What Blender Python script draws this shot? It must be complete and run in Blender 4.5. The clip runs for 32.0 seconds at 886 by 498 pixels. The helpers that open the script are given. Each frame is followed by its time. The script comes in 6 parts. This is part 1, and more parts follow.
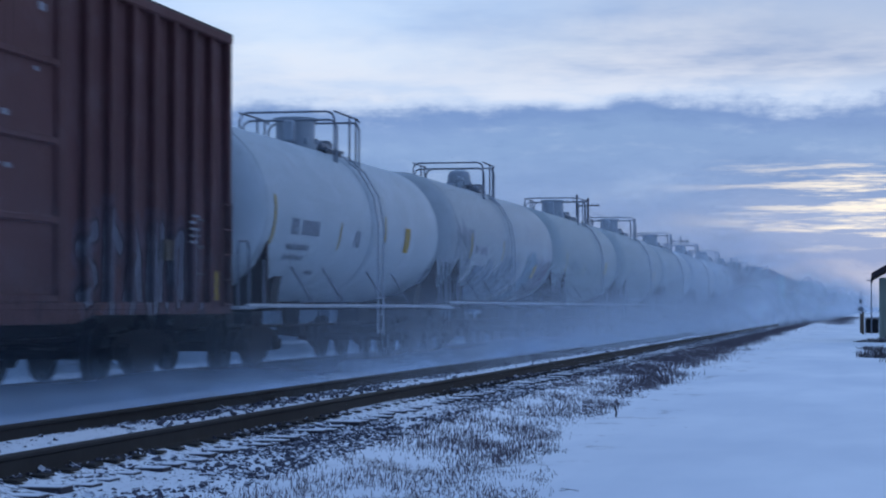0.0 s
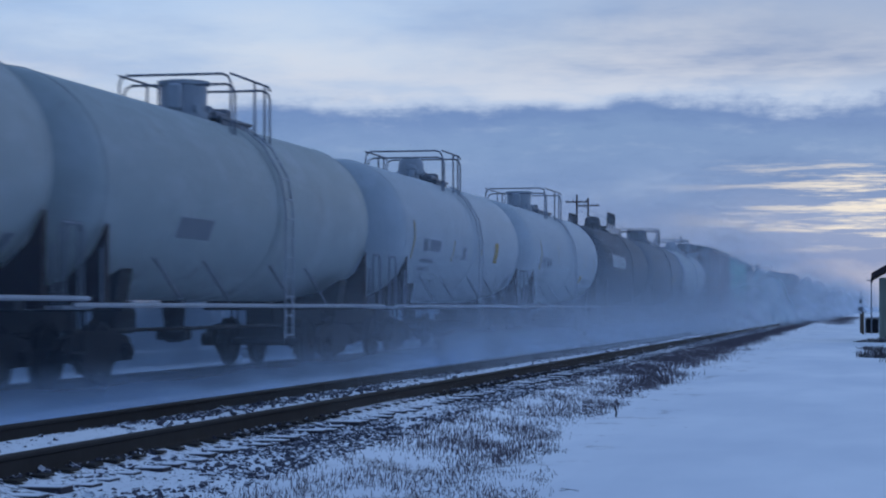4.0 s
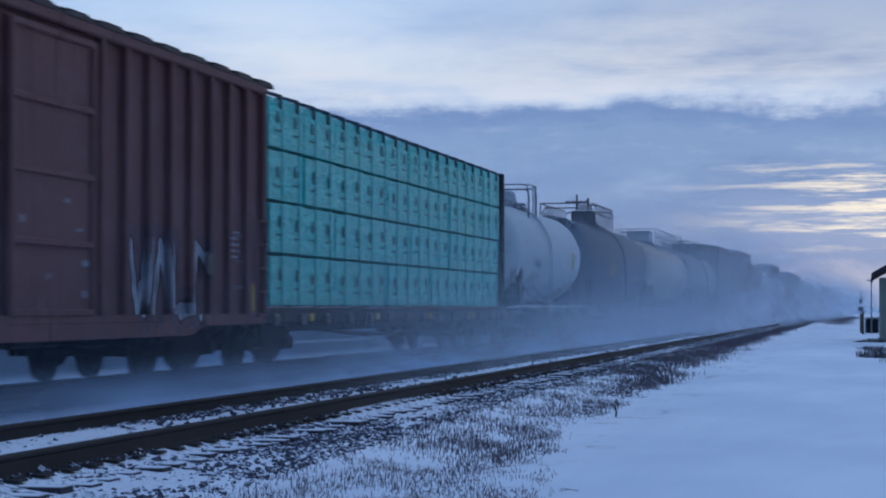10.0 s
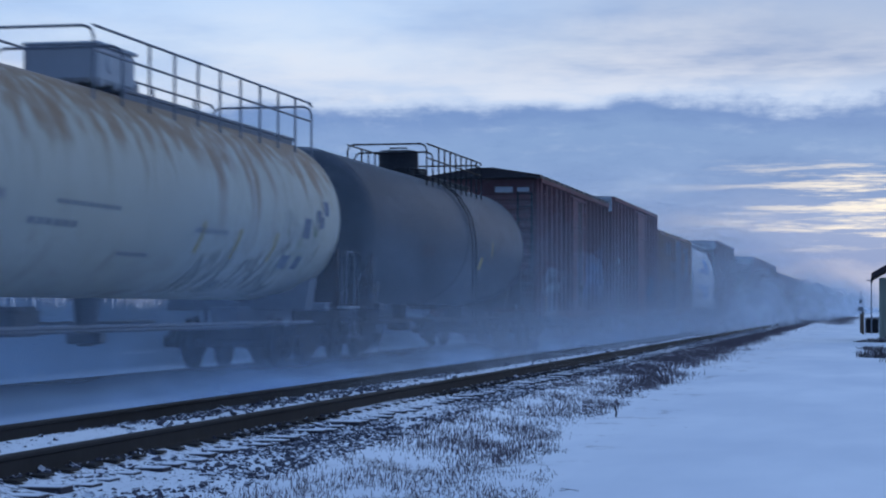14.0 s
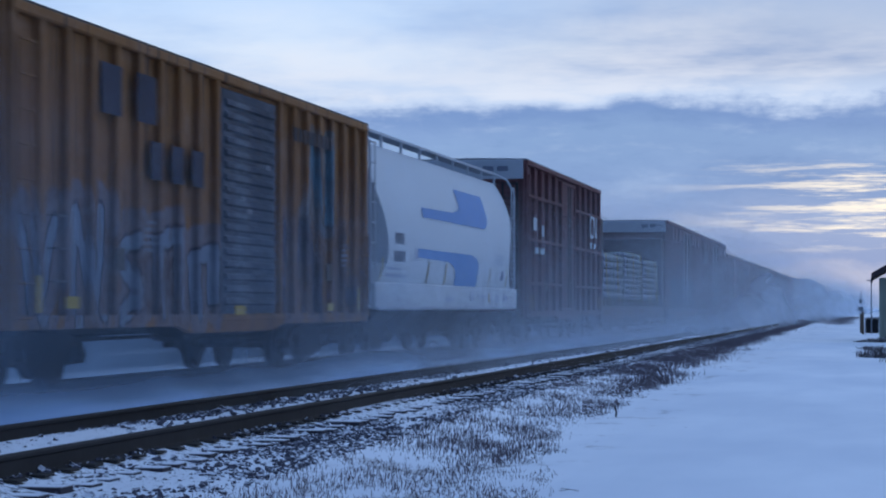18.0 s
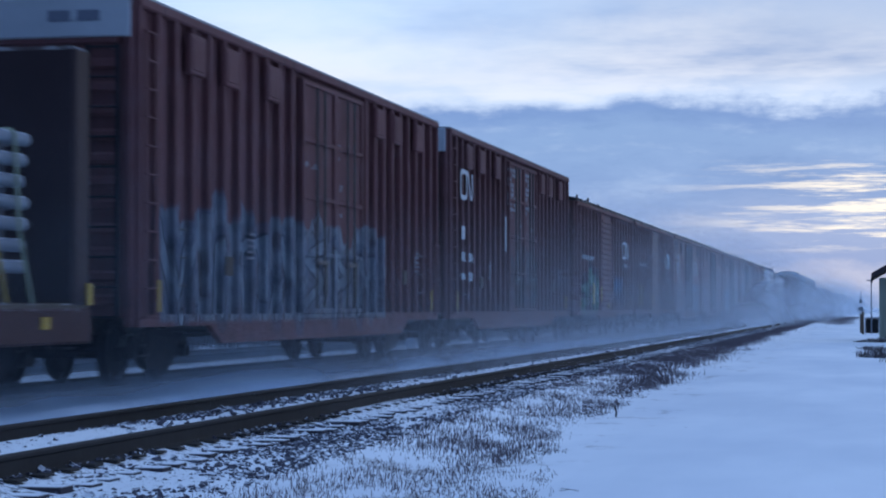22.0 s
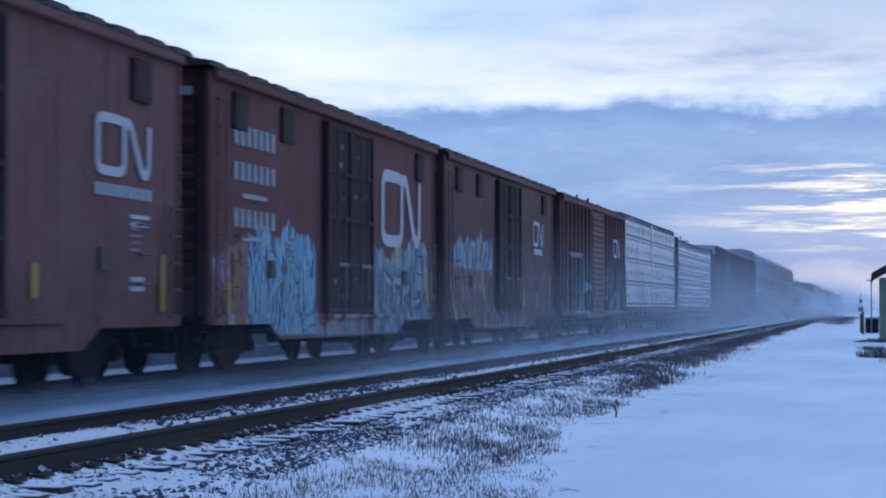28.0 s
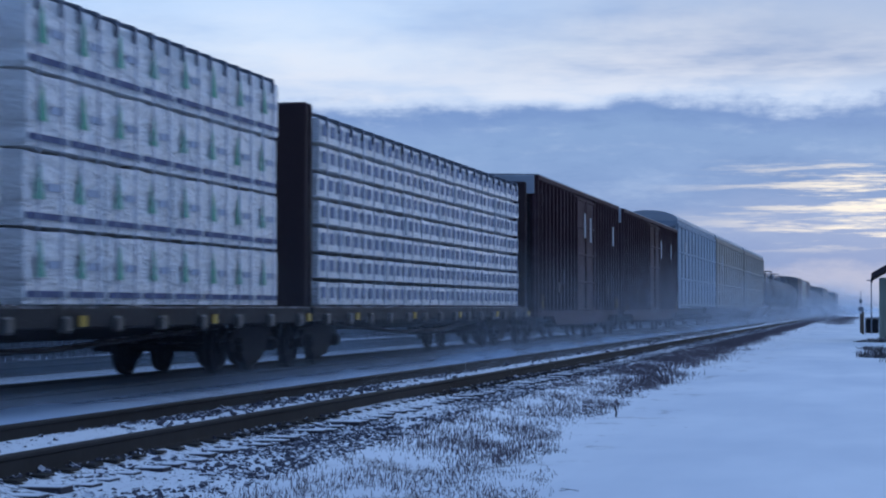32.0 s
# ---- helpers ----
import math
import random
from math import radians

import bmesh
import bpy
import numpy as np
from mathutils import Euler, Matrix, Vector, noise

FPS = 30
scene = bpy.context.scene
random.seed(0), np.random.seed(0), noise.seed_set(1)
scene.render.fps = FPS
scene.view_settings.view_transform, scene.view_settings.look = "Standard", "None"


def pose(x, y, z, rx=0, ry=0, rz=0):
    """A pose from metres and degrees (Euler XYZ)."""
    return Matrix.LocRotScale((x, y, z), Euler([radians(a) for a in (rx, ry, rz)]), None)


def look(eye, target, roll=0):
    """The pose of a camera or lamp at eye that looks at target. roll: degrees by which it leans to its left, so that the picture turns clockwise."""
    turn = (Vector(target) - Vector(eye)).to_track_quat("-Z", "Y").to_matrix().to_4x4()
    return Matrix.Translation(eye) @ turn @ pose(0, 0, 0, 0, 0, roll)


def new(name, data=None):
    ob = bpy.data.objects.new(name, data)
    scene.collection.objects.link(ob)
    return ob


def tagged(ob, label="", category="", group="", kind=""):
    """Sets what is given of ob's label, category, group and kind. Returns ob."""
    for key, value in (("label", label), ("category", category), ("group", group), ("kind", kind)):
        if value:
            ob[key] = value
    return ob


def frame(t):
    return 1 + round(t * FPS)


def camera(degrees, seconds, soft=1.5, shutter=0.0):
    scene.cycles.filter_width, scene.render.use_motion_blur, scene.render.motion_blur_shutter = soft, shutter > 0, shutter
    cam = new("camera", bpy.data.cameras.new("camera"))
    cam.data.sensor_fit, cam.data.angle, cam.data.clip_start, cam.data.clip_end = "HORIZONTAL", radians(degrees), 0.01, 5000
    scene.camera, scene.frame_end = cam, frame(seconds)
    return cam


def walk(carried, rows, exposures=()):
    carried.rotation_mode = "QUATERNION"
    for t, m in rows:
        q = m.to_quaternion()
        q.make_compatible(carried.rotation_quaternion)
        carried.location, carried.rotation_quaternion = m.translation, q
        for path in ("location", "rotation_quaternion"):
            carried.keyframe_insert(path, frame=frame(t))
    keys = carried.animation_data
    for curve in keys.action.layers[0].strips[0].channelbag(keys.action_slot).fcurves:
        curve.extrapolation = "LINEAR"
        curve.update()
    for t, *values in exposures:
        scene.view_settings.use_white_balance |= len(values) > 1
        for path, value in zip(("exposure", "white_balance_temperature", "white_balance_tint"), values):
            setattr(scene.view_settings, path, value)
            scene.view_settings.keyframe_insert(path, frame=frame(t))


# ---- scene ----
SPEED = 18.0          # metres a second, as the train leaves the far distance
TRACK_X = -6.77       # centre of the empty track
TRAIN_X = -10.75      # centre of the track that the train runs on
FAR_X = -15.6         # a third, snowed-in track
RAIL_Z = 0.42         # top of the rails over the snowed road
EYE = (0.0, 0.0, RAIL_Z + 1.042)

cam = camera(23.62, 32.0, soft=2.0, shutter=0.35)
AIM = pose(*EYE, 90 + 1.581, 0, 11.44)
walk(cam, [(0.0, AIM), (32.0, AIM)],
     exposures=[(0.0, 0.42), (1.0, 0.22), (3.0, 0.18), (6.0, 0.16), (7.0, 0.26), (12.0, 0.28), (13.0, 0.32), (17.0, 0.42), (19.0, 0.42), (22.0, 0.56), (24.0, 0.62), (28.0, 0.68), (30.0, 0.62), (32, 0.42)])
scene.cycles.transparent_max_bounces = 140


def progress(t):
    """The train slows a little on its way: seconds at full speed."""
    u = t - 16
    return t - 0.000714 * u * u - 0.0000213 * u ** 3


# ---- node helpers ----
class Tree:
    def __init__(self, tree):
        self.tree = tree
        tree.nodes.clear()

    def node(self, kind, ins=None, **props):
        n = self.tree.nodes.new("ShaderNode" + kind)
        for k, v in props.items():
            if k == "operation":
                n.operation = v
            elif k == "data_type":
                n.data_type = v
            elif k == "blend_type":
                n.blend_type = v
            elif k == "object":
                n.object = v
        for k, v in (ins or {}).items():
            self.set(n.inputs[k], v)
        return n

    def set(self, socket, v):
        if isinstance(v, bpy.types.NodeSocket):
            self.tree.links.new(v, socket)
        else:
            socket.default_value = v

    def math(self, op, a, b=0.0, c=0.0, clamp=False):
        n = self.node("Math", {0: a, 1: b, 2: c}, operation=op)
        n.use_clamp = clamp
        return n.outputs[0]

    def mix(self, fac, a, b, blend="MIX"):
        n = self.node("Mix", None, data_type="RGBA", blend_type=blend)
        self.set(n.inputs[0], fac)
        self.set(n.inputs[6], a if isinstance(a, bpy.types.NodeSocket) else (*a, 1.0)[:4])
        self.set(n.inputs[7], b if isinstance(b, bpy.types.NodeSocket) else (*b, 1.0)[:4])
        return n.outputs[2]

    def noise(self, vec, scale=1.0, detail=4.0, rough=0.55, warp=0.0):
        n = self.node("TexNoise", {"Scale": scale, "Detail": detail, "Roughness": rough, "Distortion": warp})
        if vec is not None:
            self.set(n.inputs["Vector"], vec)
        return n.outputs["Fac"]

    def scaled(self, vec, s, loc=(0, 0, 0)):
        n = self.node("Mapping", {"Vector": vec, "Scale": s, "Location": loc})
        return n.outputs[0]

    def step(self, x, lo, hi):
        n = self.node("MapRange", {"Value": x, "From Min": lo, "From Max": hi})
        n.interpolation_type = "SMOOTHSTEP"
        return n.outputs[0]

    def ramp(self, fac, stops):
        n = self.node("ValToRGB", {"Fac": fac})
        e = n.color_ramp.elements
        while len(e) < len(stops):
            e.new(0.5)
        for el, (p, c) in zip(e, stops):
            el.position, el.color = p, (*c, 1.0)
        return n.outputs["Color"]

    def xyz(self, vec):
        n = self.node("SeparateXYZ", {0: vec})
        return n.outputs[0], n.outputs[1], n.outputs[2]

    def coords(self, ob=None):
        n = self.node("TexCoord", None)
        if ob:
            n.object = ob
        return n.outputs["Object"]

    def bump(self, height, strength=0.3, distance=0.02):
        return self.node("Bump", {"Height": height, "Strength": strength, "Distance": distance}).outputs[0]

    def bsdf(self, color, rough=0.6, metal=0.0, normal=None, spec=0.5):
        n = self.node("BsdfPrincipled", {"Roughness": rough, "Metallic": metal, "Specular IOR Level": spec})
        self.set(n.inputs["Base Color"], color if isinstance(color, bpy.types.NodeSocket) else (*color, 1.0)[:4])
        if normal:
            self.set(n.inputs["Normal"], normal)
        return n.outputs[0]

    def out(self, shader):
        self.node("OutputMaterial", {"Surface": shader})


def material(name):
    m = bpy.data.materials.new(name)
    m.use_nodes = True
    return m, Tree(m.node_tree)


def srgb(r, g, b):
    return tuple((c / 255 / 12.92) if c <= 10 else ((c / 255 + 0.055) / 1.055) ** 2.4 for c in (r, g, b))


# ---- world: dawn under layered cloud, a warm break low down the line ----
world = bpy.data.worlds.new("dawn_sky")
scene.world = world
world.use_nodes = True
W = Tree(world.node_tree)
way = W.node("TexCoord").outputs["Generated"]
dx, dy, dz = W.xyz(way)
el = W.math("DEGREES", W.math("ARCSINE", dz))
az = W.math("DEGREES", W.math("ARCTAN2", dx, dy))
flat = W.node("CombineXYZ", {0: az, 1: el}).outputs[0]
billow = W.noise(W.scaled(flat, (0.14, 0.42, 1), (3.1, 0.4, 0)), 1.0, 6, 0.6)
wisp = W.noise(W.scaled(flat, (0.12, 0.7, 1), (1.0, 2.2, 0)), 1.0, 5, 0.6)
sweep = W.noise(W.scaled(flat, (0.09, 0.05, 1), (5.3, 1.0, 0)), 1.0, 2, 0.5)
bent = W.math("MULTIPLY_ADD", W.math("SUBTRACT", billow, 0.5), 2.0, el)
bent = W.math("MULTIPLY_ADD", W.math("SUBTRACT", wisp, 0.5), 1.3, bent)
bent = W.math("MULTIPLY_ADD", W.math("SUBTRACT", sweep, 0.5), 1.6, bent)
frill = W.noise(W.scaled(flat, (0.75, 1.3, 1), (2.2, 6.1, 0)), 1.0, 6, 0.62)
bent = W.math("MULTIPLY_ADD", W.math("SUBTRACT", frill, 0.5), 0.9, bent)
rise = W.math("MINIMUM", W.math("MAXIMUM", W.math("ADD", az, 8.0), 0.0), 10.0)
bent = W.math("MULTIPLY_ADD", rise, -0.035, bent)
layers = W.ramp(W.math("DIVIDE", bent, 30.0), [
    (0.000, srgb(136, 152, 190)), (0.020, srgb(166, 166, 192)), (0.036, srgb(122, 140, 184)),
    (0.066, srgb(138, 152, 190)), (0.096, srgb(118, 140, 184)), (0.140, srgb(124, 147, 189)), (0.166, srgb(110, 134, 182)),
    (0.179, srgb(184, 192, 218)), (0.225, srgb(200, 206, 226)), (0.290, srgb(176, 194, 228)),
    (0.62, srgb(180, 206, 248)), (1.0, srgb(162, 194, 248))])
inside = W.math("MULTIPLY", W.step(el, 2.6, 3.4), W.step(el, 5.4, 4.6))
layers = W.mix(W.math("MULTIPLY", inside, W.math("MULTIPLY", W.step(billow, 0.45, 0.75), 0.5)), layers, srgb(150, 168, 206))
tuft = W.noise(W.scaled(flat, (0.30, 1.1, 1), (9.1, 3.0, 0)), 1.0, 7, 0.68)
layers = W.mix(W.math("MULTIPLY", W.math("MULTIPLY", W.step(el, 1.2, 2.4), W.step(el, 6.2, 5.0)), W.math("MULTIPLY", W.step(tuft, 0.50, 0.72), 0.45)), layers, srgb(158, 172, 204))
layers = W.mix(W.math("MULTIPLY", W.math("MULTIPLY", W.step(el, 1.2, 2.4), W.step(el, 6.2, 5.0)), W.math("MULTIPLY", W.step(tuft, 0.48, 0.28), 0.55)), layers, srgb(102, 128, 174))
veil = W.step(W.noise(W.scaled(flat, (0.10, 0.42, 1), (7.0, 0, 0)), 1.0, 5, 0.6), 0.36, 0.70)
high = W.step(el, 5.6, 6.6)
layers = W.mix(W.math("MULTIPLY", W.math("MULTIPLY", veil, high), 0.75), layers, srgb(152, 172, 212))
streak = W.step(W.noise(W.scaled(flat, (0.18, 2.7, 1), (0.35, 0.62, 0)), 1.0, 7, 0.70), 0.475, 0.62)
low = W.math("MULTIPLY", W.step(el, 1.3, 1.9), W.step(el, 4.2, 3.4))
glow = W.step(W.math("ABSOLUTE", W.math("SUBTRACT", az, 6.0)), 12.5, 5.0)
lit = W.math("MULTIPLY", W.math("MULTIPLY", streak, low), glow)
layers = W.mix(W.math("MULTIPLY", high, W.step(az, -16.0, -2.0)), layers, W.mix(1.0, layers, (0.72, 0.715, 0.76), "MULTIPLY"))
rim = W.math("MULTIPLY", W.math("MULTIPLY", W.step(bent, 5.3, 5.7), W.step(bent, 8.0, 6.0)), W.step(wisp, 0.40, 0.62))
layers = W.mix(W.math("MULTIPLY", rim, 0.55), layers, srgb(222, 214, 222))
warm = W.math("MULTIPLY", W.math("MULTIPLY", W.step(el, 0.0, 1.6), W.step(el, 3.6, 2.0)), W.step(az, -9.0, 4.0))
layers = W.mix(W.math("MULTIPLY", warm, 0.1), layers, srgb(206, 196, 206))
clouds = W.mix(lit, layers, (0.96, 0.78, 0.66))
east = W.math("MULTIPLY_ADD", dx, 0.139, W.math("MULTIPLY_ADD", dy, 0.990, W.math("MULTIPLY", dz, 0.75)))
clouds = W.mix(W.step(east, -0.55, 0.95), W.mix(1.0, clouds, (0.20, 0.27, 0.40), "MULTIPLY"), clouds)
nishita = W.node("TexSky")
nishita.sky_type = "NISHITA"
nishita.sun_disc = False
nishita.sun_elevation = radians(5)
nishita.sun_rotation = radians(14)
veiled = W.mix(0.97, W.mix(1.0, nishita.outputs[0], (0.05, 0.05, 0.05), "MULTIPLY"), clouds)
W.node("OutputWorld", {"Surface": W.node("Background", {"Color": W.mix(1.0, veiled, (0.88, 0.985, 1.0), "MULTIPLY"), "Strength": 1.0}).outputs[0]})

sun = new("sun", bpy.data.lights.new("sun", "SUN"))
sun.data.energy, sun.data.angle, sun.data.color = 0.12, radians(30), (1.0, 0.95, 0.9)
sun.matrix_world = look((0, 0, 30), (0 - 30 * math.sin(radians(14)), -30 * math.cos(radians(14)), 24))


# ---- materials ----
def up_facing(g):
    return g.xyz(g.node("NewGeometry").outputs["Normal"])[2]


def ground_material():
    """Snow on the road, thin snow over dark ballast by the tracks, bare tufts on the verge."""
    m, g = material("snowy_ground")
    p = g.coords()
    x, y, z = g.xyz(p)
    big = g.noise(g.scaled(p, (0.3, 0.1, 1)), 1.0, 4)
    fine = g.noise(p, 11.0, 5, 0.65)
    snow = g.mix(g.step(big, 0.3, 0.7), (0.73, 0.77, 0.83), (0.90, 0.92, 0.95))
    lane = g.noise(g.scaled(p, (1.7, 0.05, 1)), 1.0, 3, 0.5)
    snow = g.mix(g.math("MULTIPLY", g.step(lane, 0.52, 0.72), 0.15), snow, (0.62, 0.67, 0.74))
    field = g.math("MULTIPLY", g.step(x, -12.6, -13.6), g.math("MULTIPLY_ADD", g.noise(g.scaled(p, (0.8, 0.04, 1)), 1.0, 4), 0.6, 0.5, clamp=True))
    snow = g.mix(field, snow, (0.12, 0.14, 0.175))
    snow = g.mix(g.math("MULTIPLY", fine, 0.10), snow, (0.6, 0.63, 0.7))
    stones = g.noise(g.scaled(p, (1, 0.75, 1)), 17.0, 4, 0.7)
    patch = g.noise(g.scaled(p, (0.7, 0.25, 1)), 1.0, 3)
    bed = g.math("MULTIPLY", g.math("MULTIPLY", g.step(x, -4.6, -5.3), g.step(x, -14.2, -13.2)), g.math("SUBTRACT", 1.0, g.math("MULTIPLY", 0.55, g.math("MULTIPLY", g.step(x, -5.7, -6.1), g.step(x, -7.7, -7.4)))))
    hidden = g.math("ADD", stones, g.math("MULTIPLY", g.math("SUBTRACT", patch, 0.5), 0.35))
    bare = g.math("MULTIPLY", g.step(hidden, 0.585, 0.63), bed)
    # Wind-swept bed by the train, greyed further to paint in the train's shade.
    swept_shade = g.math("MULTIPLY", g.step(x, -8.8, -10.0), g.step(x, -15.0, -13.6))
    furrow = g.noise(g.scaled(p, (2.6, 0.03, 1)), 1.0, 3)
    snow = g.mix(g.math("MULTIPLY", swept_shade, g.math("MULTIPLY_ADD", furrow, 0.7, 0.12, clamp=True)), snow, (0.28, 0.32, 0.40))
    bare = g.math("MULTIPLY", bare, g.math("SUBTRACT", 1.0, g.math("MULTIPLY", swept_shade, 0.7)))
    soil = g.mix(stones, (0.03, 0.032, 0.04), (0.10, 0.10, 0.115))
    edge = g.math("MULTIPLY", g.step(x, -2.4, -3.2), g.step(x, -4.7, -4.2))
    weed = g.math("MULTIPLY", g.step(g.noise(g.scaled(p, (1.6, 0.8, 1)), 1.0, 5, 0.7), 0.55, 0.68), edge)
    col = g.mix(g.math("MULTIPLY", weed, 0.55), snow, (0.16, 0.14, 0.13))
    col = g.mix(bare, col, soil)
    h = g.math("ADD", g.math("MULTIPLY", fine, 0.3), g.math("MULTIPLY", stones, bed))
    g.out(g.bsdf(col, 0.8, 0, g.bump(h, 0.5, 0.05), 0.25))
    return m


def dusted(name, base, rough=0.7, metal=0.0, snow=0.8, var=0.3, scale=6.0, lo=0.45, hi=0.6):
    """A plain outdoor surface with grain, and snow caught on its upper faces."""
    m, g = material(name)
    p = g.coords()
    n1 = g.noise(p, scale, 4, 0.6)
    n2 = g.noise(p, scale * 0.13, 3)
    dark = tuple(c * (1 - var) for c in base)
    light = tuple(min(1, c * (1 + var)) for c in base)
    col = g.mix(g.math("MULTIPLY_ADD", n2, 0.6, g.math("MULTIPLY", n1, 0.4)), dark, light)
    cover = g.math("MULTIPLY", g.step(up_facing(g), 0.5, 0.9), g.step(g.noise(p, 3.5, 4, 0.65), lo, hi))
    col = g.mix(g.math("MULTIPLY", cover, snow), col, (0.82, 0.85, 0.9))
    g.out(g.bsdf(col, max(rough, 0.6), metal, g.bump(n1, 0.3, 0.01), 0.05))
    return m


# pen strokes of sprayed tags, in a unit square
STROKES = (((0.1, 0.0), (0.2, 1.0), (0.9, 0.75)), ((0.0, 1.0), (0.05, 0.0), (0.8, 0.1)), ((0.0, 0.0), (0.45, 1.0), (0.9, 0.0)), ((0.8, 0.9), (0.1, 0.7), (0.8, 0.35), (0.1, 0.05)),
           ((0.1, 0.0), (0.1, 1.0), (0.85, 0.7), (0.15, 0.45)), ((0.45, 0.0), (0.5, 1.0)), ((0.0, 1.0), (0.4, 0.0), (0.85, 1.0)), ((0.1, 0.0), (0.15, 1.0), (0.75, 0.1), (0.85, 1.0)), ((0.2, 0.1), (0.1, 0.8), (0.8, 0.9), (0.8, 0.2)))


def paint(name, base, rough=0.5, rust=0.25, rust_col=(0.13, 0.06, 0.035), fade=0.25, frost=0.2, car=None, tags=(), top_rust=None, spec=0.12):
    """Weathered car paint: fading, streaks down the sides, road dirt and blown snow; tags: sprayed areas (y0, y1, z0, z1, colour, colour, wear)."""
    m, g = material(name)
    p = g.coords(car)
    x, y, z = g.xyz(p)
    n1 = g.noise(p, 0.55, 4, 0.6)
    n2 = g.noise(p, 18.0, 4, 0.7)
    run = g.noise(g.scaled(p, (3.0, 3.0, 0.22)), 1.0, 5, 0.65)
    dark = tuple(c * (1 - fade) for c in base)
    light = tuple(min(1, c * (1 + fade) + 0.01) for c in base)
    col = g.mix(g.math("MULTIPLY_ADD", n2, 0.25, g.math("MULTIPLY", n1, 0.75)), dark, light)
    col = g.mix(g.math("MULTIPLY", g.step(run, 0.5, 0.72), rust), col, rust_col)
    if top_rust:
        z0, z1, amount, colour = top_rust
        drip = g.math("MULTIPLY_ADD", g.math("SUBTRACT", run, 0.5), 4.2, z)
        col = g.mix(g.math("MULTIPLY", g.step(drip, z0, z1), amount), col, colour)
    if tags:
        shake = g.node("CombineXYZ", {1: g.math("MULTIPLY_ADD", g.noise(p, 1.7, 3, 0.6), 0.34, y), 2: g.math("MULTIPLY_ADD", g.noise(g.scaled(p, (1, 1, 1), (4, 9, 2)), 1.5, 3, 0.6), 0.34, z)}).outputs[0]
        scuff = g.math("MULTIPLY_ADD", g.step(g.noise(g.scaled(p, (1, 3.2, 0.7)), 2.4, 4, 0.7), 0.30, 0.5), 0.55, 0.35)
        blend = g.noise(g.scaled(p, (1, 1.2, 1.6), (2, 2, 7)), 1.2, 3, 0.6)
    for i, (y0, y1, z0, z1, ca, cb, keep, *fine) in enumerate(tags):
        if keep >= 1:                    # a field of overlapping colours, ragged along its top
            lift = g.math("MULTIPLY_ADD", g.math("SUBTRACT", g.noise(g.scaled(p, (0, 1, 0.4), (0, 3.1 * i, 0)), 0.9, 2, 0.5), 0.5), 1.5, z)
            field = g.math("MULTIPLY", g.math("MULTIPLY", g.step(y, y0, y0 + 0.25), g.step(y, y1, y1 - 0.25)), g.math("MULTIPLY", g.step(z, z0, z0 + 0.1), g.step(lift, z1, z1 - 0.1)))
            na = g.noise(g.scaled(p, (0, 1, 0.75), (0, 7.7 * i + 1, 3)), 1.5, 2, 0.5, 0.6)
            nb = g.noise(g.scaled(p, (0, 1.4, 0.8), (0, 2.3 * i, 9)), 2.1, 3, 0.55, 0.8)
            hue = g.mix(g.step(na, 0.45, 0.52), ca, cb)
            hue = g.mix(g.step(nb, 0.57, 0.62), hue, fine[0])
            hue = g.mix(g.math("MULTIPLY", g.step(nb, 0.43, 0.38), 0.8), hue, tuple(0.2 * c for c in cb))
            col = g.mix(g.math("MULTIPLY", field, g.math("MULTIPLY", scuff, 0.95)), col, hue)
            continue
        rnd = random.Random(int(abs(y0) * 131 + z1 * 77 + i * 17))
        pen = fine[0] if fine else 1.0
        tall, count = z1 - z0, max(2, min(16 // max(1, sum(q[6] < 1 for q in tags)), 7, round(pen * (y1 - y0) / 0.85)))
        pitch, near, thick = (y1 - y0) / count, None, (0.055 * (z1 - z0) + 0.02) / pen
        for k in range(count):
            sign = STROKES[rnd.randrange(len(STROKES))]
            dip, grow = rnd.uniform(0, 0.14), rnd.uniform(0.74, 1.0)
            pts = [Vector((0, y0 + pitch * (k + 0.1 + 0.86 * u) + 0.17, z0 + tall * (dip + grow * v * 0.9) + 0.17)) for u, v in sign]
            for a, b in zip(pts, pts[1:]):
                run_ab = b - a
                off = g.node("VectorMath", {0: shake, 1: tuple(a)}, operation="SUBTRACT").outputs[0]
                along = g.math("MULTIPLY", g.node("VectorMath", {0: off, 1: tuple(run_ab)}, operation="DOT_PRODUCT").outputs["Value"], 1 / max(1e-4, run_ab.length_squared), clamp=True)
                foot = g.node("VectorMath", {0: tuple(run_ab), 3: along}, operation="SCALE").outputs[0]
                d = g.node("VectorMath", {0: off, 1: foot}, operation="DISTANCE").outputs["Value"]
                near = d if near is None else g.math("MINIMUM", near, d)
        spread = 0.06 + (0.04 + 0.42 * keep) * thick / 0.1
        fill = g.mix(g.step(blend, 0.4, 0.6), ca, tuple(min(1, 0.55 * c + 0.45 * e) for c, e in zip(ca, cb)))
        worn = g.math("MULTIPLY", scuff, min(1.0, 0.55 + 0.6 * keep))
        col = g.mix(g.math("MULTIPLY", g.step(near, thick + spread, thick + spread * 0.8), g.math("MULTIPLY", worn, 0.62)), col, g.mix(g.step(blend, 0.52, 0.4), cb, tuple(0.5 * c for c in cb)))
        col = g.mix(g.math("MULTIPLY", g.step(near, thick + 0.075, thick + 0.04), g.math("MULTIPLY", worn, 0.8)), col, tuple(0.16 * c for c in cb))
        col = g.mix(g.math("MULTIPLY", g.step(near, thick + 0.02, thick - 0.015), worn), col, fill)
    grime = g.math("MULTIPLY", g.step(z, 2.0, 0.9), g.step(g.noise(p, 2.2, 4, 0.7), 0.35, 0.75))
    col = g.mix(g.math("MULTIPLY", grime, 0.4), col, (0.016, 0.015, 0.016))
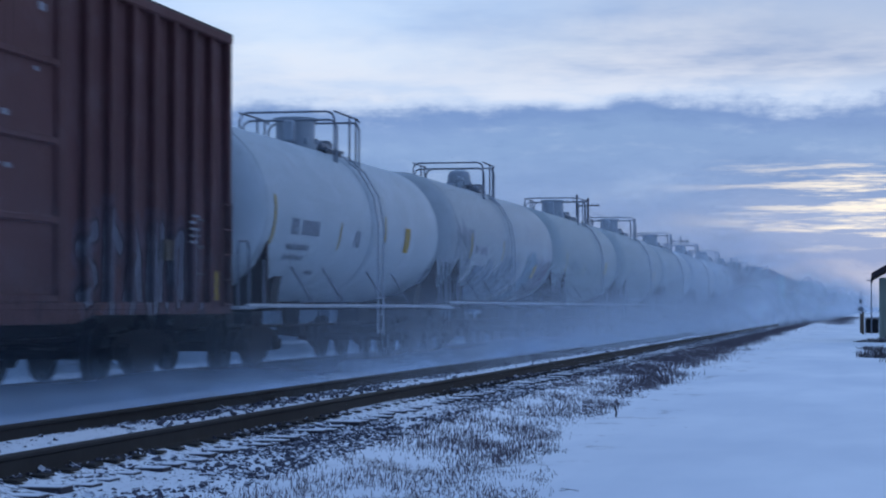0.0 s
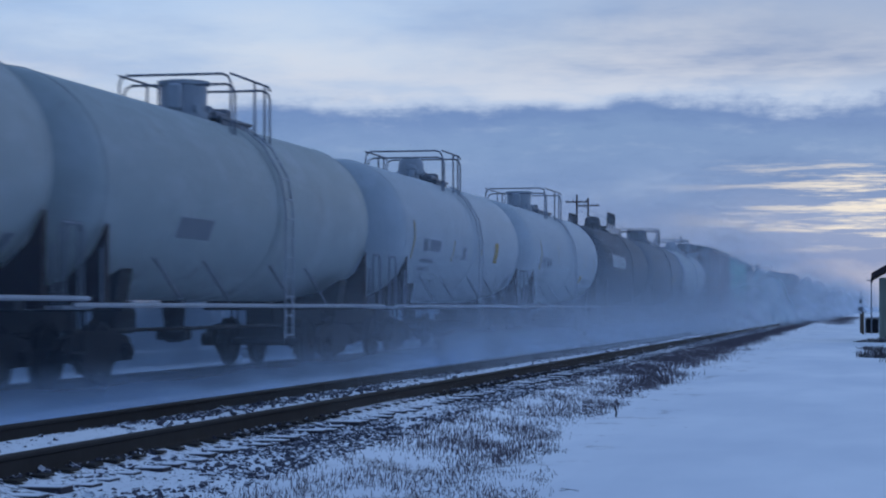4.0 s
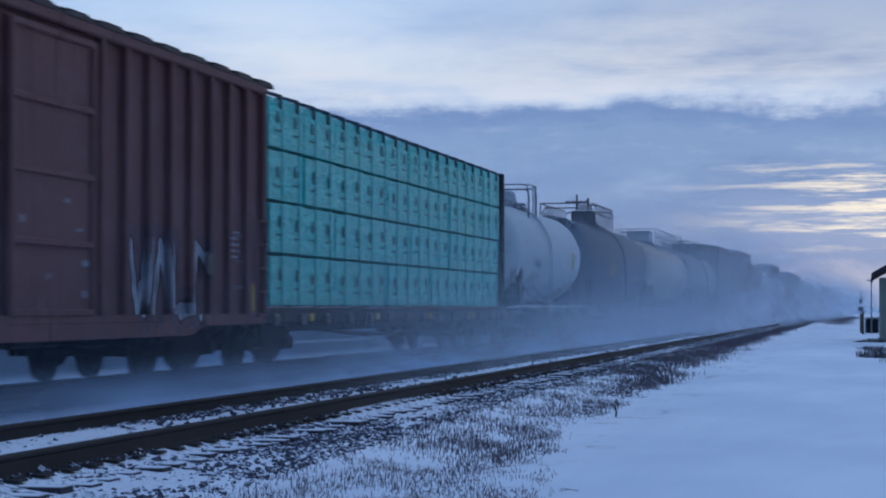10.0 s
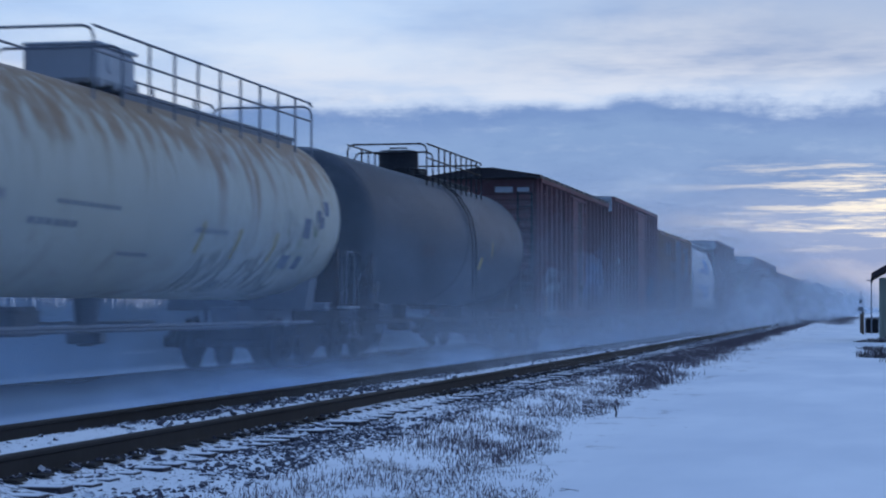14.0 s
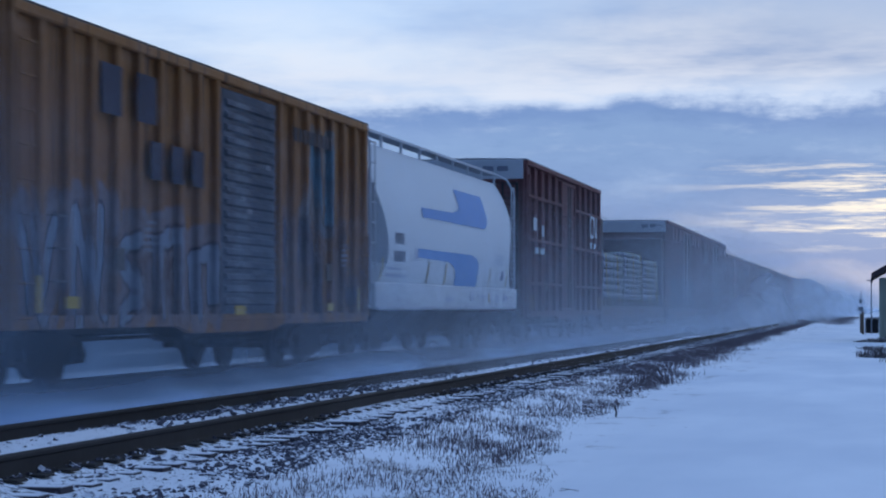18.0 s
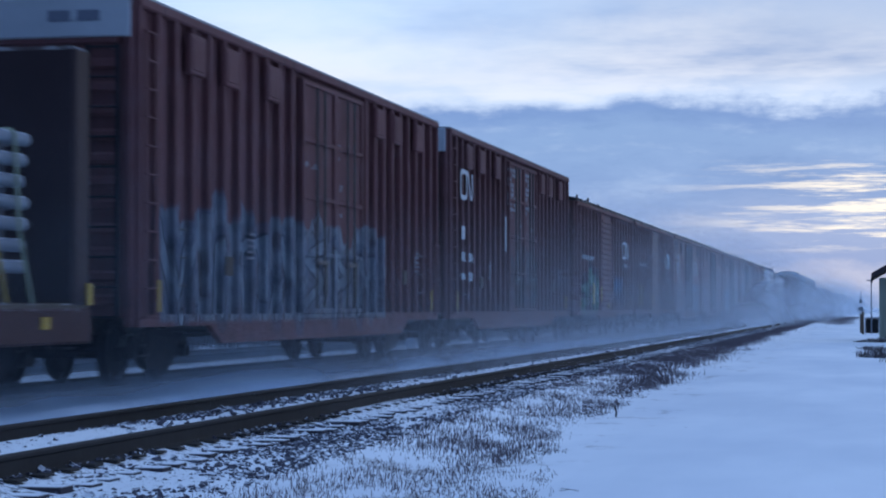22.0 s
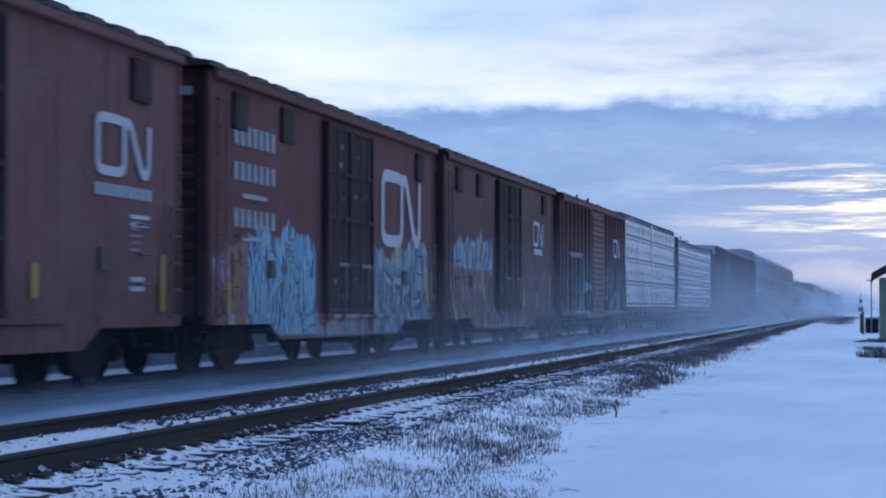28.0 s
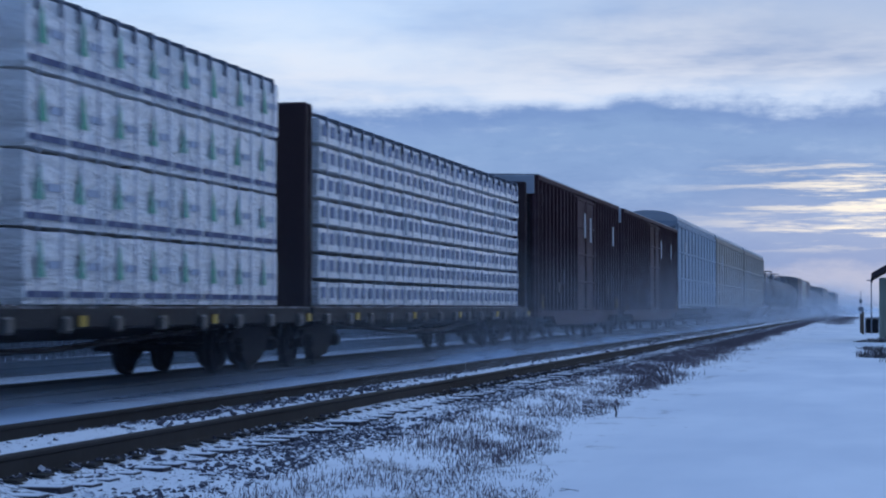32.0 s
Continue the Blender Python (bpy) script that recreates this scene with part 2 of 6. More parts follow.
    dust = g.math("MULTIPLY", g.step(g.noise(g.scaled(p, (1, 0.5, 1.4)), 1.3, 5, 0.7), 0.42, 0.8), frost)
    col = g.mix(dust, col, (0.72, 0.76, 0.82))
    cap = g.math("MULTIPLY", g.step(up_facing(g), 0.85, 0.97), g.step(g.noise(p, 2.5, 4, 0.6), 0.42, 0.6))
    col = g.mix(g.math("MULTIPLY", cap, 0.2), col, (0.78, 0.81, 0.86))
    g.out(g.bsdf(col, g.math("MULTIPLY_ADD", n2, 0.2, rough + 0.12), 0, g.bump(g.math("ADD", g.math("MULTIPLY", n2, 0.2), n1), 0.12, 0.02), spec))
    return m


def wrap(name, base, rough, spec):
    """Woven plastic lumber wrap with creases."""
    m, g = material(name)
    p = g.coords()
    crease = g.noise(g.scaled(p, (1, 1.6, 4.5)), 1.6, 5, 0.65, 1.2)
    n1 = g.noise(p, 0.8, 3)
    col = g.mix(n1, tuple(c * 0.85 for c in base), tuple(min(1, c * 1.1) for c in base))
    # Creases also darkened in the colour, as if shaded in the folds.
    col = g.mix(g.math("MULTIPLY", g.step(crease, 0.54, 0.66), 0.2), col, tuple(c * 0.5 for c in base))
    g.out(g.bsdf(col, rough, 0, g.bump(crease, 1.0, 0.14), spec))
    return m


GROUND = ground_material()
RAIL = dusted("rail_steel", (0.046, 0.043, 0.042), 0.75, 0.0, 0.0, 0.35, 9)
TIE = dusted("old_tie_timber", (0.06, 0.056, 0.066), 0.85, 0, 0.97, 0.35, 12, 0.28, 0.44)
STONE = dusted("ballast_stone", (0.105, 0.105, 0.13), 0.9, 0, 0.85, 0.5, 20, 0.36, 0.5)
BLACK = dusted("grimy_black_steel", (0.030, 0.030, 0.033), 0.7, 0.2, 0.35, 0.4, 8)
TRUCK = dusted("grimy_truck_iron", (0.016, 0.015, 0.017), 0.8, 0.0, 0.10, 0.4, 8)
STEEL = dusted("worn_steel", (0.12, 0.115, 0.11), 0.5, 0.6, 0.3, 0.3, 8)
PALE = dusted("pale_grey_paint", (0.42, 0.45, 0.48), 0.5, 0, 0.4, 0.2, 6)
GREY = dusted("grey_paint", (0.20, 0.22, 0.25), 0.55, 0, 0.4, 0.25, 6)
YELLOW = dusted("yellow_reflector", (0.46, 0.30, 0.06), 0.5, 0, 0.0, 0.2, 6)
WHITE = dusted("white_lettering", (0.46, 0.48, 0.50), 0.6, 0, 0.0, 0.15, 9)
INK = dusted("dark_lettering", (0.17, 0.19, 0.235), 0.6, 0, 0.0, 0.2, 9)
STRAP = dusted("dark_strap", (0.10, 0.11, 0.13), 0.6, 0, 0.0, 0.2, 9)
WOOD = dusted("weathered_wood", (0.12, 0.095, 0.075), 0.85, 0, 0.5, 0.35, 9)
GRASS = dusted("dry_grass", (0.16, 0.135, 0.15), 0.9, 0, 0.3, 0.5, 7)
SHRUB = dusted("frosted_twigs", (0.11, 0.10, 0.11), 0.9, 0, 0.6, 0.4, 3)
TWIG = dusted("bare_twigs", (0.07, 0.06, 0.064), 0.9, 0, 0.2, 0.4, 3)


# ---- geometry helpers: (vertices, faces) ----
def box(cx, cy, cz, sx, sy, sz):
    v = [(cx + i * sx / 2, cy + j * sy / 2, cz + k * sz / 2) for i in (-1, 1) for j in (-1, 1) for k in (-1, 1)]
    return v, [(0, 1, 3, 2), (4, 6, 7, 5), (0, 4, 5, 1), (2, 3, 7, 6), (0, 2, 6, 4), (1, 5, 7, 3)]


def rbox(cx, cy, cz, sx, sy, sz, b=0.02):
    """A box with chamfered edges."""
    v, f = [], []
    hx, hy, hz = sx / 2, sy / 2, sz / 2
    b = min(b, hx * 0.9, hy * 0.9, hz * 0.9)
    idx = {}
    for i in (-1, 1):
        for j in (-1, 1):
            for k in (-1, 1):
                for a in range(3):
                    q = [i * (hx - b), j * (hy - b), k * (hz - b)]
                    q[a] = (i * hx, j * hy, k * hz)[a]
                    idx[i, j, k, a] = len(v)
                    v.append((cx + q[0], cy + q[1], cz + q[2]))
    for a in range(3):
        o, p = (a + 1) % 3, (a + 2) % 3
        for s in (-1, 1):
            ring = []
            for u, w in ((-1, -1), (1, -1), (1, 1), (-1, 1)):
                c = [0, 0, 0]
                c[a], c[o], c[p] = s, u, w
                ring.append(idx[(*c, a)])
            f.append(tuple(ring if s > 0 else ring[::-1]))
    for a in range(3):
        o, p = (a + 1) % 3, (a + 2) % 3
        for u in (-1, 1):
            for w in (-1, 1):
                c0, c1 = [0, 0, 0], [0, 0, 0]
                c0[a], c0[o], c0[p] = -1, u, w
                c1[a], c1[o], c1[p] = 1, u, w
                q = [idx[(*c0, o)], idx[(*c1, o)], idx[(*c1, p)], idx[(*c0, p)]]
                f.append(tuple(q if u * w < 0 else q[::-1]))
    for i in (-1, 1):
        for j in (-1, 1):
            for k in (-1, 1):
                t = (idx[i, j, k, 0], idx[i, j, k, 1], idx[i, j, k, 2])
                f.append(t if i * j * k > 0 else t[::-1])
    return v, f


def join(*geoms):
    V, F = [], []
    for v, f in geoms:
        o = len(V)
        V += v
        F += [tuple(i + o for i in q) for q in f]
    return V, F


def pipe(points, r, n=6):
    """A round bar along a chain of points."""
    V, F = [], []
    pts = [Vector(p) for p in points]
    for i, p in enumerate(pts):
        d = (pts[min(i + 1, len(pts) - 1)] - pts[max(i - 1, 0)]).normalized()
        a = d.orthogonal().normalized() if i == 0 else (a - d * a.dot(d)).normalized()
        b = d.cross(a)
        V += [tuple(p + r * (math.cos(2 * math.pi * k / n) * a + math.sin(2 * math.pi * k / n) * b)) for k in range(n)]
    for i in range(len(pts) - 1):
        for k in range(n):
            F.append((i * n + k, i * n + (k + 1) % n, (i + 1) * n + (k + 1) % n, (i + 1) * n + k))
    F += [tuple(range(n))[::-1], tuple(range(len(V) - n, len(V)))]
    return V, F


def lathe(profile, n=32, axis="y", at=(0, 0, 0)):
    """Turns a profile of (along, radius) round an axis through at."""
    V, F = [], []
    for s, r in profile:
        for k in range(n):
            a = 2 * math.pi * k / n
            c, d = r * math.cos(a), r * math.sin(a)
            q = {"y": (c, s, d), "z": (c, -d, s), "x": (s, c, -d)}[axis]
            V.append((at[0] + q[0], at[1] + q[1], at[2] + q[2]))
    m = len(profile)
    for i in range(m - 1):
        for k in range(n):
            F.append((i * n + k, i * n + (k + 1) % n, (i + 1) * n + (k + 1) % n, (i + 1) * n + k))
    F += [tuple(range(n))[::-1], tuple(range((m - 1) * n, m * n))]
    F = [q[::-1] for q in F]
    return V, F


def prism(profile, y0, y1):
    """A closed outline of (x, z), counter-clockwise seen from -y, run from y0 to y1."""
    n = len(profile)
    V = [(x, y0, z) for x, z in profile] + [(x, y1, z) for x, z in profile]
    F = [(i, (i + 1) % n, (i + 1) % n + n, i + n) for i in range(n)]
    F = [q[::-1] for q in F]
    return V, F + [tuple(range(n)), tuple(range(n, 2 * n))[::-1]]


MESHES = {}


def mesh_of(name, geom, mat, smooth=False, key=None):
    if key and key in MESHES:
        return MESHES[key]
    me = bpy.data.meshes.new(name)
    me.from_pydata(geom[0], [], geom[1])
    me.materials.append(mat)
    if smooth:
        me.polygons.foreach_set("use_smooth", [True] * len(me.polygons))
        me.set_sharp_from_angle(angle=radians(40))
    me.update()
    if key:
        MESHES[key] = me
    return me


def part(name, geom, mat, parent, label="", loc=None, smooth=False, key=None):
    """One mesh object under a thing or a part. Parts with a key share their mesh."""
    if key:
        key = (key, mat.name)
    if key in MESHES and key:
        me = MESHES[key]
    else:
        me = mesh_of(name, geom() if callable(geom) else geom, mat, smooth, key)
    ob = new(name, me)
    ob.parent = parent
    if loc:
        ob.location = loc
    if label:
        tagged(ob, label)
    return ob


def thing(name, label, category, group="", kind="", loc=(0, 0, 0)):
    ob = new(name)
    ob.empty_display_size = 0.2
    ob.location = loc
    return tagged(ob, label, category, group, kind)


def slab(name, geom, mat, label, category, kind="", smooth=False, group=""):
    return tagged(new(name, mesh_of(name, geom, mat, smooth)), label, category, group, kind)


# ---- ground and tracks ----
def height(x, y):
    """Height of the ground: road, verge, track bed and the fields beyond."""
    def s(a, b, v):
        u = min(1, max(0, (v - a) / (b - a)))
        return u * u * (3 - 2 * u)
    h = 0.16 * s(-3.3 - 0.012 * min(y, 60), -4.9, x) + 0.042 * s(-5.50, -5.86, x) + 0.055 * s(-5.84, -5.97, x) * s(-7.56, -7.34, x) + 0.03 * s(-6.02, -6.2, x) * s(-7.56, -7.34, x) - 0.30 * s(-17.5, -20.5, x)
    h += 0.05 * s(3, 9, x)
    return h


def make_ground():
    xs = [-4000, -900, -220, -70, -34, -24] + [-21 + 0.75 * i for i in range(17)] + \
         [-8.1 + 0.2 * i for i in range(36)] + [-0.6, 0.3, 1.5, 3, 5, 8, 14, 30, 70, 220, 900, 4000]
    ys = [-4000, -900, -200, -60, -20, -5] + [2 + 0.8 * i for i in range(70)] + [60, 66, 74, 84, 96, 110, 130, 160, 200, 260, 340, 460, 640, 900, 1400, 2500, 5000]
    V = []
    for y in ys:
        for x in xs:
            z = height(x, y)
            if -30 < x < 30 and -20 < y < 200:
                z += 0.035 * noise.noise((x * 0.6, y * 0.25, 0)) + 0.012 * noise.noise((x * 2.3, y * 2.0, 3))
            V.append((x, y, z))
    n = len(xs)
    F = [(j * n + i, j * n + i + 1, (j + 1) * n + i + 1, (j + 1) * n + i) for j in range(len(ys) - 1) for i in range(n - 1)]
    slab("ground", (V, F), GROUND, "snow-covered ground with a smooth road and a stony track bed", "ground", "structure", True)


make_ground()

RAIL_SHAPE = [(-0.076, -0.184), (0.076, -0.184), (0.076, -0.174), (0.022, -0.158), (0.009, -0.145), (0.009, -0.05), (0.034, -0.036),
              (0.0375, -0.012), (0.026, 0.0), (-0.026, 0.0), (-0.0375, -0.012), (-0.034, -0.036), (-0.009, -0.05), (-0.009, -0.145), (-0.022, -0.158), (-0.076, -0.174)]


def make_track(name, cx, label, ties, y0=-700, y1=1600, sunk=0.0):
    tr = thing(name, label, "railway track", kind="structure", loc=(cx, 0, RAIL_Z))
    for s in (-0.755, 0.755):
        part("rail", prism([(s + x, z) for x, z in RAIL_SHAPE], y0, y1), RAIL, tr, "dark rusty steel rail")
    rnd = random.Random(5)
    for i in range(ties):
        y = 7 + 0.5 * i
        o = part("tie", lambda: rbox(0, 0, 0, 2.52, 0.23, 0.18, 0.006), TIE, tr, key="tie", loc=(rnd.uniform(-0.05, 0.05), y + rnd.uniform(-0.03, 0.03), -0.184 - 0.112 - sunk + rnd.uniform(-0.022, 0.010)))
        o.rotation_euler[2] = rnd.uniform(-0.012, 0.012)
        if i < 90:
            for s in (-1, 1):
                part("tie_plate", lambda: rbox(0, 0, 0, 0.36, 0.19, 0.02, 0.005), RAIL, tr, key="tie_plate", loc=(s * 0.755, y, -0.172))
    if not ties:
        return tr
    rest = [box(0, 7 + 0.5 * i, -0.282 - sunk, 2.6, 0.23, 0.18) for i in range(ties, ties + 300)]
    tagged(part("far_ties", join(*rest), TIE, tr), kind="stuff")
    return tr


make_track("track_near", TRACK_X, "empty railway track with dark rails in thin snow", 260)
make_track("track_train", TRAIN_X, "railway track under the train, blown with snow", 160, sunk=0.03)
make_track("track_far", FAR_X, "snowed-in third railway track beyond the train", 0)


# ---- freight cars ----
CARS = []
CENTRE = 9.255 * math.tan(radians(11.44))


def car_base(name, label, category, front, rear, group=""):
    """The Empty of a car whose body ends pass the eye at these seconds; its origin is on the rails under its middle."""
    y = SPEED * (front + rear) / 2 - CENTRE
    ob = thing(name, label, category, group, loc=(TRAIN_X, y, RAIL_Z))
    CARS.append((ob, y))
    return ob, SPEED * (rear - front)


def wheel_geom():
    return lathe([(-0.07, 0.10), (-0.07, 0.30), (-0.02, 0.33), (-0.02, 0.385), (-0.07, 0.40), (-0.07, 0.455), (-0.045, 0.46), (-0.04, 0.43), (0.065, 0.425), (0.07, 0.36), (0.03, 0.32), (0.05, 0.12), (0.12, 0.11), (0.12, 0.08)], 24, "x")


def frame_geom():
    side = [(-1.25, 0.52), (-1.18, 0.36), (-0.62, 0.34), (-0.42, 0.20), (0.42, 0.20), (0.62, 0.34), (1.18, 0.36), (1.25, 0.52), (1.1, 0.66), (0.5, 0.74), (-0.5, 0.74), (-1.1, 0.66)]
    n = len(side)
    V = [(-0.07, y, z) for y, z in side] + [(0.07, y, z) for y, z in side]
    F = [(i, (i + 1) % n, (i + 1) % n + n, i + n) for i in range(n)] + [tuple(range(n))[::-1], tuple(range(n, 2 * n))]
    return V, F


def trucks(car, length, inset=2.1):
    for s in (-1, 1):
        y = s * (length / 2 - inset)
        tr = part("truck", lambda: join(rbox(0, 0, 0.55, 2.1, 0.45, 0.3, 0.04), *[lathe([(-1.05, 0.08), (1.05, 0.08)], 10, "x", (0, q, 0.43)) for q in (-0.89, 0.89)]), TRUCK, car, "grimy black truck", (0, y, 0), key="truck")
        for q in (-0.89, 0.89):
            part("wheel", wheel_geom, TRUCK, tr, loc=(0.74, q, 0.43), smooth=True, key="wheel_a")
            o = part("wheel", wheel_geom, TRUCK, tr, loc=(-0.74, q, 0.43), smooth=True, key="wheel_a")
            o.rotation_euler[2] = math.pi
        for e in (-1, 1):
            part("side_frame", frame_geom, TRUCK, tr, loc=(e * 1.02, 0, 0), key="side_frame")
            part("spring_nest", lambda: join(*[lathe([(0.22, 0.05), (0.45, 0.05)], 8, "z", (0, q, 0)) for q in (-0.14, 0, 0.14)]), TRUCK, tr, loc=(e * 1.02, 0, 0), key="spring_nest")
            for q in (-0.89, 0.89):
                part("bearing_cap", lambda: lathe([(0, 0.12), (0.12, 0.11), (0.15, 0.05)], 10, "x"), TRUCK, tr, loc=(e * 1.08, q, 0.46) if e > 0 else (-1.23, q, 0.46), key="bearing_cap")


def couplers(car, length, gap):
    for s in (-1, 1):
        part("coupler", lambda: join(rbox(0, 0, 0, 0.14, 0.5, 0.18, 0.03), rbox(0.05, 0.3, 0, 0.26, 0.22, 0.28, 0.05)), BLACK, car, loc=(0, s * (length / 2 + 0.15), 0.85), key="coupler")
        part("air_hose", lambda: pipe([(0.3, 0, 0.8), (0.3, 0.2, 0.6), (0.25, 0.4, 0.45)], 0.03), BLACK, car, loc=(0, s * length / 2, 0), key="air_hose")


def ladder(car, x, y, z0, z1, width, mat, axis="y", name="ladder"):
    """Two stiles and their rungs, flat against a side (axis y) or an end (axis x)."""
    def geom():
        g = []
        for s in (-1, 1):
            o = s * width / 2
            g.append(box(0, o, (z0 + z1) / 2, 0.02, 0.05, z1 - z0) if axis == "y" else box(o, 0, (z0 + z1) / 2, 0.05, 0.02, z1 - z0))
        n = max(2, int((z1 - z0) / 0.36))
        for i in range(n + 1):
            z = z0 + 0.03 + (z1 - z0 - 0.06) * i / n
            a, b = ((0.02, -width / 2, z), (0.02, width / 2, z)) if axis == "y" else ((-width / 2, 0.0, z), (width / 2, 0.0, z))
            g.append(pipe([a, b], 0.016, 5))
        return join(*g)
    return part(name, geom, mat, car, loc=(x, y, 0), key=("ladder", round(z0, 2), round(z1, 2), width, axis))


def bars(car, x, rows, mat, name="marking"):
    """Unreadable writing: rows of plain bars (y, z, wide, high) lying on a side."""
    for y, z, w, h in rows:
        part(name, lambda: box(0, 0, 0, 0.012, w, h), mat, car, loc=(x, y, z), key=("bar", round(w, 3), round(h, 3)))


def word(y, z, w, h, n):
    """A line of unreadable writing: n blocks in a row."""
    return [(y - w / 2 + w * (i + 0.5) / n, z, w / n * 0.56, h) for i in range(n)]


# -- tank cars --
def tank_car(front, rear, coat, label, radius=1.47, zc=2.62, dome="round", line=True, low=None, metal=BLACK, marks=(), group="tank cars of the train", band=True, wide_rail=False, trim=PALE, loops=False, rails=None, at=0.45, rail_y=(0.0, 2.2), band_y=1.1, climbs=True, head_coat=None):
    car, L = car_base("tank_car", label, "tank car", front, rear, group)
    R, h = radius, L / 2
    head = [(math.cos(a) * 0.62 * R, math.sin(a) * R) for a in [math.pi / 2 * i / 8 for i in range(9)]]
    prof = [(-h + 0.62 * R - d, max(r, 0.01)) for d, r in head] + [(h - 0.62 * R + d, max(r, 0.01)) for d, r in head[::-1]]
    shell = part("tank_shell", lathe(prof, 48, "y", (0, 0, zc)), coat, car, smooth=True)
    for s in (-1, 1):                     # weld seams and heads
        part("head_seam", lambda: lathe([(-0.02, R + 0.002), (-0.01, R + 0.007), (0.01, R + 0.007), (0.02, R + 0.002)], 48, "y"), coat, shell, loc=(0, s * (h - 0.62 * R), zc), smooth=True, key=("seam", R, coat.name))
    if head_coat:
        part("front_head", lathe([(y, r + 0.005) for y, r in prof if y < -h + 0.63 * R], 48, "y", (0, 0, zc)), head_coat, shell, "blue front head of the tank", smooth=True)
    if band:                              # the wrapper round the middle that carries the ladder
        part("centre_band", lambda: lathe([(-0.3, R + 0.002), (-0.27, R + 0.015), (0.27, R + 0.015), (0.3, R + 0.002)], 48, "y", (0, band_y, zc)), coat, shell, smooth=True)
    if low:                               # a lower half in another coat
        V, F, n = [], [], 14
        for yy, r in prof:
            if r > 0.88 * R:
                half = math.acos(0.87 * R / r)
                V += [((r + 0.008) * math.cos(b), yy, zc + (r + 0.008) * math.sin(b)) for b in [-math.pi / 2 + half * (2 * k / n - 1) for k in range(n + 1)]]
        for j in range(len(V) // (n + 1) - 1):
            F += [(j * (n + 1) + k, j * (n + 1) + k + 1, (j + 1) * (n + 1) + k + 1, (j + 1) * (n + 1) + k) for k in range(n)]
        part("lower_shell", (V, F), low, shell, "black lower half of the tank", smooth=True)
    # running gear and end sills
    for s in (-1, 1):
        e = s * (h - 0.2)
        part("stub_sill", lambda: join(rbox(0, 0, 0.88, 0.5, 3.4, 0.36, 0.03), rbox(0, s * -0.3, 1.06, 2.9, 0.3, 0.14, 0.02)), metal, car, loc=(0, e - s * 1.2, 0), key=("stub", s))
        part("saddle", lambda: prism([(-1.2, 1.0), (1.2, 1.0), (1.3, 1.55), (0.9, 1.32), (0, 1.12), (-0.9, 1.32), (-1.3, 1.55)], -0.22, 0.22), metal, car, loc=(0, s * (h - 2.1), 0), key="saddle")
        part("end_platform", lambda: rbox(0, 0, 1.04, 2.95, 0.85, 0.05, 0.01), trim, car, loc=(0, s * (h + 0.1), 0), key="end_platform")
        for sx in (-1, 1):
            part("grab_rail", lambda: pipe([(0, -0.38, 1.05), (0, -0.38, 1.95), (0, -0.3, 2.05), (0, 0.1, 2.05), (0, 0.2, 1.95), (0, 0.2, 1.05)], 0.018), GREY if trim is PALE else metal, car, loc=(sx * 1.42, s * (h + 0.12), 0), key=("grab_rail", trim is PALE))
            part("sill_step", lambda: join(pipe([(0, -0.2, 1.0), (0, -0.2, 0.5)], 0.018, 5), pipe([(0, 0.2, 1.0), (0, 0.2, 0.5)], 0.018, 5), box(0, 0, 0.5, 0.14, 0.42, 0.025), box(0, 0, 0.75, 0.12, 0.42, 0.025)), metal, car, loc=(sx * 1.44, s * (h + 0.1), 0), key="sill_step")
            part("tank_brace", lambda: pipe([(0, 0, 1.02), (0, 0, 1.78)], 0.022, 6), GREY if trim is PALE else metal, car, loc=(sx * 1.46, s * (h - 0.75), 0), key=("tank_brace", trim is PALE))
    for sx in (-1, 1):
        if line:
            part("side_rail", lambda: pipe([(0, -h - 0.3, zc - 1.55), (0, h + 0.3, zc - 1.55)], 0.032, 6), trim, car, "pale pipe rail along the sill", loc=(sx * 1.5, 0, 0), key=("side_rail", round(h, 2), zc))
        else:
            part("side_rail", lambda: pipe([(0, -h + 2.6, 0.8), (0, h - 2.6, 0.8)], 0.028, 6), metal, car, loc=(sx * 1.4, 0, 0), key=("side_rail2", round(h, 2)))
        # the ladder bows over the shell to the platform
        def climb():
            g = []
            for q in (-0.22, 0.22):
                pts = [(R + 0.10, q, 0.55), (R + 0.10, q, zc)] + [((R + 0.10) * math.cos(a), q, zc + (R + 0.10) * math.sin(a)) for a in (0.35, 0.7, 1.0)]
                g.append(pipe(pts, 0.018, 5))
            for i in range(13):
                z = 0.6 + i * 0.31
                if z < zc:
                    xx, zz = R + 0.1, z
                else:
                    a = (z - zc) / R
                    xx, zz = (R + 0.1) * math.cos(a), zc + (R + 0.1) * math.sin(a)
                g.append(pipe([(xx, -0.22, zz), (xx, 0.22, zz)], 0.014, 5))
            return join(*g)
        if not climbs:
            continue
        o = part("ladder", climb, trim, car, loc=(0, band_y, 0), key=("tank_ladder", R, round(zc, 2)))
        if sx < 0:
            o.rotation_euler[2] = math.pi
    # the platform on top
    top = zc + R
    base_metal, metal = metal, rails or (GREY if trim is PALE else metal)
    ya, yb = rail_y
    span, ym = yb - ya, (ya + yb) / 2
    plat = part("top_platform", join(rbox(0, (at + yb) / 2, top - 0.02, 1.25, max(1.0, yb - at), 0.05, 0.01), rbox(0.55, (at + yb) / 2, top - 0.12, 0.1, max(1.0, yb - at) - 0.2, 0.16, 0.02)), metal, car)
    w, hh = 0.92, 0.62

    def hoop(height, reach):
        c = 0.14
